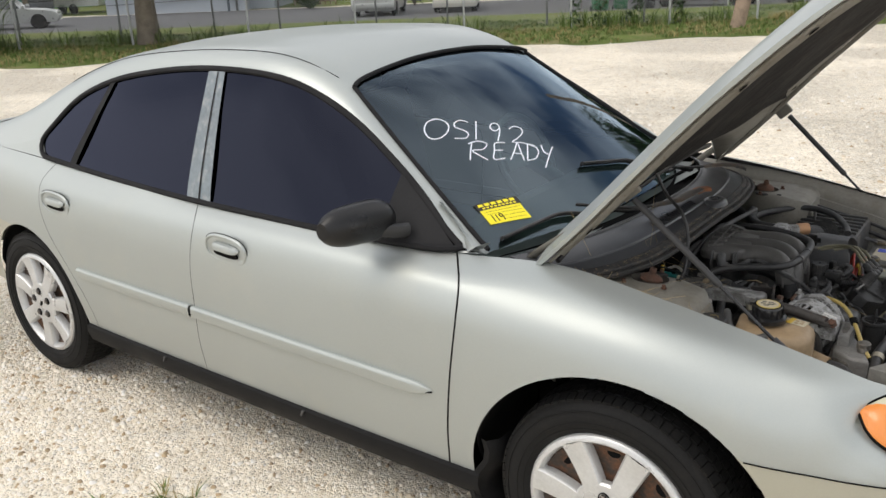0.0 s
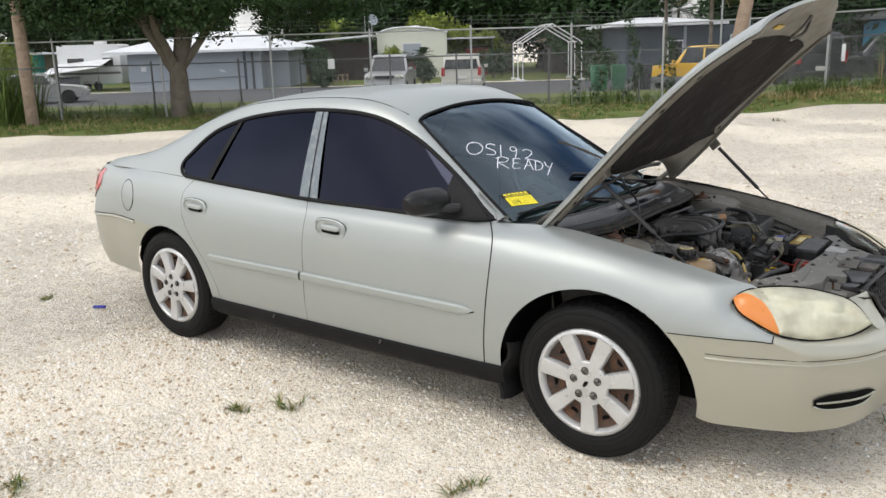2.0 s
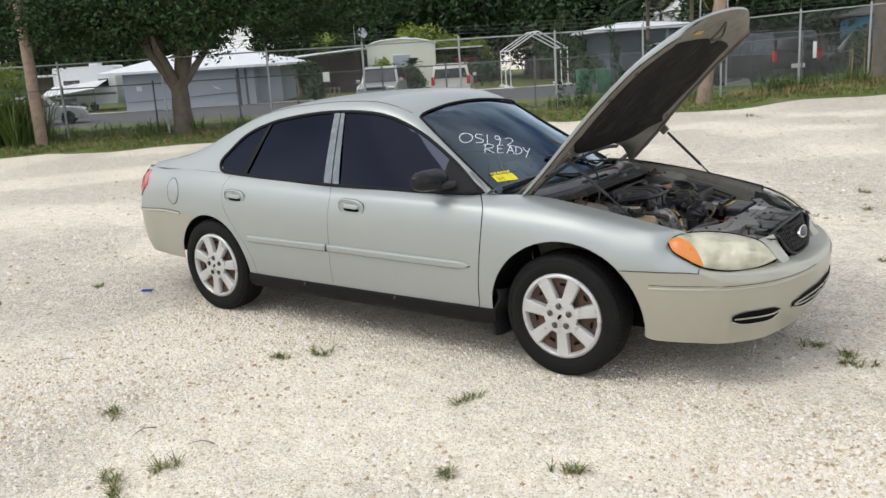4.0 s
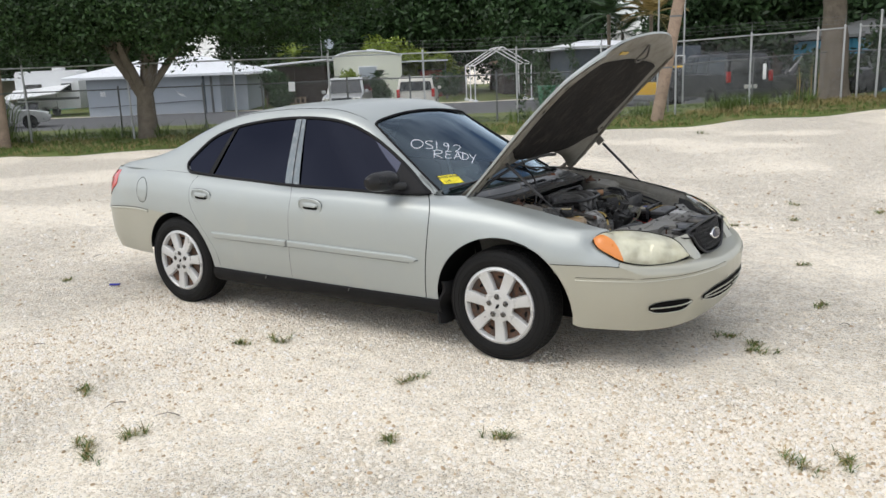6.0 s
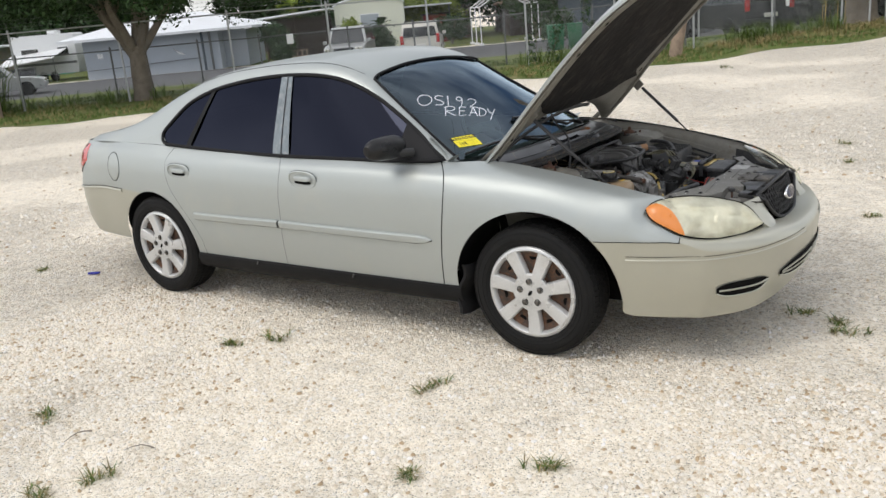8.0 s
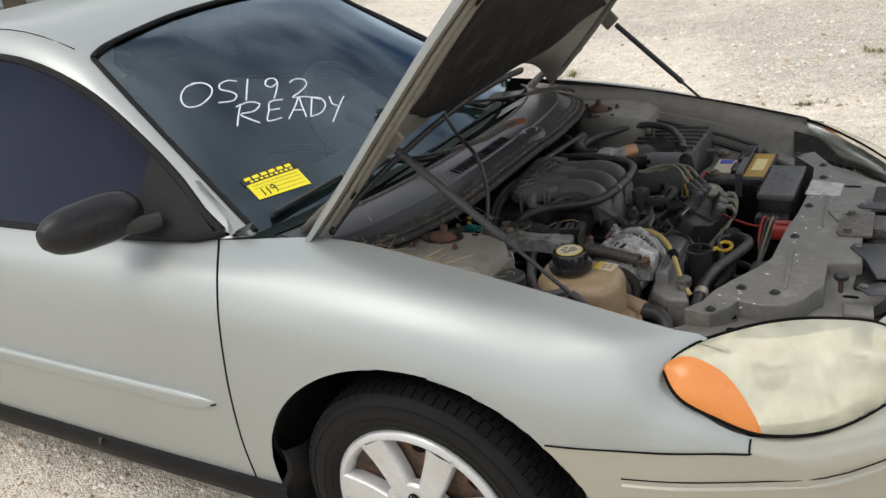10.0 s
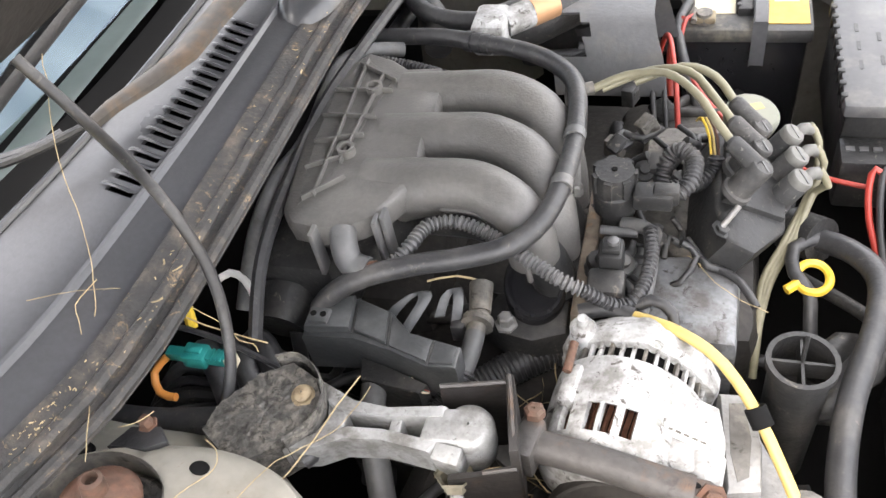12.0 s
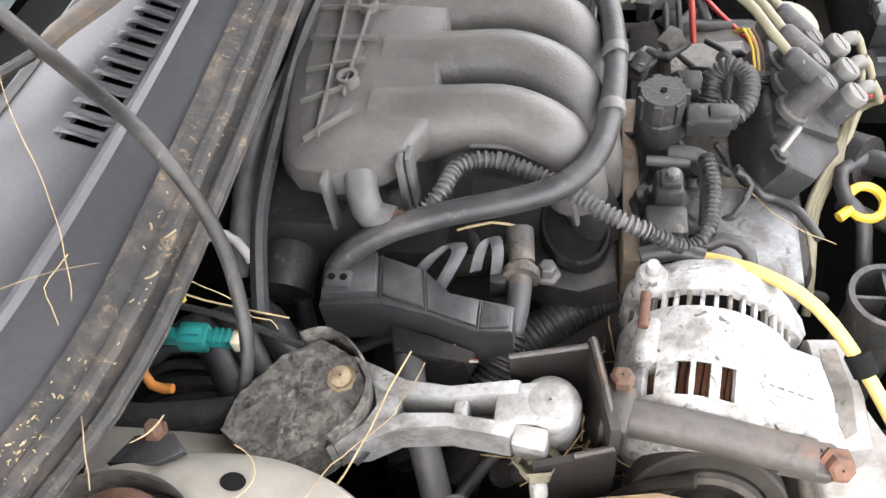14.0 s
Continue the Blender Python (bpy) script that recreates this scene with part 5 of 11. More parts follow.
for s in (1, -1):
    def vent(t0, t1, lo, hi, name, slats):
        b = Build()
        rows = []
        for i in range(15):
            f = i / 14
            t = t0 + (t1 - t0) * f
            z0, z1 = lo(f), hi(f)
            rows.append([V(p[0], s * p[1], p[2]) for p in (ring_pt(t, z0 + (z1 - z0) * q / 4, .006) for q in range(5))])
        b.grid(rows)
        v = part(name, b, M_GAP, panel_ob["front_bumper", s < 0], "dark slotted bumper vent")
        for k in range(slats):
            g = Build()
            pts = [ring_pt(t0 + (t1 - t0) * (.04 + .92 * i / 10), lo(i / 10) + (hi(i / 10) - lo(i / 10)) * (k + 1) / (slats + 1), .008) for i in range(11)]
            g.tube([V(p[0], s * p[1], p[2]) for p in pts], .0042, 6, .03)
            part("vent_slat", g, M_BUMPER, v)
        g = Build()
        lip = [ring_pt(t0 + (t1 - t0) * i / 12, lo(i / 12), .005) for i in range(13)]
        g.tube([V(p[0], s * p[1], p[2]) for p in lip], .0055, 8, .02)
        part("vent_lip", g, M_BUMPER, v)
        return v
    vent(.17, .47, lambda f: .338 + .045 * (2 * f - 1) ** 4 * (1 if f > .5 else .5), lambda f: .410 - .022 * (2 * f - 1) ** 4, "side_vent", 1)
    vent(.56, 1.0, lambda f: .345 + .03 * (1 - f) ** 4, lambda f: .438 - .04 * (1 - f) ** 4, "centre_vent", 2)

# ---- wheels
def wheel(cx, s, SPIN):
    w = new("wheel"); w.parent = car
    w.empty_display_size = .1
    w.location = (cx, s * -.785, .330)
    w.rotation_euler = (radians(90 if s > 0 else -90), 0, 0)
    prof = [(.222, -.09), (.240, -.102), (.28, -.106), (.308, -.098), (.322, -.084), (.329, -.06), (.330, 0), (.329, .06), (.322, .084), (.308, .099), (.285, .107), (.262, .106), (.246, .101), (.234, .092), (.226, .085)]
    b = Build().lathe(prof, 72, cap=False)
    tyre = part("tyre", b, M_RUBBER, w, "worn black tyre", angle=35)
    b = Build()
    for row, (z0, z1, sh) in enumerate(((-.084, -.056, 0), (-.050, -.020, .5), (-.015, .015, 0), (.020, .050, .5), (.056, .088, 0))):
        for k in range(78):
            a = 2 * math.pi * (k + sh) / 78
            r = .330 if abs(z0 + z1) < .12 else .3255
            m = Matrix.Rotation(a, 4, "Z") @ Matrix.Translation((r + .001, 0, (z0 + z1) / 2)) @ pose(0, 0, 0, 0, (-14 if row == 4 else 14 if row == 0 else 0), 0)
            b.box(-.006, .0038, -.0115, .0115, -(z1 - z0) / 2, (z1 - z0) / 2, 0, m)
    part("tread", b, M_RUBBER, tyre)
    b = Build()
    for r, h in ((.268, .1065), (.299, .1035), (.250, .1025)):
        b.tube([V(r * math.cos(2 * math.pi * k / 40), r * math.sin(2 * math.pi * k / 40), h) for k in range(41)], .0022, 5, .05)
    part("sidewall_rib", b, M_RUBBER, tyre)
    # steel wheel behind
    b = Build().lathe([(.001, .062), (.075, .064), (.10, .058), (.17, .060), (.200, .074), (.224, .066), (.224, -.09)], 48, cap=False)
    part("steel_rim", b, M_STEEL, w, "rusty steel wheel behind the cover")
    for k in range(14):
        a = 2 * math.pi * (k + .5) / 14
        m = Matrix.Rotation(a, 4, "Z") @ Matrix.Translation((.168, 0, .058))
        part("rim_hole", Build().prism(ell(.013, .019, 12), 0, .0035, m), M_GAP, w)
    # seven-spoke cover
    cov = Build()
    cov.lathe([(.203, .072), (.206, .094), (.214, .103), (.225, .101), (.2325, .092), (.233, .078)], 64, cap=False)
    cover = part("hubcap", cov, M_HUBCAP, w, "silver seven-spoke hubcap")
    b = Build()
    b.lathe([(.094, .078), (.097, .098), (.092, .104), (.06, .107), (.001, .108)], 40, cap=False)
    part("hub_disc", b, M_HUBCAP, cover)
    for k in range(7):
        a = 2 * math.pi * (k + SPIN) / 7
        b = Build()
        rows = []
        for i in range(9):
            r = .086 + (.213 - .086) * i / 8
            hw = .0285 + .0085 * i / 8
            h = .104 - .004 * math.sin(math.pi * i / 8)
            rows.append([V(r, y, z) for y, z in ((-hw, h - .034), (-hw, h - .006), (-hw * .86, h), (0, h + .003), (hw * .86, h), (hw, h - .006), (hw, h - .034))])
        b.grid(rows)
        bb = Build().add(b.v, b.f, Matrix.Rotation(a, 4, "Z"))
        part("spoke", bb, M_HUBCAP, cover)
    for k in range(5):
        a = 2 * math.pi * (k + .3) / 5
        p = Matrix.Rotation(a, 4, "Z") @ V(.057, 0, 0)
        b = Build().lathe([(.0165, .100), (.0165, .1095), (.0145, .110), (.0125, .104), (.001, .104)], 16, Matrix.Translation(p), cap=False)
        part("lug_well", b, M_GAP, cover)
        b = Build().lathe([(.0115, .102), (.0115, .114), (.008, .117), (.001, .117)], 6, Matrix.Translation(p), cap=False)
        part("lug_nut", b, M_LUG, cover, angle=20)
    b = Build().prism(ell(.017, .008, 20), .106, .1105, Matrix.Rotation(.9, 4, "Z"), bevel=.001)
    part("centre_badge", b, M_GAP, cover)
    return w


w_fr = wheel(1.388, 1, .30)
w_rr = wheel(-1.378, 1, .12)
for src, cx in ((w_fr, 1.388), (w_rr, -1.378)):
    c = copy_thing(src, pose(cx, .785, .330, -90, 0, 0))
w_fr.rotation_euler[2] = 0

# wheel houses and flap
for s in (1, -1):
    for cx, cz, rx, rz in ARCHES:
        b = Build()
        rows = []
        for k in range(33):
            a = math.pi * k / 32
            x, z = cx + rx * math.cos(a), cz + rz * math.sin(a)
            y = plan(x) - .012 - .065 * max(0, (.46 - z) / .13)
            rows.append([V(x, s * -y, z), V(x, s * -(y - .012), z - .0), V(cx + (rx + .02) * math.cos(a), s * -(y - .03), cz + (rz + .02) * math.sin(a)), V(cx + (rx + .02) * math.cos(a), s * -.50, cz + (rz + .02) * math.sin(a))])
        b.grid(rows)
        part("wheel_house", b, M_SILL, car)
        # near-black inner wall: the wheel house's shade is put into its colour
        b = Build()
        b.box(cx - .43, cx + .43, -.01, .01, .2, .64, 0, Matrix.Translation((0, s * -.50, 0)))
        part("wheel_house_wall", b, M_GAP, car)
    b = Build()
    rows = []
    for k in range(9):
        z = .44 - .27 * k / 8
        x = 1.005 - .05 * (k / 8) + .02 * math.sin(k)
        rows.append([V(x + d, s * -y, z) for d, y in ((.0, .895), (.02, .90), (.045, .87), (.05, .74))])
    b.grid(rows)
    part("splash_flap", b, M_SILL, car, "torn black splash flap")
# near-black boxes added to fill the underside, so no light passes through
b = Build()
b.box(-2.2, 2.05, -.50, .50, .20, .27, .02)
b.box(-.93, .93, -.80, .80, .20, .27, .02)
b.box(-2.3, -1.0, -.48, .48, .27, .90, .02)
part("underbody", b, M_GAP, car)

# ---- cabin
b = Build()
b.box(-1.0, .75, -.78, .78, .27, .34)
part("cabin_floor", b, M_DASH, car)
b = Build()
rows = []
for i in range(9):
    x = .62 + .46 * i / 8
    rows.append([V(x, y, .905 - .03 * (1 - i / 8) ** 2 + .01 * math.cos(y * 3) - (.05 if i == 0 else 0)) for y in [-.70 + 1.4 * k / 16 for k in range(17)]])
b.grid(rows)
b.box(.56, .66, -.72, .72, .55, .87, .03)
part("dashboard", b, M_DASH, car, "grey dashboard")
for s in (1, -1):
    b = Build()
    b.box(-.35, .20, s * .38 - .26, s * .38 + .26, .42, .60, .06)
    b.box(-.09, .09, s * .38 - .25, s * .38 + .25, 0, .62, .06, Matrix.Translation((-.30, 0, .55)) @ pose(0, 0, 0, 0, -18, 0))
    b.box(-.05, .05, s * .38 - .13, s * .38 + .13, 0, .17, .04, Matrix.Translation((-.50, 0, 1.16)) @ pose(0, 0, 0, 0, -12, 0))
    part("front_seat", b, M_SEAT, car, "grey cloth front seat")
b = Build()
b.box(-1.35, -.75, -.68, .68, .42, .60, .06)
b.box(-.09, .09, -.66, .66, 0, .60, .06, Matrix.Translation((-1.25, 0, .55)) @ pose(0, 0, 0, 0, -22, 0))
part("rear_seat", b, M_SEAT, car)
b = Build()
c = V(.40, .38, .92)
b.tube([c + Matrix.Rotation(radians(-25), 3, "Y") @ V(0, .19 * math.cos(2 * math.pi * k / 24), .19 * math.sin(2 * math.pi * k / 24)) for k in range(25)], .014, 8, .03)
b.box(-.02, .02, -.17, .17, -.03, .03, .01, Matrix.Translation(c) @ pose(0, 0, 0, 0, -25, 0))
b.cyl(c, c + V(.22, 0, -.10), .03)
part("steering_wheel", b, M_DASH, car)
# ---------------------------------------------------------------- engine bay
def hose(name, pts, r, ma=None, label="", ribs=0.0, n=10, parent=None, flat=1.0):
    return part(name, Build().tube(pts, r, n, .0013 if ribs else .012, ribs, .0026, flat=flat), ma or M_HOSE, parent or car, label)


def bolt(p, r=.009, h=.008, ma=None, parent=None, tilt=(0, 0, 0), name="bolt"):
    b = Build()
    m = Matrix.Translation(p) @ pose(0, 0, 0, *tilt)
    b.lathe([(r * 1.5, 0), (r * 1.5, h * .25), (r, h * .3), (r, h), (r * .8, h * 1.1), (.0005, h * 1.1)], 6, m, cap=False)
    return part(name, b, ma or M_DARKMETAL, parent or car, angle=20)


def plate(name, poly, z0, z1, ma, parent=None, label="", bevel=.003, m=None):
    return part(name, Build().prism(poly, z0, z1, m, bevel), ma, parent or car, label)


# bay walls
for s in (1, -1):
    b = Build()
    rows = []
    for k in range(29):
        x = 1.02 + 1.0 * k / 28
        ze = curve_y([(1.02, .925), (1.4, .893), (1.7, .842), (1.88, .802), (2.02, .775)], x)
        rows.append([V(x, s * y, z) for y, z in ((-.712, ze - .001), (-.700, ze - .012), (-.672, ze - .022), (-.655, ze - .045), (-.648, .74), (-.60, .66), (-.52, .60), (-.50, .30))])
    b.grid(rows)
    part("inner_fender", b, M_INNER, car, "dusty beige inner fender apron")
    # strut tower: broad dusty box against the fender, with an open well for the strut's head
    WX, WY, WA, WB = 1.338, -.533, .053, .038
    rows = []
    for k in range(61):
        x = 1.08 + .425 * k / 60
        yi = curve_y([(1.08, -.635), (1.20, -.585), (1.28, -.500), (1.34, -.474), (1.42, -.468), (1.48, -.490), (1.505, -.525)], x)
        ze = curve_y([(1.02, .925), (1.4, .893), (1.7, .842)], x)
        d = (1 - min(1, max(0, 1.505 - x) / .03) ** .5) * .02
        prof = [(-.700, ze - .024), (-.682, ze - .034 - d), (-.66, .868 - d)]
        prof += [(-.66 + (yi - .014 + .66) * q / 20, .867 - d - .004 * q / 20 - .012 * max(0, x - 1.40) / .1) for q in range(1, 21)]
        prof += [(yi - .004, .852 - d), (yi, .838 - d), (yi + .004, .80), (yi + .02, .52)]
        rr = []
        for y, z in prof:
            e = math.hypot((x - WX) / WA, (y - WY) / WB)
            lump = .0035 * noise.noise(V(x * 16, y * 16, 0)) if -.67 < y < yi - .02 else 0
            flange = .006 * math.exp(-((e - 1.12) / .10) ** 2) if e > .6 else 0
            p = V(x, y, z + lump + flange)
            if .55 < e < 1:
                p = V(WX + (x - WX) / e, WY + (y - WY) / e, z + .005)
            rr.append(p)
        rows.append(rr)
    inside = lambda p: math.hypot((p[0] - WX) / WA, (p[1] - WY) / WB) < 1.0005
    nr = len(rows)
    keep_top = lambda i, j: not all(inside(p) for p in (rows[i][j], rows[i][j + 1], rows[i + 1][j], rows[i + 1][j + 1]))
    last = rows[-1]
    rows.append([V(p[0] + .006, p[1], min(p[2], .835)) for p in last])
    rows.append([V(p[0] + .012, p[1], min(p[2], .80)) for p in last])
    rows.append([V(p[0] + .03, p[1], .52) for p in last])
    flip_y = lambda p: V(p[0], s * p[1], p[2])
    b = Build().grid([[flip_y(p) for p in r] for r in rows], keep=lambda i, j: i >= nr - 1 or keep_top(i, j))
    tw = part("strut_tower", b, M_INNER, car, "dusty beige strut tower with rusted bolts", angle=50)
    ring_ = [2 * math.pi * k / 40 for k in range(40)]
    b = Build().grid([[flip_y(V(WX + WA * f * math.cos(a), WY + WB * f * math.sin(a), z)) for a in ring_] for f, z in ((1.0, .872), (.985, .866), (.96, .84), (.95, .80))], closed=True)
    part("well_wall", b, M_DARKMETAL, tw)
    b = Build().lathe([(.001, .835), (.030, .846), (.041, .850), (.046, .846), (.048, .83), (.050, .80)], 36, Matrix.Translation((WX + .006, s * (WY - .002), 0)) @ Matrix.Diagonal((1, .78, 1, 1)), cap=False)
    part("strut_rubber", b, M_GRIT, tw, "dirty rubber strut mount")
    b = Build().lathe([(.031, -.004), (.032, .002), (.028, .007), (.016, .013), (.010, .016), (.009, .030), (.006, .032), (.005, .026), (.001, .026)], 28, Matrix.Translation((WX + .004, s * (WY - .004), .872)) @ pose(0, 0, 0, s * -9, 8, 0), cap=False)
    part("strut_cap", b, M_RUST, tw, "rusted strut mount")
    for x, y in ((1.283, -.586), (1.394, -.576), (1.344, -.466)):
        bolt(V(x, s * y, .866), .0055, .010, M_RUST, tw)
    part("nut_plate", Build().prism([(1.318, -.490), (1.330, -.470), (1.356, -.466), (1.368, -.478), (1.352, -.488)], .862, .868, Matrix.Diagonal((1, s, 1, 1)), .002), M_BLACK, tw)
    for x, y in ((1.404, -.494), (1.296, -.497)):
        part("tower_hole", Build().prism(ell(.0085, .006, 16), .8655, .8672, Matrix.Translation((x, s * y, -.002 if x > 1.4 else 0))), M_GAP, tw)
    if s > 0:
        part("tower_label", Build().prism([(1.4835, -.012), (1.4835, .012), (1.4845, .012), (1.4845, -.012)], .80, .835, Matrix.Translation((.003, -.53, 0))), M_PAPER, tw)
# near-black shell: the shade deep in the bay is put into its colour
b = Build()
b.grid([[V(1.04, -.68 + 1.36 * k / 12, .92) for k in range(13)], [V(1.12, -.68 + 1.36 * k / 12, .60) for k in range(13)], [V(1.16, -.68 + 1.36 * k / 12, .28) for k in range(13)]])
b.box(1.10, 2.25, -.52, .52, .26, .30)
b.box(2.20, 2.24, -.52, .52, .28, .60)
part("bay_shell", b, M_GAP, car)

# engine block mass and clutter below, darkened in colour for the shade between parts
part("engine_block", Build().box(1.42, 1.78, -.36, .22, .34, .68, .03), M_DEEP, car, "oily engine block darkened for depth shade")
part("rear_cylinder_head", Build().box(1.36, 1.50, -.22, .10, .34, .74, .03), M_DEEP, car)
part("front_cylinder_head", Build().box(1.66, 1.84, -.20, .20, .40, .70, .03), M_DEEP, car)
rnd = random.Random(5)
for k in range(30):
    x, y, z = rnd.uniform(1.34, 1.98), rnd.uniform(-.46, .34), rnd.uniform(.56, .69)
    pts = [V(x, y, z)]
    for q in range(4):
        pts.append(pts[-1] + V(rnd.uniform(-.08, .08), rnd.uniform(-.08, .08), rnd.uniform(-.03, .03)))
        pts[-1].z = min(pts[-1].z, .70)
    hose("engine_hose", pts, rnd.choice((.006, .008, .011, .014)), rnd.choice((M_DEEP, M_DEEP, M_HOSE, M_ENGBLK)))
for k in range(22):
    x, y, z = rnd.uniform(1.40, 1.90), rnd.uniform(-.42, .25), rnd.uniform(.62, .70)
    b = Build()
    b.box(-.02, .02, -.014, .014, -.015, .015, .004, Matrix.Translation((x, y, z)) @ pose(0, 0, 0, rnd.uniform(-30, 30), rnd.uniform(-30, 30), rnd.uniform(0, 180)))
    part("wiring_plug", b, rnd.choice((M_ENGBLK, M_DEEP, M_ENGBLK)), car)

# wiring and fittings over the front rocker cover
for k in range(20):
    x, y, z = rnd.uniform(1.66, 1.76), rnd.uniform(-.21, .12), rnd.uniform(.745, .785)
    pts = [V(x, y, z)]
    for q in range(4):
        pts.append(pts[-1] + V(rnd.uniform(-.025, .025), rnd.uniform(-.035, .035), rnd.uniform(-.02, .014)))
        pts[-1].z = min(pts[-1].z, .795)
    hose("fitting_hose", pts, rnd.choice((.0035, .0045, .006)), rnd.choice((M_HOSE, M_HOSE, M_GREYHOSE, M_ENGBLK)))
for k in range(16):
    x, y, z = rnd.uniform(1.665, 1.76), rnd.uniform(-.20, .12), rnd.uniform(.745, .775)
    m = Matrix.Translation((x, y, z)) @ pose(0, 0, 0, rnd.uniform(-30, 30), rnd.uniform(-30, 30), rnd.uniform(0, 180))
    b = Build()
    if k % 3:
        b.box(-.011, .011, -.008, .008, -.012, .012, .002, m)
        b.box(-.007, .007, -.0095, .0095, .004, .009, .001, m)
    else:
        b.lathe([(.009, -.02), (.009, .004), (.012, .006), (.012, .012), (.006, .014), (.006, .022)], 12, m)
    part("wiring_plug", b, rnd.choice((M_ENGBLK, M_ENGBLK, M_DARKMETAL, M_GREYHOSE)), car)

# ---- cowl panel
LIP = [(-.70, 1.150), (-.64, 1.222), (-.58, 1.270), (-.49, 1.312), (-.44, 1.327), (-.38, 1.336), (-.26, 1.344), (-.10, 1.349), (.05, 1.352), (.14, 1.358), (.30, 1.345), (.45, 1.318), (.60, 1.25), (.70, 1.14)]


def lip_x(y):
    return curve_y(LIP, y)


def back_x(y):
    return 1.075 - .22 * (y / .72) ** 2 + .035


def cowl_pt(y, t, lift=0.0):
    x0, x1 = back_x(y), lip_x(y) - .012
    return V(x0 + (x1 - x0) * t, y, .962 - .030 * abs(y / .7) ** 2 + (-.012 * t - .036 * t ** 2.2) + lift)


ys = [-.70 + 1.40 * k / 48 for k in range(49)]
SLOT = [(-.272 + .0158 * k, -.272 + .0158 * k + .0086) for k in range(18)]
cy = sorted({round(y, 4) for y in ys if not -.29 < y < .012} | {round(v, 4) for a in SLOT for v in a})
ct = [.36, .40, .45, .52, .585, .64, .695, .715, .75, .80, .87, .94, 1.0]
slant = lambda y, t, lift=0.0: cowl_pt(y - (.03 * (t - .585) if -.29 < y < .02 and .53 < t < .705 else 0), t, lift)
is_slot = lambda i, j: ct[j] in (.585, .64) and any(abs(cy[i] - round(a, 4)) < 1e-4 for a, _ in SLOT)
outer = [[slant(y, t) for t in ct] for y in cy]
b = Build().shell(outer, [[p + V(0, 0, -.004) for p in r] for r in outer], lambda i, j: not is_slot(i, j))
b.grid([[cowl_pt(y, 1), cowl_pt(y, 1) + V(.002, 0, -.018)] for y in ys])
cowl = part("cowl_panel", b, M_COWL, car, "dark grey plastic cowl with louvres")
b = Build().grid([[cowl_pt(y, .715, .0), cowl_pt(y, .722, .0035), cowl_pt(y, .737, .004), cowl_pt(y, .750, 0.0)] for y in ys])
part("cowl_ridge", b, M_COWL, cowl)
# each louvre: a curved lip over its opening
for a, c in SLOT:
    rows = []
    for q in range(7):
        t = .560 + .145 * q / 6
        h = .0052 * max(0, math.sin(math.pi * min(1, (q + .4) / 6.4))) ** .6
        rows.append([slant(c + .0015, t, .0004), slant(c - .002, t, h * .7), slant((a + c) / 2 + .001, t, h), slant((a + c) / 2 - .0012, t, h * .8)])
    part("louvre_lip", Build().grid(rows), M_COWL, cowl)
# near-black floor: the shade behind the louvres is in its colour
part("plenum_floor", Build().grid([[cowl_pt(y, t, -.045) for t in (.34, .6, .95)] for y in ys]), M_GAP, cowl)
# deep well under the wipers, behind the grey panel; near-black colour adds its shade
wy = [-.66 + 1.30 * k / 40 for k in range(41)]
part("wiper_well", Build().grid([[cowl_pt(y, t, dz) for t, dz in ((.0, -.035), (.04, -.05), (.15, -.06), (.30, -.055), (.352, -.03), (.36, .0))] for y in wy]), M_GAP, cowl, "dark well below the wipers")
part("well_edge", Build().tube([cowl_pt(y, .362, .001) for y in wy], .0045, 8, .03), M_COWL, cowl)
# seal along the lip: two ridges
b = Build()
sy = [-.70 + 1.40 * k / 160 for k in range(161)]
b.tube([V(lip_x(y) - .016 + .0014 * noise.noise(V(y * 40, 0, 0)), y, cowl_pt(y, 1)[2] + .001 + .0016 * noise.noise(V(y * 55, 3, 0))) for y in sy], .0072, 8, .02)
part("cowl_seal", b, M_SEAL, cowl, "weathered rubber hood seal")
b = Build()
b.tube([V(lip_x(y) + .003, y, cowl_pt(y, 1)[2] - .006) for y in ys[::2]], .0065, 8, .02)
b.grid([[V(lip_x(y) - .016, y, cowl_pt(y, 1)[2] - .001), V(lip_x(y) + .003, y, cowl_pt(y, 1)[2] - .004), V(lip_x(y) + .007, y, cowl_pt(y, 1)[2] - .014)] for y in ys[::2]])
b.grid([[V(lip_x(y) - .038, y, cowl_pt(y, .86)[2] + .0010), V(lip_x(y) - .034 + .001 * noise.noise(V(y * 60, 1, 0)), y, cowl_pt(y, .89)[2] + .0030), V(lip_x(y) - .027, y, cowl_pt(y, .93)[2] + .0025 + .0015 * noise.noise(V(y * 50, 2, 0))), V(lip_x(y) - .020, y, cowl_pt(y, .96)[2] + .0022)] for y in sy])
part("seal_channel", b, M_SEAL, cowl)
# wiper spindle cover with its open cap
part("wiper_cover", Build().lathe([(.050, -.004), (.046, .007), (.036, .014), (.024, .016), (.019, .015), (.0175, .002)], 28, Matrix.Translation(cowl_pt(.078, .84)) @ Matrix.Diagonal((.8, 1.15, 1, 1)), cap=False), M_COWL, cowl)
part("spindle_nut", Build().lathe([(.017, -.004), (.016, .010), (.010, .016), (.001, .017)], 18, Matrix.Translation(cowl_pt(.066, .86, .004)), cap=False), M_HOSE, cowl)
# wipers: a flat pressed arm from the spindle, rusted where the paint has gone, a thinner rod beyond it and the blade in front of the glass
M_ARMRUST = mat("rust_brown_arm", (.048, .042, .036), .6, .2, .3, 14, 90, tint=(.085, .058, .036), tint_at=(.46, .62), tint_scale=22, dust=(.042, .046, .052), dust_at=(.56, .66), dust_scale=18)
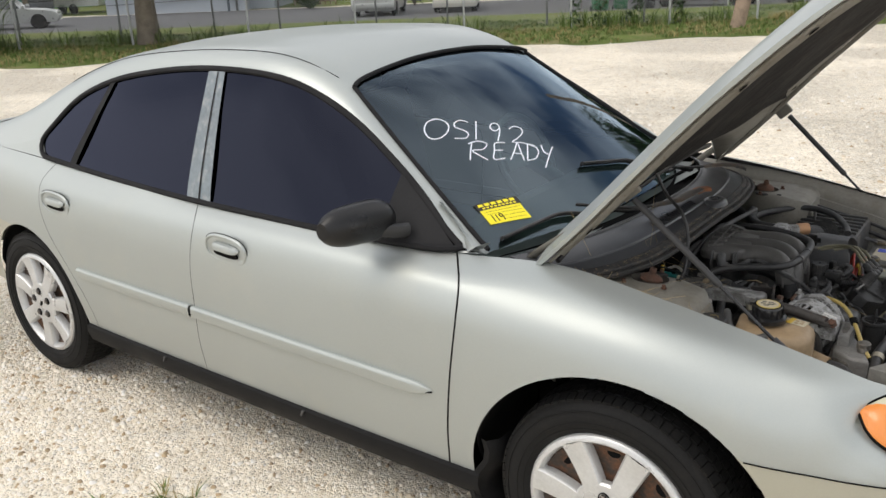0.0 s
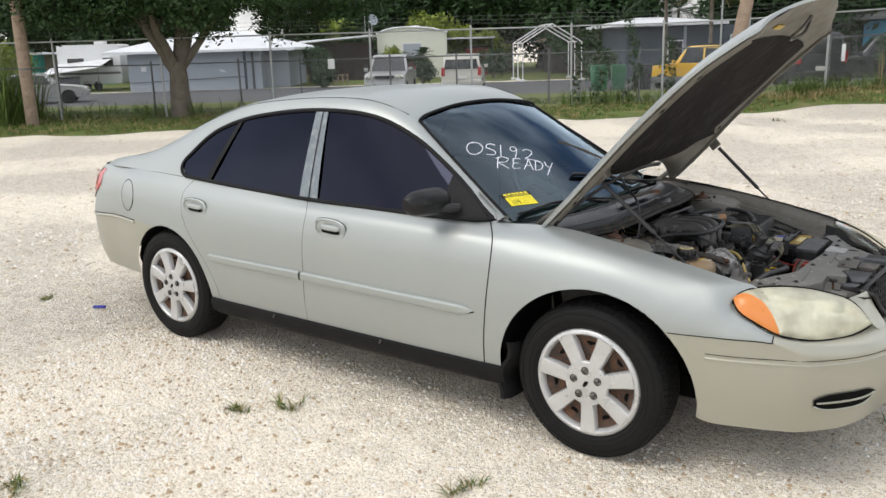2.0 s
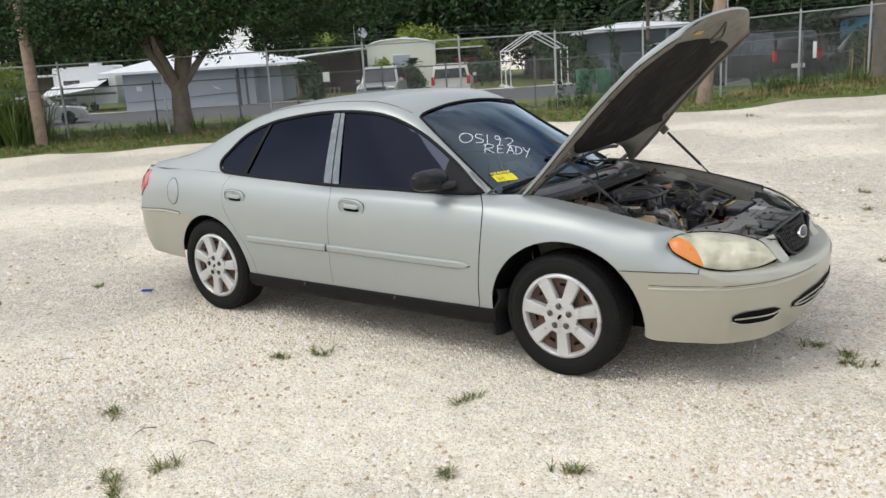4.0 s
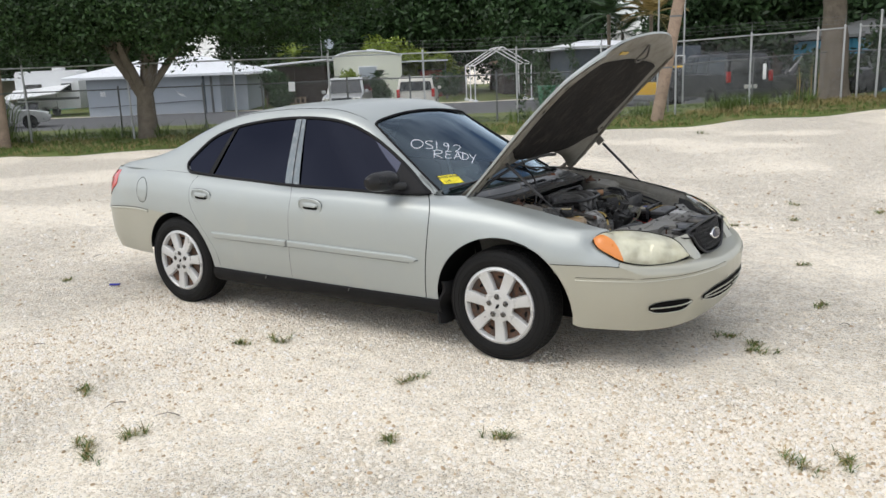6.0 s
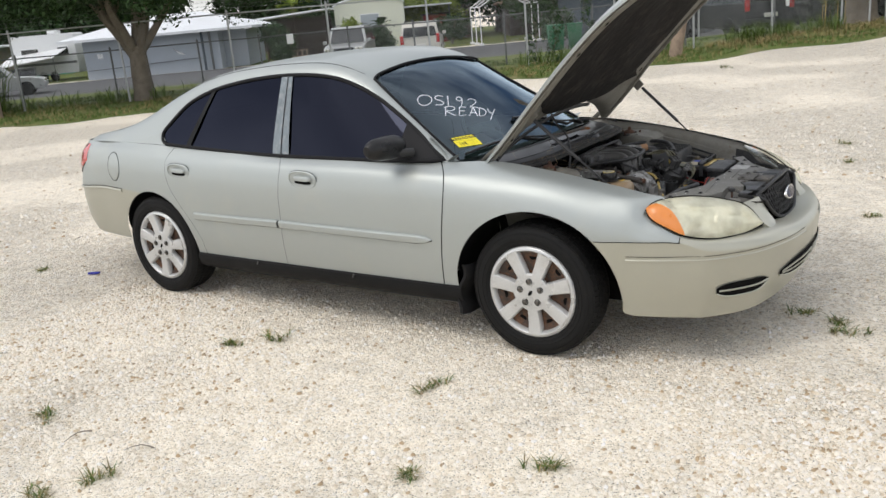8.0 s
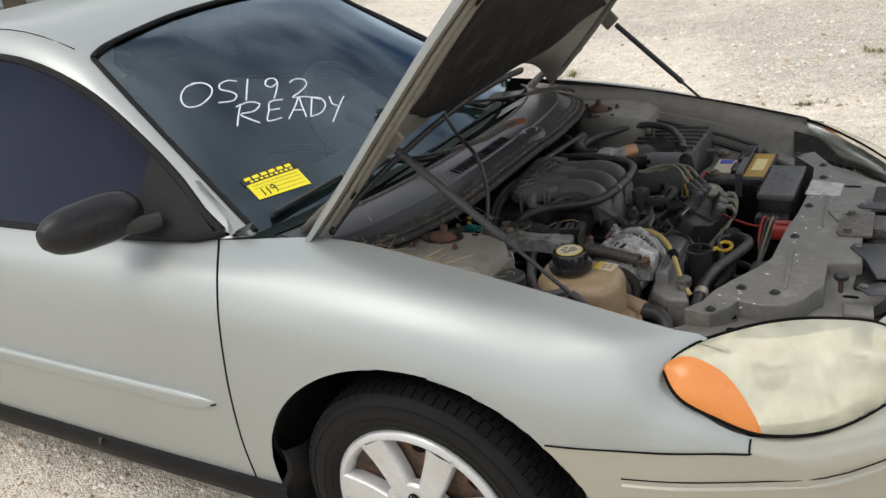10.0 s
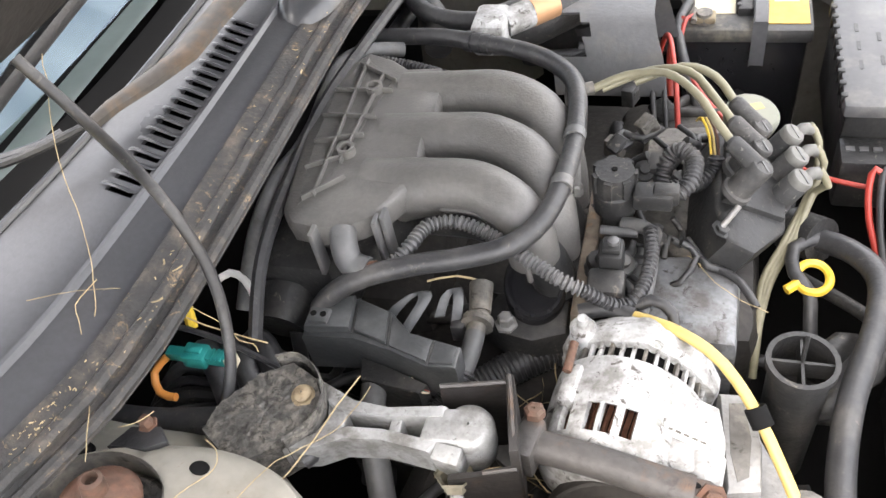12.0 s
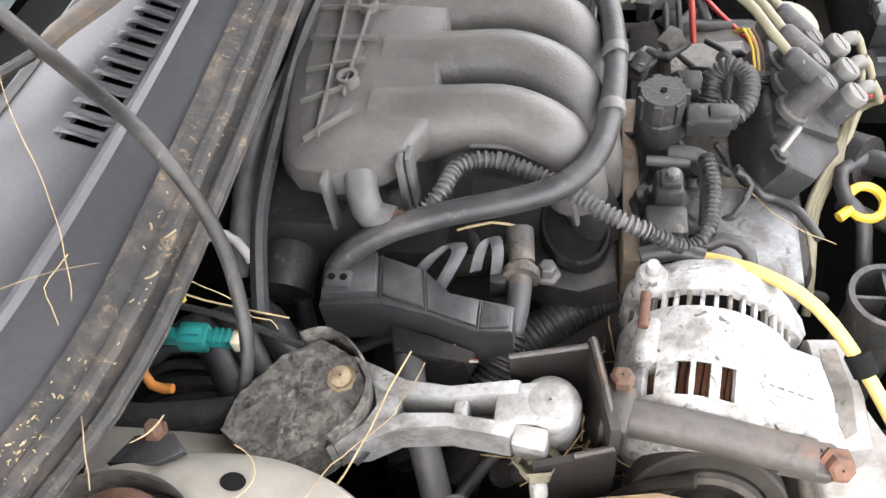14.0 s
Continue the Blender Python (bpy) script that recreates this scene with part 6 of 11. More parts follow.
M_ARMORANGE = mat("orange_rust_arm", (.16, .058, .020), .75, .1, .3, 30, 120, tint=(.13, .06, .03), tint_at=(.5, .65), tint_scale=40)


def flat_arm(line, dz):
    """A pressed strip through (centre, half width) pairs, arched across."""
    rows = []
    for k, (c, w) in enumerate(line):
        t = (line[min(k + 1, len(line) - 1)][0] - line[max(k - 1, 0)][0]).normalized()
        sd = V(-t.y, t.x, 0).normalized()
        rows.append([c + sd * (w * .82 * f) + V(0, 0, .005 * (1 - f * f)) for f in (-1, -.7, -.2, .2, .7, 1)])
    return Build().shell(rows, [[p + V(0, 0, -dz) for p in r] for r in rows], lambda i, j: True)


WIPERS = ((((1.272, .098, .970), .020), ((1.256, .060, .974), .0205), ((1.252, .020, .975), .0205), ((1.247, -.050, .976), .0195), ((1.246, -.106, .977), .018), ((1.228, -.155, .978), .015), ((1.211, -.195, .979), .011), ((1.205, -.226, .980), .007)),
          (((1.262, .52, .945), .018), ((1.250, .505, .955), .019), ((1.235, .48, .962), .019), ((1.22, .45, .968), .018), ((1.205, .42, .973), .016), ((1.19, .38, .977), .013), ((1.18, .355, .979), .010), ((1.172, .335, .980), .007)))
for near in WIPERS:
    near = [(V(*c), w) for c, w in near]
    e = near[-1][0]
    far = [e, e + V(-.018, -.030, .003), e + V(-.048, -.066, .006), e + V(-.10, -.092, .008), e + V(-.19, -.13, .012)]
    wa = part("wiper_arm", Build().tube(far, .0062, 8, .012, flat=.7), M_ENGBLK, car, "grey wiper arm with rusted root and black blade")
    part("arm_root", flat_arm(near[1:], .006), M_ARMRUST, wa, "rust-brown flat arm root")
    part("arm_knuckle", flat_arm(near[:3], .0095), M_ARMORANGE if near[0][0].y < .3 else M_ENGBLK, wa)
    blade = smooth([e + V(*q, 0) for q in ((-.042, .003), (-.103, -.073), (-.165, -.134), (-.208, -.204), (-.236, -.324), (-.265, -.440))], .03)
    blade = [V(p[0], p[1], max(ws_point(p[0] - .01, p[1], .012), .960)) for p in blade]
    part("wiper_blade", Build().tube(blade, .010, 8, .02, flat=.6), M_HOSE, wa)
    part("blade_rubber", Build().tube([p + V(-.006, .002, -.006) for p in blade], .004, 6, .02), M_GAP, wa)

# thin cable hanging from the hood pad
hose("washer_hose", [V(1.247, -.297, 1.105), V(1.285, -.302, 1.045), V(1.345, -.333, 1.005), V(1.372, -.350, .94), V(1.380, -.372, .885), V(1.382, -.402, .845), V(1.36, -.425, .80), V(1.31, -.43, .78)], .0052, M_HOSE, "black hose hanging from the hood")

# ---- inner apron between the strut tower and the cowl, in the shade
apron = Build()
rows = [[V(x, y, z + .004 * noise.noise(V(x * 30, y * 30, 2))) for y, z in ((-.62, .81), (-.55, .835), (-.50, .838), (-.465, .832), (-.44, .81), (-.425, .76), (-.42, .68))] for x in [1.20 + .02 * k for k in range(11)]]
part("inner_apron", apron.shell(rows, [[p + V(0, -.003, -.003) for p in r] for r in rows], lambda i, j: True), M_INNER, car, "dirty beige inner apron")
for x, y, z in ((1.275, -.482, .8375), (1.33, -.47, .8350)):
    part("apron_hole", Build().prism(ell(.011, .006, 16), 0, .003, Matrix.Translation((x, y, z - .001))), M_GAP, car)
for k in range(5):
    hose("apron_wire", [V(1.22, -.40 + .012 * k, .70), V(1.27, -.385 + .014 * k, .735 + .008 * k), V(1.33, -.375 + .012 * k, .74), V(1.40, -.36 + .015 * k, .70)], (.006, .009, .005, .007, .004)[k], (M_HOSE, M_ENGBLK, M_HOSE, M_GREYHOSE, M_ENGBLK)[k], n=8)

# ---- intake manifold
PL = [(1.377, .053), (1.354, .023), (1.346, -.035), (1.348, -.106), (1.366, -.216), (1.383, -.235), (1.412, -.240), (1.437, -.236), (1.455, -.226), (1.470, -.212), (1.489, -.180), (1.492, -.145), (1.487, -.107), (1.493, -.07), (1.488, -.038), (1.486, .008), (1.474, .026), (1.434, .022), (1.41, .04)]
b = Build()
b.prism(PL, .846, .872, None, .012)
man = part("intake_manifold", b, M_MANIFOLD, car, "dusty dark grey plastic intake manifold with three runners")
part("lower_shell", Build().prism([(1.43 + (x - 1.43) * .86, -.095 + (y + .095) * .9) for x, y in PL], .775, .850, None, .012), M_ENGBLK, man)
# flush panel painted darker for the shade of its recess, with random darker patches
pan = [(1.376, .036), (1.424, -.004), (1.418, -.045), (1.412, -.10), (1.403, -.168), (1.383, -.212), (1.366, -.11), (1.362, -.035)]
plate("rib_panel", [(1.39 + (x - 1.39) * 1.0, y) for x, y in pan], .868, .8728, mat("shaded_rib_panel", (.062, .059, .055), .7, 0, .25, 20, 160, tint=(.035, .033, .031), tint_at=(.48, .66), tint_scale=30, bump=.0005, bump_scale=300), man, "", .0006)
for a, c in (((1.384, .030), (1.396, -.20)), ((1.412, .0), (1.408, -.15)), ((1.362, -.03), (1.43, -.028)), ((1.362, -.075), (1.425, -.075)), ((1.368, -.12), (1.42, -.105)), ((1.372, -.16), (1.41, -.14)), ((1.377, .02), (1.43, -.01)), ((1.385, -.205), (1.42, -.17))):
    b = Build()
    d = (V(*c, 0) - V(*a, 0))
    m = Matrix.Translation(V((a[0] + c[0]) / 2, (a[1] + c[1]) / 2, .874)) @ Matrix.Rotation(math.atan2(d.y, d.x), 4, "Z")
    b.box(-d.length / 2, d.length / 2, -.0012, .0012, -.003, .0045, .0004, m)
    part("rib", b, M_MANIFOLD, man)
for x, y in ((1.409, -.028), (1.410, -.133)):
    b = Build().lathe([(.0095, -.004), (.0095, .008), (.0062, .008), (.0062, -.002), (.001, -.002)], 18, Matrix.Translation((x, y, .874)), cap=False)
    part("boss", b, M_MANIFOLD, man)
# runners: flattened tubes that arch forward and down
for y0 in (-.006, -.081, -.154):
    pts = [V(1.450, y0, .842), V(1.487, y0, .850), V(1.520, y0 - .001, .855), V(1.555, y0 - .004, .856), V(1.594, y0 - .021, .848), V(1.615, y0 - .045, .826), V(1.624, y0 - .062, .795), V(1.626, y0 - .068, .762)]
    if y0 < -.1:
        pts = pts[:4] + [V(1.590, y0 - .018, .848), V(1.606, y0 - .030, .828), V(1.612, y0 - .034, .795)]
    part("runner", Build().tube(pts, .03, 22, .010, radii=(.0290, .0262), flat=1.0), M_MANIFOLD, man)
    part("runner_root", Build().tube([V(1.440, y0, .838), V(1.464, y0, .843), V(1.486, y0, .848), V(1.512, y0, .853)], .03, 22, .006, radii=(.0385, .0282)), M_MANIFOLD, man)
    b = Build()
    seam_pts = [p + V(0, -.0262, -.008) for p in pts[2:]]
    b.tube(seam_pts, .0030, 6, .012)
    part("runner_seam", b, M_MANIFOLD, man)
# lower runners seen between
for y0 in (-.055, -.135):
    hose("lower_runner", [V(1.50, y0 - .02, .815), V(1.56, y0 - .025, .815), V(1.61, y0 - .035, .79), V(1.635, y0 - .05, .74)], .024, M_ENGBLK, n=14, parent=man)
plate("runner_foot", [(1.556, -.180), (1.60, -.185), (1.632, -.20), (1.640, -.232), (1.622, -.248), (1.596, -.222)], .68, .726, M_ENGBLK, man, "", .01)
plate("port_flange", [(1.560, -.236), (1.585, -.250), (1.617, -.256), (1.650, -.242), (1.648, -.20), (1.60, -.18), (1.57, -.20)], .71, .745, M_ENGBLK, man, "", .006)
part("port_cover", Build().lathe([(.041, -.03), (.041, .008), (.0385, .012), (.035, .012), (.032, .006), (.030, .001), (.001, -.003)], 36, Matrix.Translation((1.611, -.196, .756)) @ pose(0, 0, 0, 12, 0, 12) @ Matrix.Diagonal((.78, 1.05, 1, 1)), cap=False), M_GLOSSBLK, man, "glossy black oval port cover")
bolt(V(1.588, -.240, .745), .008, .014, M_ALU, man)
for x, y in ((1.644, -.10), (1.62, .01)):
    bolt(V(x, y, .80), .004, .05, M_ALU, man, name="stud")
# elbow and tabs on the manifold's flank
b = Build()
b.tube([V(1.436, -.232, .860), V(1.440, -.246, .856), V(1.447, -.256, .842), V(1.465, -.260, .838)], .0135, 12, .006)
part("vacuum_elbow", b, M_GREYHOSE, man, "grey bleached vacuum elbow")
for x, y in ((1.412, -.243), (1.470, -.222), (1.476, -.214)):
    b = Build().box(-.0025, .0025, -.012, .004, -.05, .008, .001, Matrix.Translation((x, y, .868)))
    part("tab", b, M_GREYHOSE, man)
# throttle body behind
b = Build()
b.box(1.335, 1.42, -.255, -.165, .72, .825, .015)
b.cyl(V(1.36, -.25, .78), V(1.36, -.29, .77), .028, 16)
part("throttle_body", b, M_ENGBLK, car)
hose("throttle_lead", [V(1.375, -.285, .76), V(1.378, -.305, .72), V(1.37, -.33, .66)], .008)

# hoses round the manifold
hose("vacuum_hose", [V(1.355, .12, .845), V(1.446, .106, .855), V(1.504, .090, .858), V(1.560, .074, .858), V(1.602, .046, .860), V(1.630, .004, .862), V(1.640, -.066, .860), V(1.638, -.136, .860), V(1.626, -.196, .858), V(1.600, -.231, .856), V(1.560, -.246, .852), V(1.512, -.255, .846), V(1.464, -.268, .838), V(1.436, -.278, .826), V(1.418, -.288, .81), V(1.41, -.295, .78)], .0105, M_HOSE, "long black vacuum hose round the manifold", n=12)
for p in ((1.640, -.078, .861), (1.637, -.15, .860)):
    b = Build().lathe([(.0115, -.006), (.0118, 0), (.0115, .006)], 14, Matrix.Translation(p) @ pose(0, 0, 0, 90, 0, 0))
    part("hose_mark", b, M_GREYHOSE, car)
b = Build()
for q in range(3):
    b.lathe([(.0125, -.004), (.0125, .004)], 12, Matrix.Translation((1.490 + .012 * q, .094 - .003 * q, .857)) @ pose(0, 0, 0, 0, 90, -14))
part("hose_clamp", b, M_HOSE, car)
hose("heater_hose", [V(1.40, .10, .84), V(1.365, .075, .855), V(1.343, .037, .862), V(1.344, -.017, .862), V(1.348, -.069, .860), V(1.345, -.118, .858), V(1.330, -.156, .85), V(1.325, -.22, .83), V(1.32, -.28, .78)], .0095, M_GREYHOSE, "grey weathered heater hose", n=12)
hose("thin_conduit", [V(1.37, .072, .845), V(1.42, .064, .842), V(1.47, .048, .84), V(1.505, .03, .835)], .0055, M_HOSE, ribs=.002)
hose("corrugated_conduit", [V(1.466, -.260, .838), V(1.486, -.256, .842), V(1.502, -.238, .85), V(1.514, -.208, .850), V(1.543, -.198, .848), V(1.582, -.210, .842), V(1.615, -.228, .836), V(1.647, -.246, .832), V(1.668, -.250, .825)], .0064, M_GREYHOSE, "ribbed grey wiring conduit", ribs=.0026, n=10)
b = Build().cyl(V(1.462, -.2605, .838), V(1.474, -.2595, .839), .0095, 12)
part("conduit_end", b, M_RUST, car)
hose("corrugated_conduit", [V(1.668, -.250, .825), V(1.700, -.245, .80), V(1.719, -.226, .80), V(1.726, -.178, .80), V(1.722, -.146, .802)], .0062, M_HOSE, ribs=.002, n=8)

# purge valve, plugs
b = Build()
b.lathe([(.001, .842), (.0195, .842), (.0205, .838), (.0205, .818), (.0225, .816), (.0225, .792), (.014, .788), (.014, .762)], 20, Matrix.Translation((1.683, -.105, 0)), cap=False)
pv = part("purge_valve", b, M_ENGBLK, car, "round black purge valve")
for k in range(7):
    a = 2 * math.pi * k / 7
    part("grip_rib", Build().box(-.002, .002, -.004, .004, -.011, .011, 0, Matrix.Translation((1.683 + .021 * math.cos(a), -.105 + .021 * math.sin(a), .830)) @ Matrix.Rotation(a, 4, "Z")), M_ENGBLK, pv)
b = Build().lathe([(.003, 0), (.003, .0015), (.0005, .0015)], 8, Matrix.Translation((1.683, -.105, .842)), cap=False)
part("valve_pin", b, M_GAP, pv)
b = Build()
b.box(1.703, 1.742, -.128, -.104, .808, .828, .003)
b.box(1.722, 1.748, -.124, -.108, .812, .832, .003)
part("valve_plug", b, M_ENGBLK, pv)
hose("valve_lead", [V(1.745, -.115, .82), V(1.757, -.10, .825), V(1.76, -.07, .828), V(1.745, -.055, .828), V(1.732, -.06, .815), V(1.725, -.09, .79)], .008, M_HOSE, ribs=.002)
b = Build()
b.tube([V(1.694, -.13, .79), V(1.714, -.137, .795), V(1.723, -.145, .79), V(1.725, -.18, .78), V(1.72, -.22, .76)], .0075, 10, .008)
b.cyl(V(1.672, -.14, .79), V(1.71, -.142, .79), .005, 10)
part("vacuum_nipple", b, M_GREYHOSE, car)
b = Build()
b.box(1.676, 1.700, -.200, -.172, .775, .815, .004)
b.box(1.668, 1.704, -.232, -.200, .765, .802, .005)
b.box(1.680, 1.697, -.196, -.178, .812, .822, .002)
part("sensor_plug", b, M_ENGBLK, car, "grey-black sensor plug")
b = Build()
b.lathe([(.006, 0), (.0055, .006), (.002, .008)], 8, Matrix.Translation((1.690, -.186, .82)))
part("plug_tip", b, M_GREYHOSE, car)
# pitted bracket beside the runners
b = Build()
b.box(1.652, 1.668, -.235, -.03, .71, .765, .004)
part("rail_bracket", b, mat("brown_grey_bracket", (.16, .13, .10), .7, .3, .4, 30, 120, tint=(.28, .15, .07), tint_at=(.55, .7)), car)

# ---- ignition coil with boots and leads
lean = Matrix.Translation((1.826, -.022, .768)) @ pose(0, 0, 0, 0, 30, 0)
coil = part("ignition_coil", Build().prism([(-.044, -.072), (-.030, -.112), (.002, -.112), (.040, -.060), (.044, .050), (.030, .062), (-.034, .062), (-.044, .050)], -.060, -.004, lean, .006), M_ENGBLK, car, "black ignition coil pack with plug boots")
part("coil_step", Build().prism([(-.040, -.062), (.034, -.050), (.038, .048), (-.038, .054)], -.005, .003, lean, .003), M_ENGBLK, coil)
M_BOOT = mat("dusty_boot_rubber", (.034, .034, .034), .6, 0, .3, 20, 140, tint=(.072, .068, .064), tint_at=(.48, .7), tint_scale=26, dust=(.16, .15, .13), dust_at=(.60, .66), dust_scale=160, bump=.0006, bump_scale=260, spec=.3)
M_BLEACHED = mat("bleached_boot", (.10, .098, .09), .65, 0, .2, 30, 160, tint=(.09, .085, .078), tint_at=(.5, .68))
wires = ([(1.644, .027, .840), (1.680, .038, .852), (1.724, .030, .862), (1.757, -.005, .862), (1.778, -.036, .852), (1.795, -.056, .841)],
         [(1.655, .031, .838), (1.706, .048, .852), (1.748, .036, .860), (1.775, .006, .850), (1.796, -.015, .834)],
         [(1.690, .042, .840), (1.740, .055, .853), (1.775, .045, .848), (1.798, .022, .830)])
axis_ = V(.51, 0, .86)
pv_m = axis_.to_track_quat("Z", "Y").to_matrix().to_4x4()


def tower(c):
    """A coil socket with its flanged foot and a slotted cap, leaning with the coil."""
    b = Build().lathe([(.0165, -.040), (.0165, -.034), (.0140, -.032), (.0132, -.004), (.0118, -.001)], 20, Matrix.Translation(c) @ pv_m, cap=False)
    ob = part("coil_tower", b, M_BOOT, coil)
    part("tower_cap", Build().lathe([(.0105, -.005), (.0128, -.003), (.0130, .004), (.0112, .0065), (.001, .0072)], 20, Matrix.Translation(c) @ pv_m, cap=False), M_BOOT if c[2] > .80 else M_BLEACHED, ob)
    part("cap_slot", Build().box(-.009, .009, -.0012, .0012, .0066, .0078, 0, Matrix.Translation(c) @ pv_m @ Matrix.Rotation(.6, 4, "Z")), M_GREYHOSE, ob)


for k, (w, c) in enumerate(zip(wires, (V(1.822, -.078, .827), V(1.823, -.038, .820), V(1.824, .0, .815)))):
    hose("plug_wire", w, .0046, M_WIRE, "tan ignition lead", parent=coil)
    a = V(*w[-1])
    d = (c - a).normalized()
    part("boot", Build().cyl(a - d * .004, a, .0062, 14, .0090).cyl(a, c - d * .004, .0094, 16, .0102), M_BOOT, coil)
    tower(c)
for k, c in enumerate((V(1.868, -.038, .777), V(1.865, -.006, .781), V(1.860, .024, .786))):
    tower(c)
    hose("boot_elbow", [c + V(.004, .006, -.006), c + V(.013, .014, -.001), c + V(.022, .021, -.008)], .0068, M_BLEACHED, parent=coil)
    hose("plug_wire", [c + V(.020, .020, .0), c + V(.032, .016, -.020), V(1.890, -.010 + .008 * k, .735), V(1.872 - .004 * k, -.055, .705), V(1.850 - .004 * k, -.10, .68), V(1.838, -.162, .675), V(1.836, -.20, .64)], .0042, M_WIRE, parent=coil)
bolt(V(1.790, -.122, .782), .0075, .005, M_ENGBLK, coil, (0, 30, 0))
part("coil_stud", Build().cyl(V(1.790, -.122, .785), V(1.806, -.104, .800), .0032, 10), M_ALU, coil)
b = Build().lathe([(.0075, -.008), (.0075, .002), (.005, .002)], 10, Matrix.Translation((1.644, .027, .842)) @ pose(0, 0, 0, 0, 90, 20))
part("wire_clip", b, M_DARKMETAL, car)
for q, ma in ((0, M_YELLOW), (.004, M_YELLOWTUBE), (.008, M_RUST)):
    hose("coloured_wire", [V(1.760 + q, .028, .80), V(1.765 + q, .010, .818), V(1.774 + q, -.008, .806), V(1.778 + q, -.024, .785)], .0015, ma, n=6)
hose("wire_boot", [V(1.783, -.020, .792), V(1.780, -.032, .778), V(1.762, -.050, .775), V(1.738, -.062, .778)], .0085, M_HOSE, ribs=.0022, n=10)

# ---- rocker cover, oil cap, heat-shield sheet
plate("rocker_cover", [(1.700, .10), (1.79, .11), (1.80, -.10), (1.76, -.12), (1.70, -.08)], .62, .735, M_DARKMETAL, car, "dusty rocker cover", .02)
plate("rocker_cover", [(1.715, -.12), (1.79, -.11), (1.815, -.15), (1.812, -.23), (1.74, -.228), (1.712, -.18)], .60, .735, M_STAINALU, car, "stained blue-grey aluminium rocker cover end", .012)
b = Build().lathe([(.030, 0), (.031, .014), (.027, .018), (.001, .019)], 20, Matrix.Translation((1.818, .065, .770)) @ pose(0, 0, 0, 8, 10, 0), cap=False)
oc = part("oil_cap", b, mat("faded_green_cap", (.16, .163, .128), .6, 0, .15), car, "faded oil filler cap")
b = Build().box(-.014, .014, -.005, .005, 0, .0006, 0, Matrix.Translation((1.819, .067, .790)) @ pose(0, 0, 0, 8, 10, 30))
part("cap_print", b, M_YELLOWTUBE, oc)

# ---- plug box, fuel fittings
M_RELAY = mat("dusty_grey_relay_plastic", (.038, .040, .041), .42, 0, .2, 14, 120, tint=(.075, .077, .077), tint_at=(.48, .7), tint_scale=22, dust=(.03, .028, .027), dust_at=(.58, .7), dust_scale=60, bump=.0005, bump_scale=200)
bx = part("relay_box", Build().prism([(1.408, -.322), (1.407, -.284), (1.452, -.270), (1.490, -.283), (1.514, -.305), (1.541, -.310), (1.566, -.315), (1.566, -.338), (1.540, -.340), (1.497, -.326), (1.459, -.318)], .755, .806, None, .003), M_RELAY, car, "dusty black relay box")
for poly, z1 in (([(1.411, -.317), (1.410, -.287), (1.450, -.273), (1.456, -.312)], .815), ([(1.455, -.275), (1.488, -.286), (1.495, -.322), (1.460, -.311)], .811), ([(1.492, -.289), (1.512, -.306), (1.538, -.312), (1.538, -.336), (1.498, -.323)], .8085), ([(1.541, -.313), (1.563, -.317), (1.563, -.335), (1.541, -.337)], .8095)):
    part("box_lid", Build().prism(poly, .80, z1, None, .002), M_RELAY, bx)
for p, q in (((1.4535, -.272, .808), (1.458, -.314, .808)), ((1.4905, -.287, .807), (1.497, -.324, .807)), ((1.5395, -.312, .807), (1.5395, -.339, .807))):
    part("box_seam", Build().tube([V(*p), (V(*p) + V(*q)) / 2, V(*q)], .0007, 6, .01), M_GREYHOSE, bx)
part("box_skirt", Build().prism([(1.462, -.319), (1.497, -.328), (1.536, -.341), (1.530, -.352), (1.47, -.345)], .735, .778, None, .004), M_ENGBLK, bx)
for k, ma in enumerate((M_RED, M_TEAL, M_OLDPAPER)):
    hose("box_wire", [V(1.512 + .003 * k, -.334, .775), V(1.524, -.344 - .002 * k, .776), V(1.538, -.346, .772)], .0014, ma, n=6, parent=bx)
b = Build().box(-.011, .011, -.009, .009, -.004, .004, .003, Matrix.Translation((1.423, -.303, .815)))
part("box_socket", b, M_RELAY, bx)
for x in (1.418, 1.428):
    part("socket_hole", Build().prism(ell(.0032, .0032, 12), .8185, .8197, Matrix.Translation((x, -.303, 0))), M_GAP, bx)
def strap_band(pts, w):
    """A flat woven band along pts."""
    line = smooth([V(*p) for p in pts], .004)
    rows = [[p + V(w * f, w * .35 * f, .0006 * math.cos(3 * f)) for f in (-1, -.5, 0, .5, 1)] for p in line]
    return Build().shell(rows, [[p + V(0, .0016, -.0012) for p in r] for r in rows], lambda i, j: True)


part("box_strap", strap_band([(1.474, -.282, .780), (1.490, -.266, .796), (1.508, -.254, .804), (1.516, -.258, .803), (1.508, -.274, .793), (1.496, -.292, .780)], .0065), M_RELAY, car, "grey woven strap")
part("box_strap", strap_band([(1.528, -.264, .780), (1.534, -.248, .796), (1.543, -.242, .800), (1.547, -.252, .795), (1.546, -.266, .780)], .0048), M_RELAY, car, "grey woven strap")
part("strap_plug", Build().box(-.007, .007, -.007, .007, -.016, .008, .002, Matrix.Translation((1.548, -.268, .772))), M_HOSE, car)
b = Build()
b.cyl(V(1.563, -.222, .785), V(1.567, -.252, .778), .0125, 14, .011)
b.cyl(V(1.567, -.252, .778), V(1.567, -.276, .775), .0095, 14)
b.lathe([(.016, -.004), (.016, .004)], 14, Matrix.Translation((1.567, -.264, .777)) @ pose(0, 0, 0, 90, 0, 0))
fs = part("fuel_sensor", b, M_DARKMETAL, car, "grey fuel pressure fitting")
hose("fuel_line", [V(1.567, -.276, .775), V(1.566, -.296, .772), V(1.562, -.315, .765)], .010, M_GREYHOSE)
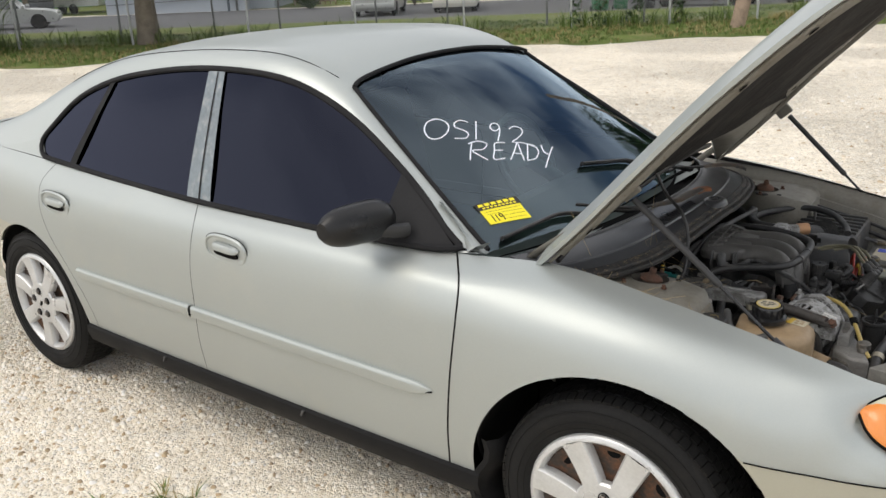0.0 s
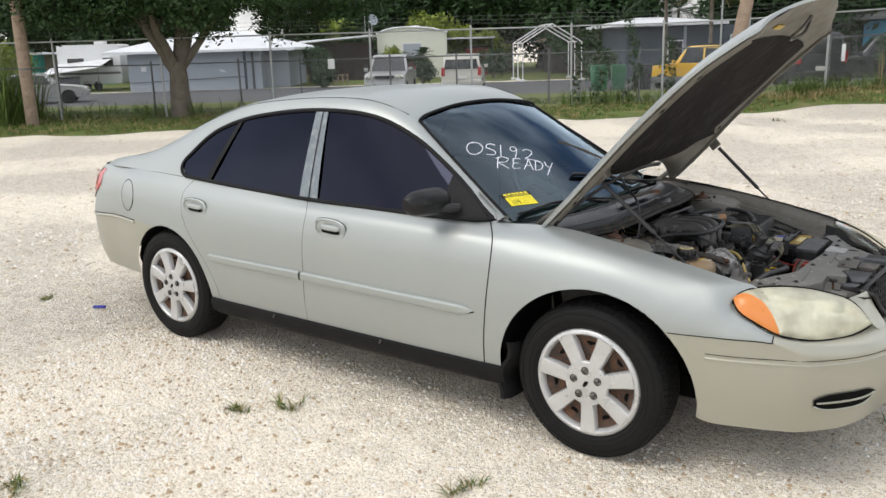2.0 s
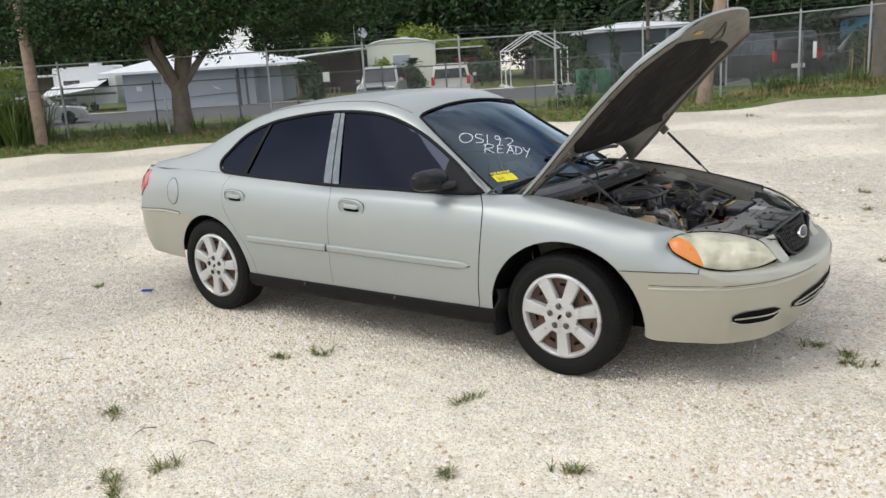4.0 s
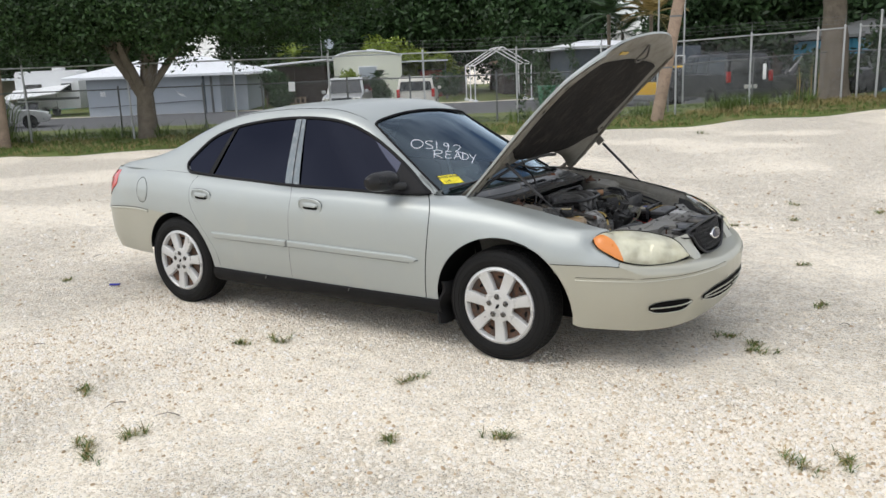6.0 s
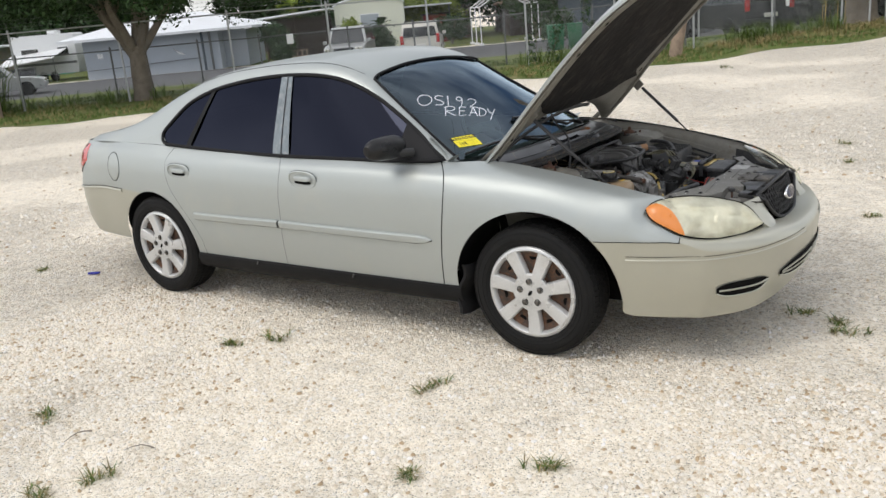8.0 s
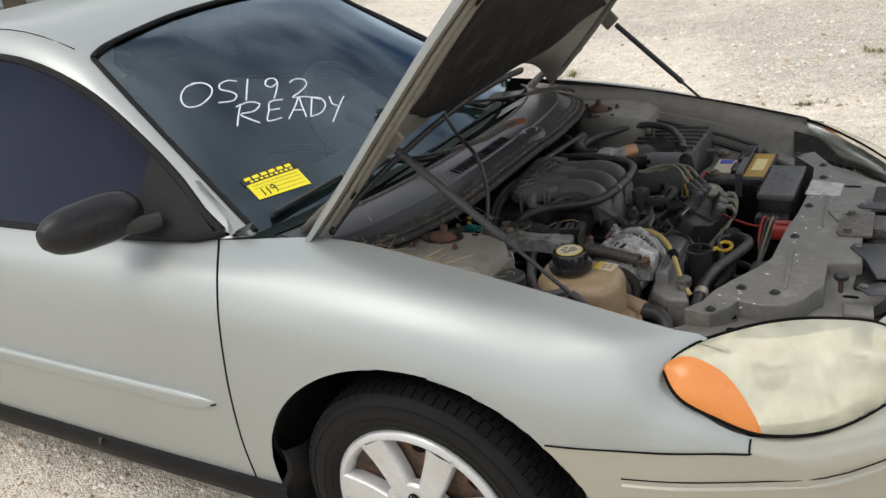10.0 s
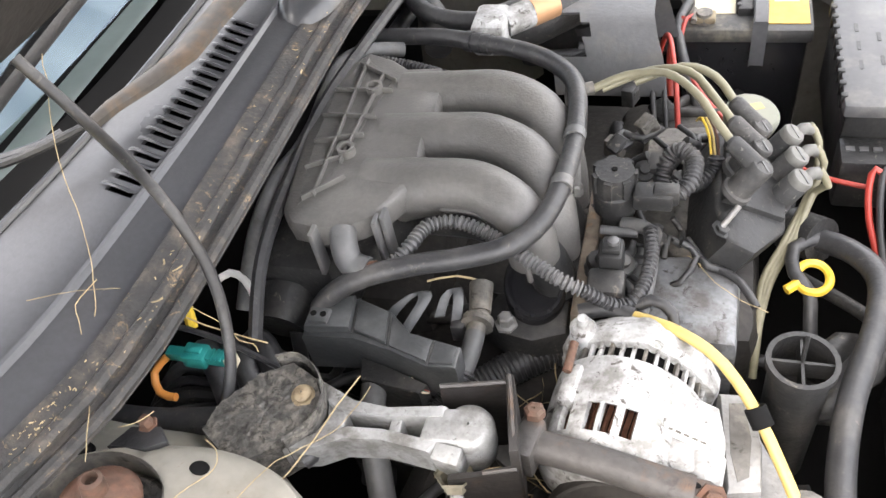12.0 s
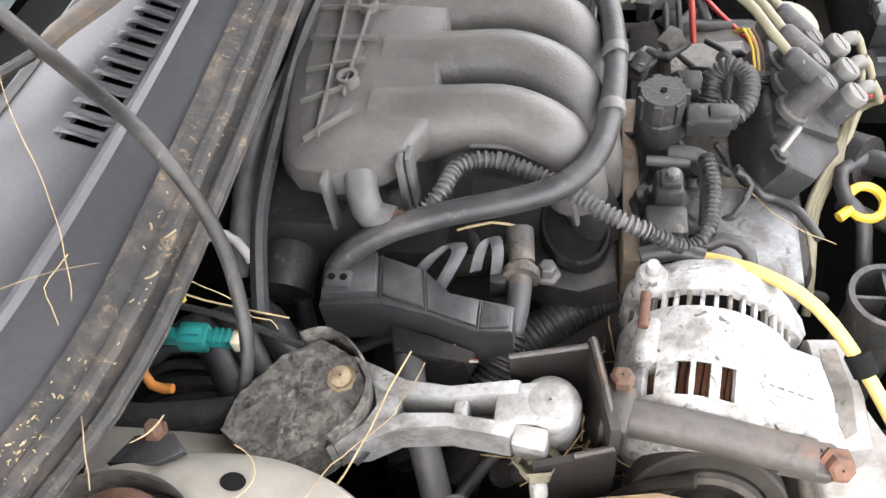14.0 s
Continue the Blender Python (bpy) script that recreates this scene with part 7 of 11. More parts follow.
hose("ribbed_conduit", [V(1.562, -.312, .765), V(1.552, -.34, .752), V(1.535, -.362, .735), V(1.51, -.375, .70)], .0135, M_HOSE, "thick ribbed black conduit", ribs=.003, n=12)
hose("coolant_hose", [V(1.56, -.285, .69), V(1.600, -.256, .70), V(1.645, -.226, .70), V(1.675, -.205, .69)], .018, M_HOSE, "thick black coolant hose", ribs=.0015, n=14)
hose("coolant_pipe", [V(1.474, -.318, .76), V(1.482, -.35, .765), V(1.492, -.388, .765), V(1.508, -.43, .74), V(1.522, -.47, .70)], .0125, M_GREYHOSE, n=12)
hose("cable", [V(1.564, -.222, .79), V(1.54, -.226, .80), V(1.51, -.232, .795)], .0013, M_STRAW, n=5)

# ---- engine mount and torque arm
disc = [(1.373, -.449), (1.378, -.422), (1.403, -.388), (1.430, -.372), (1.456, -.385), (1.470, -.407), (1.467, -.433), (1.444, -.455), (1.417, -.474), (1.394, -.463)]
def pebbled(poly, z0, z1, amp, rings=9):
    """A plate whose top is uneven with caked grit."""
    fine = []
    for a, c in zip(poly, poly[1:] + poly[:1]):
        k = max(2, int(math.dist(a, c) / .004))
        fine += [(a[0] + (c[0] - a[0]) * q / k, a[1] + (c[1] - a[1]) * q / k) for q in range(k)]
    cx, cy_ = (sum(p[q] for p in fine) / len(fine) for q in (0, 1))
    out = [[V(x, y, z0) for x, y in fine], [V(x, y, z1 - .002) for x, y in fine]]
    for r in range(rings + 1):
        f = (1 - r / rings) * .985 + .004
        row = []
        for x, y in fine:
            px, py = cx + (x - cx) * f, cy_ + (y - cy_) * f
            n_ = noise.noise(V(px * 170, py * 170, 0)) + .7 * noise.noise(V(px * 420, py * 420, 5))
            row.append(V(px, py, z1 + amp * n_))
        out.append(row)
    return Build().grid(out, closed=True)


mt = part("engine_mount", pebbled(disc, .790, .838, .0022), M_GRIT, car, "gritty dark metal mount plate")
lip_ = smooth([V(1.415, -.374, 0), V(1.434, -.368, 0), V(1.456, -.381, 0), V(1.4705, -.404, 0), V(1.469, -.430, 0), V(1.452, -.452, 0)], .004)
part("mount_rim", Build().shell([[p + V(0, 0, z) for p in lip_] for z in (.80, .832, .849 - .0)], [[p + V(.0028, -.0012, z) for p in lip_] for z in (.80, .832, .849)], lambda i, j: True), M_GRIT, mt)
part("mount_bolt", Build().lathe([(.0105, 0), (.0105, .002), (.0080, .003), (.0080, .007), (.006, .009), (.001, .0095)], 18, Matrix.Translation((1.451, -.404, .837)) @ pose(0, 0, 0, 6, 4, 0), cap=False), mat("sandy_bolt_head", (.20, .155, .095), .7, .2, .2, 60, 200, tint=(.12, .085, .05), tint_at=(.5, .65)), mt)
arm = Build()
for poly, z0, z1 in (([(1.454, -.384), (1.478, -.3935), (1.496, -.4015), (1.53, -.4040), (1.578, -.3955), (1.578, -.4060), (1.53, -.4130), (1.495, -.4120), (1.480, -.410), (1.468, -.402)], .806, .838),
                     ([(1.449, -.454), (1.475, -.449), (1.496, -.4370), (1.53, -.4330), (1.572, -.4375), (1.580, -.427), (1.53, -.4225), (1.498, -.4250), (1.484, -.431), (1.470, -.436)], .804, .836),
                     ([(1.532, -.405), (1.5425, -.405), (1.5425, -.431), (1.532, -.431)], .808, .833), ([(1.472, -.402), (1.486, -.4045), (1.494, -.412), (1.494, -.428), (1.485, -.436), (1.470, -.436), (1.478, -.42)], .806, .834),
                     ([(1.562, -.399), (1.592, -.394), (1.594, -.427), (1.560, -.430)], .806, .837)):
    arm.prism(poly, z0, z1, None, .0045)
arm.lathe([(.0195, -.03), (.0215, -.012), (.0215, .006), (.0195, .011), (.014, .0135), (.001, .014)], 28, Matrix.Translation((1.598, -.409, .824)), cap=False)
ta = part("torque_arm", arm, M_ARM, car, "cast aluminium torque arm", angle=50)
part("arm_bush", Build().tube([(1.472, -.392, .818), (1.4765, -.405, .818), (1.478, -.42, .818), (1.474, -.437, .818), (1.462, -.452, .816)], .0085, 10, .006), M_BLACK, ta)
# bracket round the arm's eye: three welded plates with rusted edges
def standing(a, c, th):
    """Plan outline of an upright plate from a to c."""
    a, c = V(*a, 0), V(*c, 0)
    n_ = (c - a).normalized().cross(V(0, 0, 1)) * th
    return [(a + n_)[:2], (c + n_)[:2], (c - n_)[:2], (a - n_)[:2]]


bk = part("arm_bracket", Build().prism(standing((1.568, -.381), (1.624, -.369), .0025), .745, .842, None, .0015), M_BRACKET, car, "black bracket with rusted edges")
part("side_plate", Build().prism(standing((1.625, -.366), (1.641, -.434), .0035), .745, .850, None, .0015), M_BRACKET, bk)
part("front_plate", Build().prism(standing((1.642, -.434), (1.588, -.450), .0025), .735, .822, None, .0015), M_BRACKET, bk)
for pts in ([V(1.568, -.381, .843), V(1.598, -.3745, .843), V(1.624, -.369, .844)], [V(1.625, -.367, .851), V(1.633, -.40, .851), V(1.641, -.433, .846)], [V(1.641, -.434, .823), V(1.615, -.442, .823)]):
    part("rusted_edge", Build().tube(pts, .0022, 6, .006), M_BAR, bk)
part("eye_clip", Build().box(-.012, .012, -.008, .008, -.022, .014, .003, Matrix.Translation((1.586, -.434, .822)) @ pose(0, 0, 0, 10, 0, -8)), M_ARM, bk)
ax = V(.06, -.35, -.93).normalized().to_track_quat("Z", "Y").to_matrix().to_4x4()
part("eye_nut", Build().lathe([(.017, 0), (.017, .003), (.0125, .004), (.0125, .014), (.010, .016), (.001, .016)], 6, Matrix.Translation((1.590, -.440, .812)) @ ax, cap=False), mat("dull_zinc_nut", (.20, .185, .14), .55, .5, .25, 40, 160), bk, angle=20)
thr = Build()
for q in range(9):
    thr.lathe([(.0052, 0), (.0066, .0012), (.0052, .0024)], 12, Matrix.Translation((1.590, -.440, .812)) @ ax @ Matrix.Translation((0, 0, .016 + .0024 * q)), cap=q == 8)
part("bolt_thread", thr, M_ARM, bk)
bar = part("belt_bracket", Build().tube([V(1.640, -.402, .806), V(1.668, -.405, .806), V(1.706, -.409, .803), V(1.745, -.415, .799), V(1.775, -.419, .796)], .0135, 16, .008, flat=1.15), M_BAR, car, "dark rusty bent bracket bar", angle=60)
part("bar_end", Build().prism([(1.752, -.405), (1.788, -.408), (1.799, -.417), (1.796, -.429), (1.782, -.434), (1.752, -.430)], .790, .8005, None, .004), M_BAR, bar)
part("bar_slot", Build().prism(ell(.009, .003, 16), .8002, .8014, Matrix.Translation((1.772, -.414, 0)) @ Matrix.Rotation(-.15, 4, "Z")), M_GAP, bar)
part("bar_root", Build().box(-.012, .008, -.020, .018, -.020, .018, .004, Matrix.Translation((1.646, -.403, .806)) @ pose(0, 0, 0, 0, 0, -12)), M_BAR, bar)
part("bar_bolt", Build().lathe([(.013, 0), (.013, .003), (.009, .004), (.009, .012), (.007, .0135), (.001, .0135)], 6, Matrix.Translation((1.789, -.422, .796)) @ pose(0, 0, 0, 42, 8, 0), cap=False), M_RUST, bar, angle=20)
part("root_bolt", Build().lathe([(.009, 0), (.009, .007), (.006, .009), (.001, .009)], 6, Matrix.Translation((1.647, -.384, .822)) @ pose(0, 0, 0, -10, 0, 0), cap=False), M_RUST, bar, angle=20)
pm = Matrix.Translation((1.714, -.432, .716)) @ pose(0, 0, 0, 62, 0, 0)
ip = part("idler_pulley", Build().lathe([(.040, -.016), (.047, -.014), (.047, .012), (.042, .014), (.036, .006), (.024, .004), (.021, .010), (.015, .012), (.013, .018), (.001, .019)], 36, pm, cap=False), M_DEEP, car, "oily black idler pulley")
part("pulley_rim", Build().lathe([(.043, .0125), (.044, .0145), (.038, .0145), (.037, .009)], 36, pm, cap=False), M_DARKMETAL, ip)
part("pulley_hub", Build().lathe([(.016, .010), (.015, .016), (.011, .019), (.001, .020)], 24, pm, cap=False), M_DARKMETAL, ip)
part("hub_bolt", Build().lathe([(.008, .018), (.008, .023), (.006, .025), (.001, .025)], 6, pm, cap=False), M_RUST, ip, angle=20)
part("serpentine_belt", Build().lathe([(.049, -.012), (.060, -.014), (.062, -.010), (.062, .008), (.060, .010), (.049, .010)], 44, pm, cap=False), M_DEEP, ip, "black ribbed belt")
b = Build()
b.lathe([(.05, -.016), (.055, -.014), (.055, .014), (.045, .016), (.02, .01), (.001, .01)], 32, Matrix.Translation((1.60, -.45, .62)) @ pose(0, 0, 0, 75, 0, 0), cap=False)
part("crank_pulley", b, M_DARKMETAL, car)
hose("drive_belt", [V(1.60, -.445, .675), V(1.63, -.440, .72), V(1.662, -.436, .762), V(1.70, -.434, .778)], .013, M_DEEP, flat=.3)

# ---- alternator: drum lying across the bay, its vents open on the copper windings
am = Matrix.Translation((1.714, -.338, .741)) @ pose(0, 0, 0, 0, 0, -8) @ pose(0, 0, 0, 90, 0, 0)
NA = 120
def drum(r, z, a):
    k = 1 + .012 * noise.noise(V(math.cos(a) * 4, math.sin(a) * 4, z * 60))
    return am @ V(r * k * math.cos(a), r * k * math.sin(a), z)


case = [(.0665, -.031), (.0690, -.027), (.0690, -.006), (.0690, .010), (.0690, .020), (.0690, .034), (.0680, .047), (.0650, .055), (.0590, .063), (.050, .069), (.036, .073), (.012, .074)]
VENTS = (150, 127, 107, 94, 80)
SMALL = (33, 22, 11, -2, 172, 195, 215, 235, 255, 275, 295, 315)
def vent_at(i, j):
    a = 360 * (j + .5) / NA
    near = lambda c, w: abs((a - c + 180) % 360 - 180) < w
    return (i in (4, 5) and any(near(c, 4.6) for c in VENTS)) or (i in (5, 6, 7) and any(near(c, 3.2) for c in SMALL))


outer = [[drum(r, z, 2 * math.pi * q / NA) for q in range(NA)] for r, z in case]
inner = [[drum(max(.008, r - .0065), z - .003, 2 * math.pi * q / NA) for q in range(NA)] for r, z in case]
alt = part("alternator", Build().shell(outer, inner, lambda i, j: not vent_at(i, j), True), M_ALUWHITE, car, "whitish oxidised aluminium alternator", angle=35)
for q in range(60):
    a = 2 * math.pi * q / 60
    part("copper_winding", Build().tube([am @ V(.054 * math.cos(a + .02 * (z * 300 % 3)), .054 * math.sin(a), z) for z in (.012, .024, .036, .050)], .0024, 5, .012), M_COPPER, alt)
part("stator_ring", Build().lathe([(.046, -.060), (.0585, -.056), (.0585, -.02), (.050, .055), (.03, .06)], 40, am, cap=False), M_GAP, alt)
for k in range(40):
    a = 2 * math.pi * k / 40
    part("stator_fin", Build().box(-.003, .0020, -.0017, .0017, -.047, -.029, .0006, am @ Matrix.Rotation(a, 4, "Z") @ Matrix.Translation((.0640, 0, 0))), M_ALUWHITE if k % 3 else M_DARKMETAL, alt)
rear = [(.060, -.045), (.0685, -.0455), (.0715, -.052), (.0700, -.066), (.062, -.079), (.045, -.083), (.01, -.084)]
def ragged(r, z, a):
    lobes = .0045 * max(0, math.sin(5 * a + .6)) ** 3 + .0022 * noise.noise(V(math.cos(a) * 9, math.sin(a) * 9, z * 90))
    return drum(r + lobes, z, a)


part("rear_cover", Build().grid([[ragged(r, z, 2 * math.pi * q / 80) for q in range(80)] for r, z in rear], closed=True), M_ALUWHITE, alt)
part("rear_boss", Build().lathe([(.0125, -.02), (.0125, .006), (.010, .010), (.006, .011), (.005, .020), (.001, .021)], 16, Matrix.Translation((1.672, -.276, .797))), M_ALUWHITE, alt)
part("case_lug", Build().box(-.0085, .0085, -.012, .030, -.016, .0075, .005, Matrix.Translation((1.668, -.342, .792)) @ pose(0, 0, 0, 0, -28, -8)), M_ALUWHITE, alt)
part("mount_ear", Build().prism([(1.742, -.320), (1.772, -.326), (1.794, -.334), (1.800, -.366), (1.798, -.394), (1.760, -.402), (1.742, -.372)], .740, .7925, Matrix.Translation((1.74, -.36, .79)) @ pose(0, 0, 0, 0, 4, 0) @ Matrix.Translation((-1.74, .36, -.79)), .006), M_ALUWHITE, alt)
part("ear_boss", Build().cyl(V(1.786, -.378, .782), V(1.783, -.404, .776), .0145, 22), M_ALUWHITE, alt)
part("maker_plate", Build().box(-.027, .027, -.010, .010, 0, .0012, .0004, Matrix.Translation((1.762, -.362, .7925)) @ pose(0, 0, 0, 0, 9, -14)), mat("worn_white_plate", (.52, .51, .48), .55, .1, .12, 60, 200), alt)
for k in range(7):
    part("plate_mark", Build().box(-.0025, .0025, -.0012, .0012, .0013, .0017, 0, Matrix.Translation((1.762, -.362, .7925)) @ pose(0, 0, 0, 0, 9, -14) @ Matrix.Translation((-.021 + .007 * k, -.004, 0))), M_DARKMETAL, alt)
part("through_bolt", Build().cyl(V(1.667, -.296, .806), V(1.664, -.325, .802), .0042, 10), M_RUST, alt)
# grey cast bracket beside it
cb = part("cast_bracket", Build().prism([(1.792, -.298), (1.818, -.292), (1.838, -.33), (1.868, -.395), (1.890, -.450), (1.850, -.456), (1.802, -.428), (1.792, -.38)], .660, .728, None, .010), M_ALU, car, "grey cast aluminium accessory bracket", angle=50)
part("bracket_post", Build().prism([(1.794, -.300), (1.822, -.298), (1.831, -.35), (1.830, -.392), (1.803, -.398)], .70, .760, None, .006), M_ALU, cb)
part("post_slot", Build().prism([(1.803, -.311), (1.816, -.309), (1.822, -.345), (1.820, -.380), (1.811, -.386), (1.805, -.36)], .7585, .7606, None, .0008), M_DARKMETAL, cb)
plate("front_cover", [(1.800, -.30), (1.835, -.36), (1.865, -.42), (1.84, -.46), (1.79, -.42), (1.785, -.35)], .60, .71, M_DARKMETAL, car, "oily cast front cover", .01)
hose("yellow_conduit", [V(1.716, -.252, .795), V(1.748, -.266, .802), V(1.782, -.285, .80), V(1.806, -.306, .79), V(1.828, -.336, .775), V(1.846, -.368, .76), V(1.865, -.400, .74), V(1.885, -.415, .72)], .0054, M_YELLOWTUBE, "yellow plastic conduit", n=10)
b = Build().cyl(V(1.822, -.326, .782), V(1.830, -.338, .772), .0095, 12)
part("conduit_clip", b, M_GAP, car)
hose("alternator_lead", [V(1.715, -.252, .795), V(1.690, -.245, .795), V(1.665, -.25, .79)], .0085, M_HOSE)
hose("alternator_lead", [V(1.70, -.245, .785), V(1.73, -.235, .80), V(1.75, -.245, .795), V(1.752, -.262, .78)], .006, M_HOSE)

# ---- expansion tank
tank_lo = [(1.572, -.560), (1.572, -.50), (1.61, -.472), (1.755, -.458), (1.795, -.500), (1.808, -.555), (1.79, -.60), (1.745, -.625), (1.65, -.632), (1.60, -.61)]
tank_up = [(1.572, -.486), (1.60, -.462), (1.67, -.45), (1.742, -.458), (1.765, -.487), (1.770, -.555), (1.735, -.60), (1.64, -.60), (1.585, -.565)]
tank = part("expansion_tank", Build().prism(tank_lo, .62, .715, None, .02).prism(tank_up, .69, .808, None, .022), M_AMBER, car, "yellow-brown coolant expansion tank", angle=50)
b = Build().tube([V(x, y, .700) for x, y in tank_lo + tank_lo[:1]], .006, 8, .02)
part("tank_seam", b, M_AMBER, tank)
b = Build().lathe([(.036, .80), (.036, .825)], 24, Matrix.Translation((1.652, -.520, 0)))
part("filler_neck", b, M_AMBER, tank)
cap = Build().lathe([(.047, .815), (.048, .826), (.036, .829), (.036, .850), (.033, .856), (.001, .857)], 36, Matrix.Translation((1.652, -.520, 0)), cap=False)
cp = part("tank_cap", cap, M_GLOSSBLK, tank, "black pressure cap with yellow warning label")
for k in range(12):
    a = 2 * math.pi * k / 12
    part("grip_rib", Build().box(-.003, .003, -.003, .003, .828, .852, 0, Matrix.Translation((1.652 + .036 * math.cos(a), -.520 + .036 * math.sin(a), 0)) @ Matrix.Rotation(a, 4, "Z")), M_GLOSSBLK, cp)
part("cap_label", Build().lathe([(.0295, .8572), (.0295, .8582), (.001, .8582)], 32, Matrix.Translation((1.652, -.520, 0)), cap=False), mat("worn_yellow_label", (.42, .33, .09), .6, 0, .2, 40, 160), cp)
part("label_face", Build().lathe([(.0255, .8584), (.0255, .8588), (.001, .8588)], 32, Matrix.Translation((1.652, -.520, 0)), cap=False), M_OLDPAPER, cp)
for dx, dy, w, h in ((-.012, .008, .007, .004), (.004, .009, .008, .004), (-.012, -.004, .007, .004), (.006, -.003, .009, .005), (-.002, -.013, .008, .004), (.014, .004, .004, .004)):
    part("label_mark", Build().box(-w * .8, w * .8, -h * .7, h * .7, 0, .0004, 0, Matrix.Translation((1.652 + dx, -.520 + dy, .8590)) @ pose(0, 0, 0, 0, 0, 20)), M_GREYHOSE, cp)
part("tank_label", Build().box(-.022, .022, -.018, .018, 0, .0008, 0, Matrix.Translation((1.722, -.487, .8086)) @ pose(0, 0, 0, 0, 0, -10)), M_OLDPAPER, tank)
part("label_stripe", Build().box(-.006, .006, -.018, .018, 0, .0008, 0, Matrix.Translation((1.704, -.484, .8092)) @ pose(0, 0, 0, 0, 0, -10)), M_YELLOW, tank)
for dx, dy in ((-.004, .007), (.009, .007), (-.004, -.007), (.009, -.006)):
    part("label_mark", Build().box(-.0045, .0045, -.004, .004, 0, .0004, 0, Matrix.Translation((1.722 + dx, -.487 + dy, .8096)) @ pose(0, 0, 0, 0, 0, -10)), M_AMBER, tank)
b = Build().cyl(V(1.745, -.47, .715), V(1.800, -.482, .705), .022, 16)
part("tank_outlet", b, M_AMBER, tank)
hose("tank_hose", [V(1.790, -.482, .705), V(1.830, -.488, .705), V(1.858, -.510, .695), V(1.87, -.545, .66)], .0165, M_HOSE, "black hose from the tank", n=14)
hose("overflow_hose", [V(1.535, -.47, .79), V(1.545, -.50, .80), V(1.565, -.545, .79), V(1.60, -.585, .775), V(1.65, -.60, .79), V(1.672, -.59, .80)], .010, M_GREYHOSE, n=10)
# washer filler
b = Build().lathe([(.026, .70), (.024, .79), (.030, .792), (.030, .797)], 24, Matrix.Translation((1.541, -.603, 0)))
wf = part("washer_filler", b, M_PAPER, car, "white washer filler neck with black cap")
b = Build().lathe([(.034, .795), (.036, .800), (.035, .822), (.030, .827), (.001, .828)], 28, Matrix.Translation((1.541, -.603, 0)), cap=False)
wc = part("washer_cap", b, M_BLACK, wf)
for k in range(5):
    a = radians(20 + 30 * k)
    part("cap_mark", Build().box(-.0045, .0045, -.0008, .0008, 0, .0005, 0, Matrix.Translation((1.541 + .011 * math.cos(a), -.603 + .011 * math.sin(a), .8282)) @ Matrix.Rotation(a + 1.57, 4, "Z")), M_YELLOWTUBE, wc)
part("barcode_label", Build().box(-.014, .014, -.0006, .0006, -.016, .016, 0, Matrix.Translation((1.489, -.494, .815)) @ pose(0, 0, 0, 6, 0, -25)), M_PAPER, car)

# teal plug beside the cowl
b = Build()
b.box(-.034, .030, -.0055, .0055, -.006, .006, .002, Matrix.Translation((1.325, -.367, .820)))
b.box(-.012, .012, -.0095, .0095, -.008, .0085, .002, Matrix.Translation((1.322, -.367, .820)))
tl = part("teal_plug", b, M_TEAL, car, "teal electrical plug")
for k in range(3):
    part("plug_rib", Build().box(-.0015, .0015, -.0065, .0065, .004, .0070, .0005, Matrix.Translation((1.340 + .005 * k, -.367, .820))), M_TEAL, tl)
part("plug_latch", Build().box(-.008, .008, -.0035, .0035, .0082, .0115, .001, Matrix.Translation((1.322, -.367, .820))), M_TEAL, tl)
part("plug_seal", Build().box(-.005, .005, -.0065, .0065, -.007, .007, .002, Matrix.Translation((1.359, -.368, .820))), mat("ivory_plastic", (.62, .57, .42), .5), tl)
hose("plug_tail", [V(1.292, -.372, .82), V(1.28, -.385, .81), V(1.29, -.40, .80), V(1.308, -.402, .80)], .004, mat("orange_wire", (.55, .22, .05), .5), parent=tl)
hose("white_tube", [V(1.285, -.262, .80), V(1.302, -.255, .808), V(1.322, -.262, .808), V(1.338, -.278, .80)], .0042, M_PAPER, "short white tube")
hose("air_pipe", [V(1.24, -.425, .79), V(1.30, -.422, .79), V(1.36, -.412, .79)], .012, M_HOSE)
hose("thin_rod", [V(1.28, -.345, .835), V(1.313, -.349, .835), V(1.357, -.357, .832), V(1.415, -.373, .825)], .003, M_HOSE, n=6)
for k, (x, y) in enumerate(((1.295, -.32), (1.32, -.31), (1.345, -.30))):
    hose("firewall_hose", [V(x - .04, y, .72), V(x, y - .01, .77), V(x + .03, y - .04, .76), V(x + .05, y - .08, .70)], .014, M_HOSE)
part("yellow_grommet", Build().cyl(V(1.288, -.315, .83), V(1.290, -.325, .805), .006, 8), M_YELLOW, car)

# ---- far side: coolant outlet, air duct, battery, fuse box
b = Build()
b.box(1.485, 1.528, .112, .168, .82, .865, .008)
b.cyl(V(1.52, .15, .845), V(1.56, .185, .845), .018, 16)
ts = part("coolant_outlet", b, M_ALUWHITE, car, "silver and copper coolant outlet")
part("copper_ring", Build().cyl(V(1.548, .176, .845), V(1.575, .20, .845), .0195, 16), mat("copper_brown", (.42, .24, .13), .5, .5), ts)
for k in range(7):
    part("bellows_rib", Build().lathe([(.036, -.005), (.044, 0), (.036, .005)], 20, Matrix.Translation((1.585 + .004 * k, .275 + .010 * k, .80)) @ pose(0, 0, 0, 90, 0, -20)), M_ENGBLK, car)
hose("intake_tube", [V(1.50, .20, .80), V(1.56, .23, .81), V(1.60, .30, .80), V(1.60, .40, .78)], .034, M_ENGBLK, n=16)
rows = []
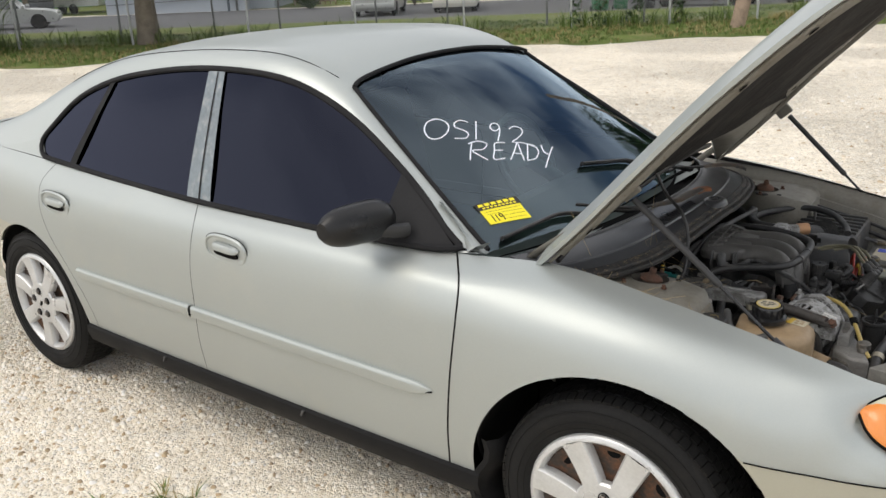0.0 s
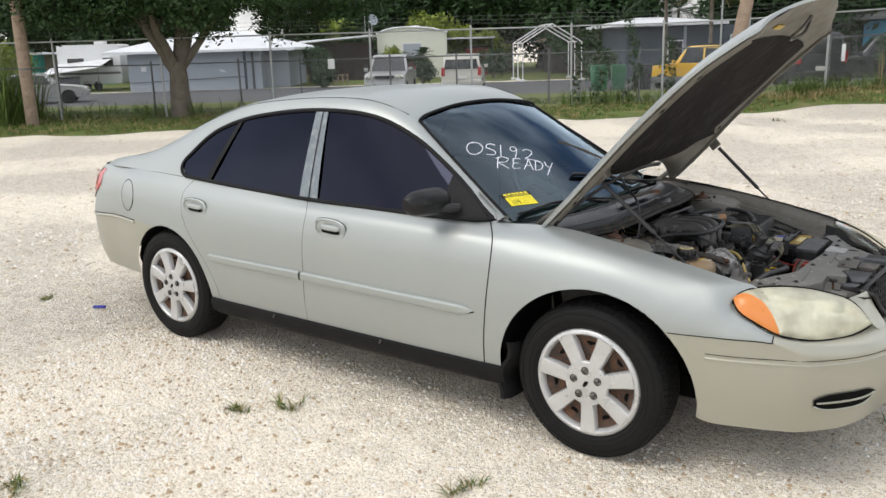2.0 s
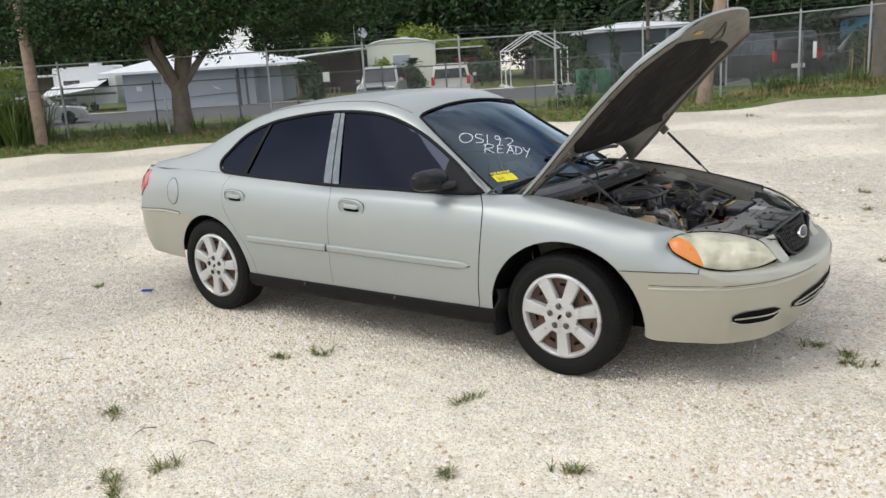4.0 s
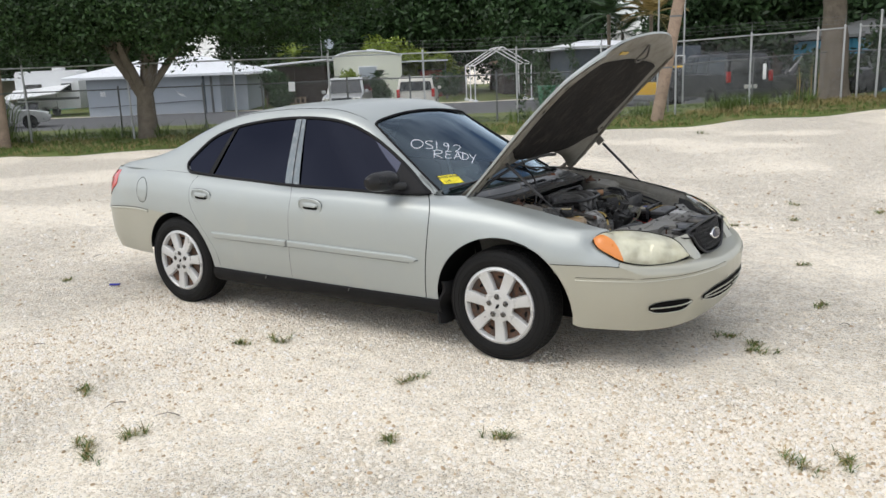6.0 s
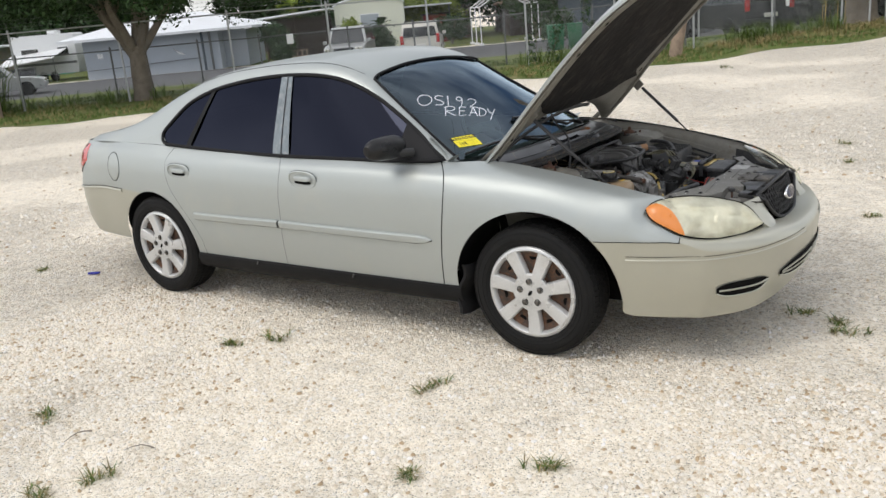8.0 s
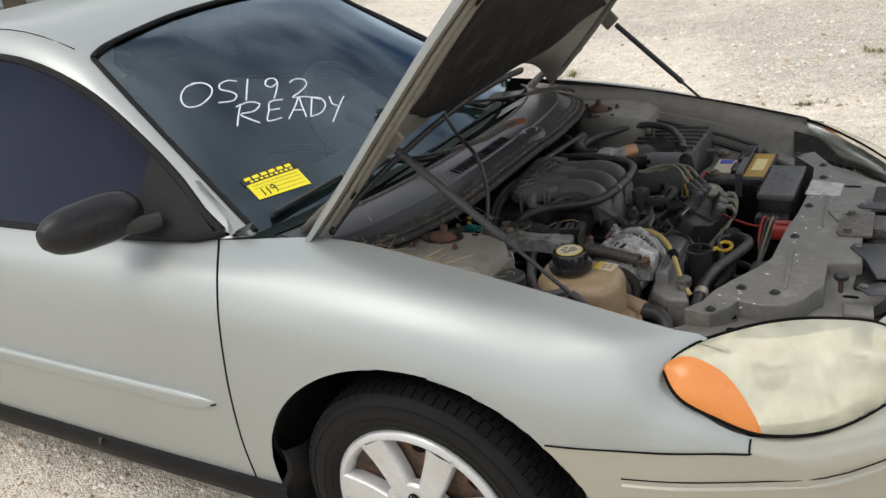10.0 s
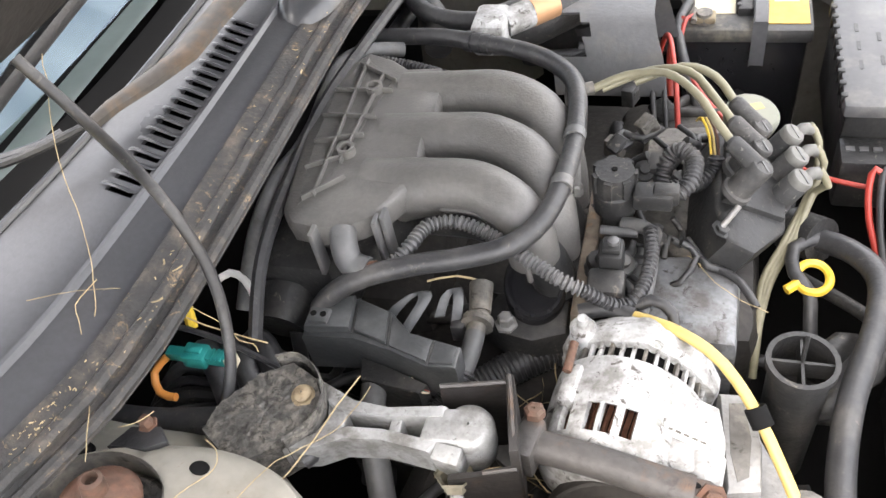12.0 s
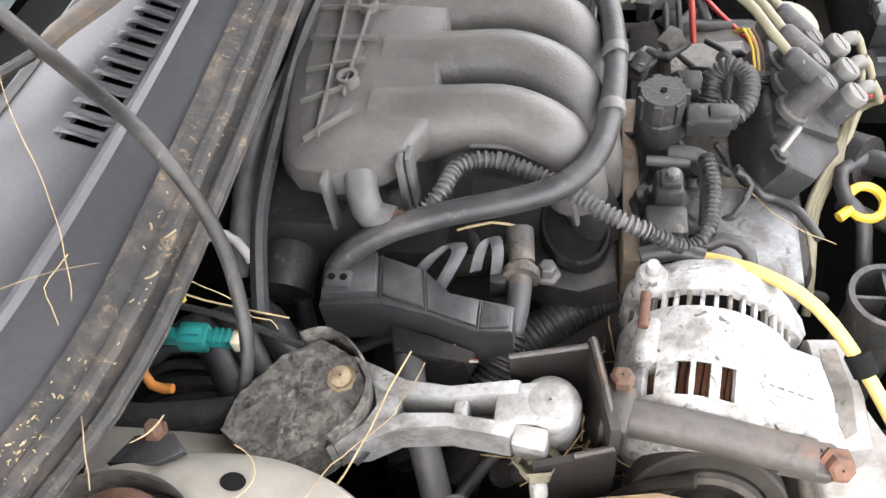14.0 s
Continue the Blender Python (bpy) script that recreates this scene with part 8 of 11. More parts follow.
for k in range(13):
    t = k / 12
    x = 1.560 + .140 * t
    rows.append([V(x + dx, y, z) for dx, y, z in ((.03, .285, .74), (.015, .278, .80), (.004, .266, .817), (0, .245, .824), (0, .225, .826), (0, .205, .826), (.003, .188, .823), (.007, .172, .812), (.014, .160, .790), (.018, .155, .765), (.02, .150, .74))])
b = Build().shell(rows, [[p + V(0, .001, -.004) for p in r] for r in rows], lambda i, j: not (i < 4 and j in (5, 6, 7)) and not (i == 4 and j == 6))
part("duct_shield", b, mat("dull_grey_shield", (.080, .080, .082), .55, 0, .2, 12, 120, tint=(.10, .094, .085), tint_at=(.5, .7), tint_scale=20, bump=.0004, bump_scale=200), car, "grey plastic air duct shield")
b = Build()
b.box(1.48, 1.70, .36, .64, .62, .785, .02)
M_AIRBOX = mat("dusty_air_box_plastic", (.042, .042, .042), .55, 0, .25, 14, 120, tint=(.085, .08, .073), tint_at=(.47, .68), tint_scale=18, dust=(.14, .125, .10), dust_at=(.60, .70), dust_scale=70)
ab = part("air_box", b, M_AIRBOX, car, "dusty black air filter box")
for k in range(6):
    part("air_box_rib", Build().box(-.10, .10, -.003, .003, -.004, .006, .001, Matrix.Translation((1.59, .40 + .04 * k, .787))), M_AIRBOX, ab)
hose("bay_hose", [V(1.34, .12, .80), V(1.372, .25, .815), V(1.366, .36, .815), V(1.42, .45, .82), V(1.50, .51, .825), V(1.59, .49, .82), V(1.65, .41, .81), V(1.672, .35, .80)], .011, M_HOSE, "black hose arching over the bay", n=12)
hose("bay_hose", [V(1.30, .30, .85), V(1.342, .26, .855), V(1.41, .17, .852), V(1.46, .15, .85), V(1.495, .15, .85)], .012, M_HOSE, n=12)
hose("bay_hose", [V(1.395, .24, .875), V(1.37, .10, .87), V(1.352, -.05, .868), V(1.352, -.17, .86), V(1.352, -.26, .84), V(1.36, -.33, .80)], .0075, M_HOSE, n=8)
hose("bay_hose", [V(1.36, .33, .84), V(1.38, .24, .84), V(1.42, .18, .835), V(1.44, .12, .83)], .018, M_ENGBLK, n=12)
for k in range(3):
    hose("duct_lead", [V(1.66 + .02 * k, .26, .70), V(1.68 + .018 * k, .22 + .01 * k, .77), V(1.70 + .015 * k, .17, .76), V(1.71 + .015 * k, .12, .70)], .0036, (M_RED if k == 2 else M_HOSE))
# far apron with two harness runs
APRON_TOP = [(1.20, .862), (1.45, .842), (1.60, .812), (1.72, .786), (1.88, .738)]
rows = []
for x in [1.20 + .04 * k for k in range(18)]:
    t = curve_y(APRON_TOP, x)
    rows.append([V(x, .585, t - .22), V(x, .625, t - .10), V(x, .640, t - .03), V(x, .648, t - .004), V(x, .660, t), V(x, .690, t + .004)])
part("far_apron", Build().shell(rows, [[p + V(0, .004, -.004) for p in r] for r in rows], lambda i, j: True), M_INNER, car, "beige far inner apron")
for dy, dz, r in ((-.028, -.012, .006), (-.040, -.040, .008)):
    hose("far_harness", [V(x, .640 + dy + .006 * math.sin(9 * x), curve_y(APRON_TOP, x) + dz - .012) for x in (1.22, 1.34, 1.48, 1.60, 1.72, 1.84)], r, M_HOSE)
for k in range(3):
    x = 1.30 + .09 * k
    hose("apron_lead", [V(x, .61, .815), V(x + .03, .58, .812), V(x + .05, .52, .79), V(x + .06, .44, .74)], .005, M_HOSE, n=8)
bt = part("battery", Build().box(1.735, 1.905, .335, .56, .50, .70, .008), M_GLOSSBLK, car, "black car battery with yellow label")
part("battery_top", Build().box(1.730, 1.910, .33, .565, .695, .718, .006), mat("dusty_battery_lid", (.045, .044, .042), .6, 0, .3, 14, 120, tint=(.15, .135, .10), tint_at=(.48, .66), tint_scale=16, bump=.0006, bump_scale=160), bt, "dusty black battery lid")
part("battery_label", Build().box(1.846, 1.904, .345, .55, .7185, .7195, 0), mat("faded_battery_yellow", (.42, .265, .035), .5, 0, .15, 30, 140, tint=(.30, .21, .06), tint_at=(.52, .7), tint_scale=24), bt)
part("label_white", Build().box(1.858, 1.892, .40, .50, .7198, .7203, 0), mat("faded_yellow_print", (.70, .60, .30), .6), bt)
part("battery_label", Build().box(1.748, 1.805, .37, .49, .7185, .7195, 0), M_OLDPAPER, bt)
part("label_blue", Build().box(1.755, 1.795, .45, .485, .7198, .7203, 0), mat("blue_print", (.05, .08, .42), .6), bt)
for y0, y1 in ((.365, .435), (.465, .54)):
    vc = part("vent_cap", Build().box(1.808, 1.836, y0, y1, .716, .731, .004), M_HOSE, bt)
    for k in range(5):
        part("cap_rib", Build().box(1.806, 1.812, -.003, .003, .716, .733, .001, Matrix.Translation((0, y0 + .010 + (y1 - y0 - .02) * k / 4, 0))), M_HOSE, vc)
b = Build().grid([[V(x, y, z + dz) for x, dz in ((1.828, 0), (1.830, .003), (1.846, .003), (1.848, 0))] for y, z in ((.575, .70), (.570, .735), (.555, .742), (.45, .740), (.345, .738), (.328, .730), (.324, .66))])
strap = part("battery_strap", b, mat("grey_strap_plastic", (.075, .075, .078), .5, 0, .2, 16, 120), bt, "grey ribbed plastic hold-down strap")
for k in range(6):
    part("strap_rib", Build().box(1.830, 1.846, -.002, .002, .742, .747, .001, Matrix.Translation((0, .455 + .018 * k, 0))), M_HOSE, strap)
for x, y in ((1.752, .535), (1.762, .352)):
    part("terminal", Build().lathe([(.013, 0), (.011, .016), (.001, .017)], 12, Matrix.Translation((x, y, .718))), M_DARKMETAL, bt)
    cl = part("cable_clamp", Build().box(-.020, .016, -.012, .012, .720, .730, .003, Matrix.Translation((x, y, 0))), mat("corroded_clamp_metal", (.20, .165, .11), .7, .5, .3, 40, 160) if "corroded_clamp_metal" not in bpy.data.materials else bpy.data.materials["corroded_clamp_metal"], bt)
    part("clamp_bolt", Build().cyl(V(x - .014, y - .016, .728), V(x - .014, y + .016, .728), .0045, 8), M_DARKMETAL, cl)
hose("earth_cable", [V(1.738, .535, .728), V(1.70, .53, .735), V(1.67, .50, .74), V(1.655, .45, .72), V(1.65, .40, .66)], .0065, M_GREYHOSE)
hose("red_cable", [V(1.76, .36, .725), V(1.738, .34, .73), V(1.735, .29, .71), V(1.76, .22, .70), V(1.82, .12, .70), V(1.90, .07, .69), V(1.96, .05, .69)], .0032, M_RED, "red battery cable")
hose("red_cable", [V(1.735, .35, .725), V(1.72, .31, .70), V(1.725, .25, .66)], .006, M_RED)
hose("black_cable", [V(1.74, .40, .72), V(1.728, .33, .72), V(1.745, .25, .70), V(1.765, .19, .68)], .0075, M_HOSE)
fb = part("fuse_box", Build().box(1.930, 2.015, .125, .35, .62, .742, .006), M_ENGBLK, car, "grey-topped black fuse box")
lid = part("fuse_lid", Build().box(1.926, 2.019, .118, .355, .736, .755, .005), mat("grey_fuse_lid_plastic", (.065, .065, .067), .5, 0, .2, 16, 120, tint=(.11, .106, .10), tint_at=(.5, .7), tint_scale=20), fb, "grey ridged fuse box lid")
for k in range(9):
    part("lid_notch", Build().box(1.923, 1.931, -.004, .004, .738, .7565, .001, Matrix.Translation((0, .14 + .024 * k, 0))), M_ENGBLK, lid)
for k, (x, y) in enumerate(((1.95, .20), (1.95, .24), (1.95, .28), (1.975, .21), (1.975, .26), (1.995, .23))):
    part("lid_print", Build().box(-.0022, .0022, -.009, .009, 0, .0006, 0, Matrix.Translation((x, y, .7552))), M_HOSE, fb)
part("fuse_plug", Build().box(1.928, 2.012, .075, .125, .63, .705, .006), M_ENGBLK, fb)
for k in range(5):
    part("plug_slot", Build().box(-.005, .005, -.004, .004, -.002, .0008, 0, Matrix.Translation((1.94 + .015 * k, .10, .7055))), M_GREYHOSE, fb)
rb = part("red_cover", Build().box(1.988, 2.030, -.028, .035, .69, .722, .006), M_RED, car, "red terminal cover")
part("cover_rib", Build().box(1.995, 2.024, -.004, .012, .722, .728, .002), M_RED, rb)
part("relay_block", Build().box(1.972, 2.014, -.32, -.17, .58, .700, .006), M_ENGBLK, car, "black relay block")
part("relay_label", Build().box(1.982, 2.004, -.30, -.22, .7005, .7012, 0), M_DARKMETAL, car)
for k in range(4):
    hose("bay_wire", [V(1.99, .02, .70), V(1.96 + .01 * k, .05, .72), V(1.955 + .01 * k, .0 - .02 * k, .69), V(1.975, -.10 - .03 * k, .66)], .004, (M_RED, M_HOSE, M_WIRE, M_HOSE)[k])

# ---- radiator hose, dipstick, oil filler tube
hose("radiator_hose", [V(1.902, -.47, .66), V(1.900, -.425, .70), V(1.899, -.35, .715), V(1.912, -.27, .72), V(1.942, -.175, .72), V(1.95, -.11, .715), V(1.925, -.07, .71), V(1.885, -.035, .69), V(1.86, .0, .66)], .0128, M_HOSE, "black upper radiator hose", n=16)
part("hose_clip", Build().cyl(V(1.8995, -.392, .707), V(1.8995, -.374, .711), .0162, 18), mat("tan_hose_clip", (.36, .33, .26), .5, .5), car)
part("hose_joint", Build().cyl(V(1.902, -.05, .70), V(1.872, -.02, .685), .026, 18), M_ENGBLK, car)
hose("dipstick_tube", [V(1.905, -.20, .60), V(1.892, -.15, .66), V(1.888, -.118, .69), V(1.872, -.10, .70), V(1.872, -.068, .705), V(1.90, -.05, .705)], .0075, M_HOSE)
b = Build().tube([V(1.891 + .0165 * math.cos(2 * math.pi * k / 20), -.103 + .0175 * math.sin(2 * math.pi * k / 20), .698 + .004 * math.sin(2 * math.pi * k / 20)) for k in range(21)], .0048, 8, .01)
b.cyl(V(1.876, -.111, .697), V(1.864, -.120, .694), .0055, 8)
part("dipstick_ring", b, M_YELLOW, car, "yellow dipstick ring")
b = Build().lathe([(.026, .58), (.028, .748), (.032, .752), (.032, .760), (.027, .760), (.026, .70), (.001, .70)], 28, Matrix.Translation((1.866, -.256, 0)), cap=False)
b.box(-.027, .027, -.0014, .0014, .735, .756, 0, Matrix.Translation((1.866, -.256, 0)))
b.box(-.0014, .0014, -.027, .027, .735, .756, 0, Matrix.Translation((1.866, -.256, 0)))
b.cyl(V(1.866, -.256, .74), V(1.866, -.250, .79), .0022, 6)
part("filler_tube", b, M_ENGBLK, car, "black open filler tube")
b = Build()
b.cyl(V(1.866, -.40, .735), V(1.872, -.435, .66), .014, 14, .011)
b.lathe([(.017, 0), (.017, .014), (.012, .018), (.001, .018)], 14, Matrix.Translation((1.866, -.395, .735)))
part("pressure_switch", b, M_DARKMETAL, car)

# ---- radiator support
RS_IN = [(-.60, 1.850), (-.56, 1.862), (-.53, 1.90), (-.49, 1.926), (-.44, 1.938), (-.375, 1.968), (-.31, 2.004), (-.255, 2.026), (-.10, 2.030), (.02, 2.042), (.20, 2.050), (.36, 2.035), (.46, 1.97), (.54, 1.902), (.64, 1.84)]
b = Build()
rows = []
for k in range(65):
    y = -.64 + 1.28 * k / 64
    xi = curve_y(RS_IN, y)
    xo = 2.345 - .42 * (abs(y) / .62) ** 2.3 if abs(y) < .62 else 1.93
    xo = max(xo, xi + .05)
    bump = .006 * math.sin(19 * y) + .004 * math.sin(41 * y)
    rr = [V(xi - .002, y, .66), V(xi, y, .704), V(xi + .006, y, .711)]
    for q in range(1, 7):
        t = q / 6
        x = xi + .006 + (xo - xi - .006) * t
        z = .712 + bump * (t > .2) - .035 * max(0, t - .55)
        rr.append(V(x, y, z))
    rr.append(V(xo + .004, y, .67))
    rows.append(rr)
b.grid(rows)
rs = part("radiator_support", b, M_SUPPORT, car, "dull grey radiator support panel with plastic push pins", angle=30)
# raised plate of the support, stepped down at its front
OUT = [(2.02, .50), (2.075, .39), (2.131, .285), (2.168, .225), (2.186, .15), (2.194, .02), (2.198, -.075), (2.205, -.161), (2.212, -.245), (2.145, -.258), (2.150, -.372), (2.137, -.388), (2.119, -.436), (2.091, -.466), (2.044, -.478), (1.998, -.468), (1.985, -.505), (1.955, -.54)]
part("raised_plate", Build().prism([(x + .002, y) for y, x in RS_IN if -.56 < y < .5] + OUT, .69, .7485, None, .005), M_SUPPORT, rs)
for pts in ([(2.098, .14), (2.110, -.06), (2.114, -.06), (2.103, .14)], [(2.111, .035), (2.137, -.022), (2.160, -.022), (2.160, .03)], [(2.06, -.20), (2.075, -.40), (2.082, -.40), (2.068, -.20)]):
    part("pressed_rib", Build().prism(pts, .745, .7525, None, .0018), M_SUPPORT, rs)
part("support_block", Build().prism([(2.190, -.395), (2.245, -.39), (2.25, -.44), (2.195, -.44)], .655, .728, None, .005), M_SUPPORT, rs)
for x, y in ((1.993, -.411), (2.062, -.419), (2.058, -.126), (2.059, .376), (2.071, .276), (2.063, .068), (1.953, -.52), (1.98, .46)):
    b = Build().lathe([(.0115, 0), (.0115, .0015), (.0065, .002), (.0065, .005), (.004, .007), (.001, .007)], 14, Matrix.Translation((x, y, .7485)), cap=False)
    part("push_pin", b, M_BLACK, rs)
# latch bracket with two bolts, plates towards the grille
part("latch_bracket", Build().prism([(2.150, .035), (2.215, .04), (2.22, -.11), (2.150, -.11), (2.144, -.09), (2.144, .015)], .749, .7535, None, .0015), M_DARKMETAL, rs)
for y in (.016, -.09):
    bolt(V(2.167, y, .7535), .0085, .008, M_DARKMETAL, rs, name="latch_bolt")
for pts in ([(2.172, .082), (2.18, .098), (2.30, .112), (2.30, .052), (2.18, .066)], [(2.181, -.170), (2.186, -.150), (2.29, -.142), (2.285, -.31), (2.245, -.318), (2.218, -.235), (2.19, -.186)], [(2.209, -.365), (2.255, -.334), (2.28, -.35), (2.268, -.39), (2.236, -.396)]):
    pl = part("grille_plate", Build().prism(pts, .749, .7525, None, .0012), M_COWL, rs)
    part("plate_pin", Build().lathe([(.009, 0), (.009, .002), (.005, .004), (.001, .004)], 12, Matrix.Translation((pts[0][0] + .014, pts[0][1] + .003, .7525)), cap=False), M_DARKMETAL, pl)
b = Build().lathe([(.005, .70), (.005, .742)], 12, Matrix.Translation((2.177, -.311, 0)), cap=False)
stop = part("hood_stop", b, M_RUST, rs, "rubber-capped hood stop screw")
part("stop_cap", Build().lathe([(.012, -.004), (.0155, 0), (.0155, .008), (.011, .012), (.001, .012)], 18, Matrix.Translation((2.177, -.311, .742))), M_BLACK, stop)
for x, y, w, h in ((1.991, -.486, .007, .008), (2.20, -.345, .016, .006), (2.15, .215, .02, .006), (2.0, -.54, .012, .010)):
    z = .7488 if x > 2.1 and y > 0 else .716
    part("support_hole", Build().prism(ell(w, h, 16, 3), z, z + .0012, Matrix.Translation((x, y, 0))), M_GAP, rs)
part("support_label", Build().prism([(2.045, .255), (2.127, .234), (2.127, .142), (2.043, .145)], .7487, .7497, None), mat("worn_silver_label", (.46, .45, .43), .45, .2, .25, 30, 120, tint=(.30, .29, .27), tint_at=(.5, .6), tint_scale=40), rs)
sr = random.Random(5)
for k in range(26):
    y = sr.uniform(-.50, .30)
    x = curve_y(RS_IN, y) + .012 + abs(sr.gauss(0, .05))
    if x < 2.12:
        part("pale_fleck", Build().prism(ell(sr.uniform(.0012, .0045), sr.uniform(.001, .0026), 7), .7486, .7491, Matrix.Translation((x, y, 0)) @ Matrix.Rotation(sr.uniform(0, 3), 4, "Z")), M_PAPER, rs)
for y0, y1 in ((-.30, -.12), (-.08, .08), (.12, .30)):
    b = Build()
    b.box(2.20, 2.30, y0, y1, .68, .722, .006)
    part("grille_bracket", b, M_ENGBLK, rs)
part("hood_latch", Build().box(2.19, 2.29, -.045, .045, .70, .745, .008), M_DARKMETAL, rs)
for s in (1, -1):
    b = Build()
    b.grid([[V(1.94 + .38 * k / 12, s * (-.66 + .30 * (k / 12) ** 1.3), .76 - .05 * k / 12), V(1.94 + .38 * k / 12 + .01, s * (-.60 + .26 * (k / 12) ** 1.3), .70)] for k in range(13)])
    part("lamp_housing", b, M_ENGBLK, car)

# ---- dry straw and seeds lying in the bay
rnd = random.Random(11)
sv, sf = [], []
def stalk(p, d, l, w=.0007, bend=.2):
    o = len(sv)
    side_v = V(-d.y, d.x, 0).normalized() * w if abs(d.z) < .99 else V(w, 0, 0)
    q = p
    n = 5
    for k in range(n + 1):
        sv.extend([(q + side_v)[:], (q - side_v)[:], (q + V(0, 0, w))[:]])
        q = q + d * (l / n)
        d = (d + V(rnd.uniform(-bend, bend), rnd.uniform(-bend, bend), rnd.uniform(-bend, bend) * .4)).normalized()
    for k in range(n):
        a = o + 3 * k
        for i, j in ((0, 1), (1, 2), (2, 0)):
            sf.append((a + i, a + j, a + 3 + j, a + 3 + i))
for k in range(48):
    t = rnd.random()
    x = 1.10 + .46 * t
    ze = curve_y([(1.02, .925), (1.4, .893), (1.7, .842)], x)
    a = rnd.uniform(0, 6.28)
    stalk(V(x, -.672 + rnd.uniform(-.012, .03), ze - .022 + rnd.uniform(0, .008)), V(math.cos(a), math.sin(a) * .5, rnd.uniform(-.1, .25)).normalized(), rnd.uniform(.015, .07))
for k in range(8):
    y = rnd.uniform(-.62, .1)
    stalk(V(lip_x(y) - rnd.uniform(0, .03), y, cowl_pt(y, 1)[2] + .009), V(rnd.uniform(-.4, .4), rnd.uniform(-1, 1), .05).normalized(), rnd.uniform(.004, .014), .0010, .3)
for k in range(50):
    stalk(V(rnd.uniform(1.58, 1.66), rnd.uniform(-.42, -.30), rnd.uniform(.66, .72)), V(rnd.uniform(-1, 1), rnd.uniform(-1, 1), rnd.uniform(-.3, .6)).normalized(), rnd.uniform(.03, .07))
for k in range(45):
    y = rnd.uniform(-.62, .05)
    stalk(V(lip_x(y) - rnd.uniform(.004, .016), y, cowl_pt(y, 1)[2] + .006), V(rnd.uniform(-1, 1), rnd.uniform(-1, 1), .05).normalized(), rnd.uniform(.0012, .0036), .0005, .3)
for p, d, l in ((V(1.285, -.355, .90), V(.1, -.6, .75), .14), (V(1.50, -.385, .85), V(-.35, -.9, -.05), .16), (V(1.352, -.46, .88), V(.1, -.35, .3), .05), (V(1.19, -.60, .93), V(-.5, .1, .75), .14), (V(1.29, -.34, .85), V(.95, -.25, .05), .12)):
    stalk(p, d.normalized(), l, .0008, .12)
for k in range(70):
    y = rnd.choice((rnd.uniform(-.60, .05), rnd.gauss(-.50, .025), rnd.gauss(-.52, .03)))
    stalk(V(lip_x(y) - rnd.uniform(.012, .034), y, cowl_pt(y, .92)[2] + .005), V(rnd.uniform(-1, 1), rnd.uniform(-1, 1), .1).normalized(), rnd.uniform(.001, .0042), rnd.uniform(.0003, .0008), .4)
for pts in ([V(1.246, -.27, 1.09), V(1.250, -.315, 1.02), V(1.262, -.345, .97), V(1.275, -.385, .925), V(1.30, -.455, .90), V(1.336, -.520, .905)], [V(1.272, -.372, .93), V(1.262, -.395, .925), V(1.28, -.42, .92)], [V(1.51, -.392, .845), V(1.49, -.43, .838), V(1.46, -.49, .87), V(1.44, -.545, .872)],
            [V(1.285, -.35, .87), V(1.33, -.348, .872), V(1.40, -.372, .85)], [V(1.40, -.47, .868), V(1.42, -.49, .868), V(1.405, -.51, .868), V(1.39, -.54, .868)], [V(1.84, -.19, .74), V(1.80, -.17, .745), V(1.76, -.13, .75)]):
    b = Build().tube([p + V(rnd.gauss(0, .0008), rnd.gauss(0, .0008), 0) for p in smooth(pts, .012)], .00042, 5, .006)
    o = len(sv)
    sv.extend(b.v)
    sf.extend(tuple(q + o for q in f) for f in b.f)
straw = bulk("straw_litter", sv, sf, M_STRAW, car)
straw["kind"] = "stuff"
straw["label"] = "dry straw caught in the engine bay"
# ---------------------------------------------------------------- behind the lot: fences, poles, plants, houses, parked cars
rng = random.Random(11)
nrg = np.random.default_rng(5)


def mesh_np(name, verts, faces, material, parent=None):
    """A mesh of many alike faces from arrays."""
    verts, faces = np.asarray(verts, np.float32), np.asarray(faces, np.int32)
    me = bpy.data.meshes.new(name)
    k = faces.shape[1]
    me.vertices.add(len(verts)); me.vertices.foreach_set("co", verts.ravel())
    me.loops.add(faces.size); me.loops.foreach_set("vertex_index", faces.ravel())
    me.polygons.add(len(faces))
    me.polygons.foreach_set("loop_start", np.arange(0, faces.size, k, dtype=np.int32))
    me.update(calc_edges=True)
    me.materials.append(material)
    ob = new(name, me)
    if parent:
        ob.parent = parent
    return ob


def gz(u, v):
    p = bg(u, v)
    return ground_z(p.x, p.y)


def at_uv(u, v, turn=0.0, dz=0.0):
    """Frame standing on the ground: x along the fence, y away from it, turned by degrees."""
    p = bg(u, v)
    return pose(p.x, p.y, ground_z(p.x, p.y) + dz, 0, 0, math.degrees(math.atan2(FU.y, FU.x)) + turn)


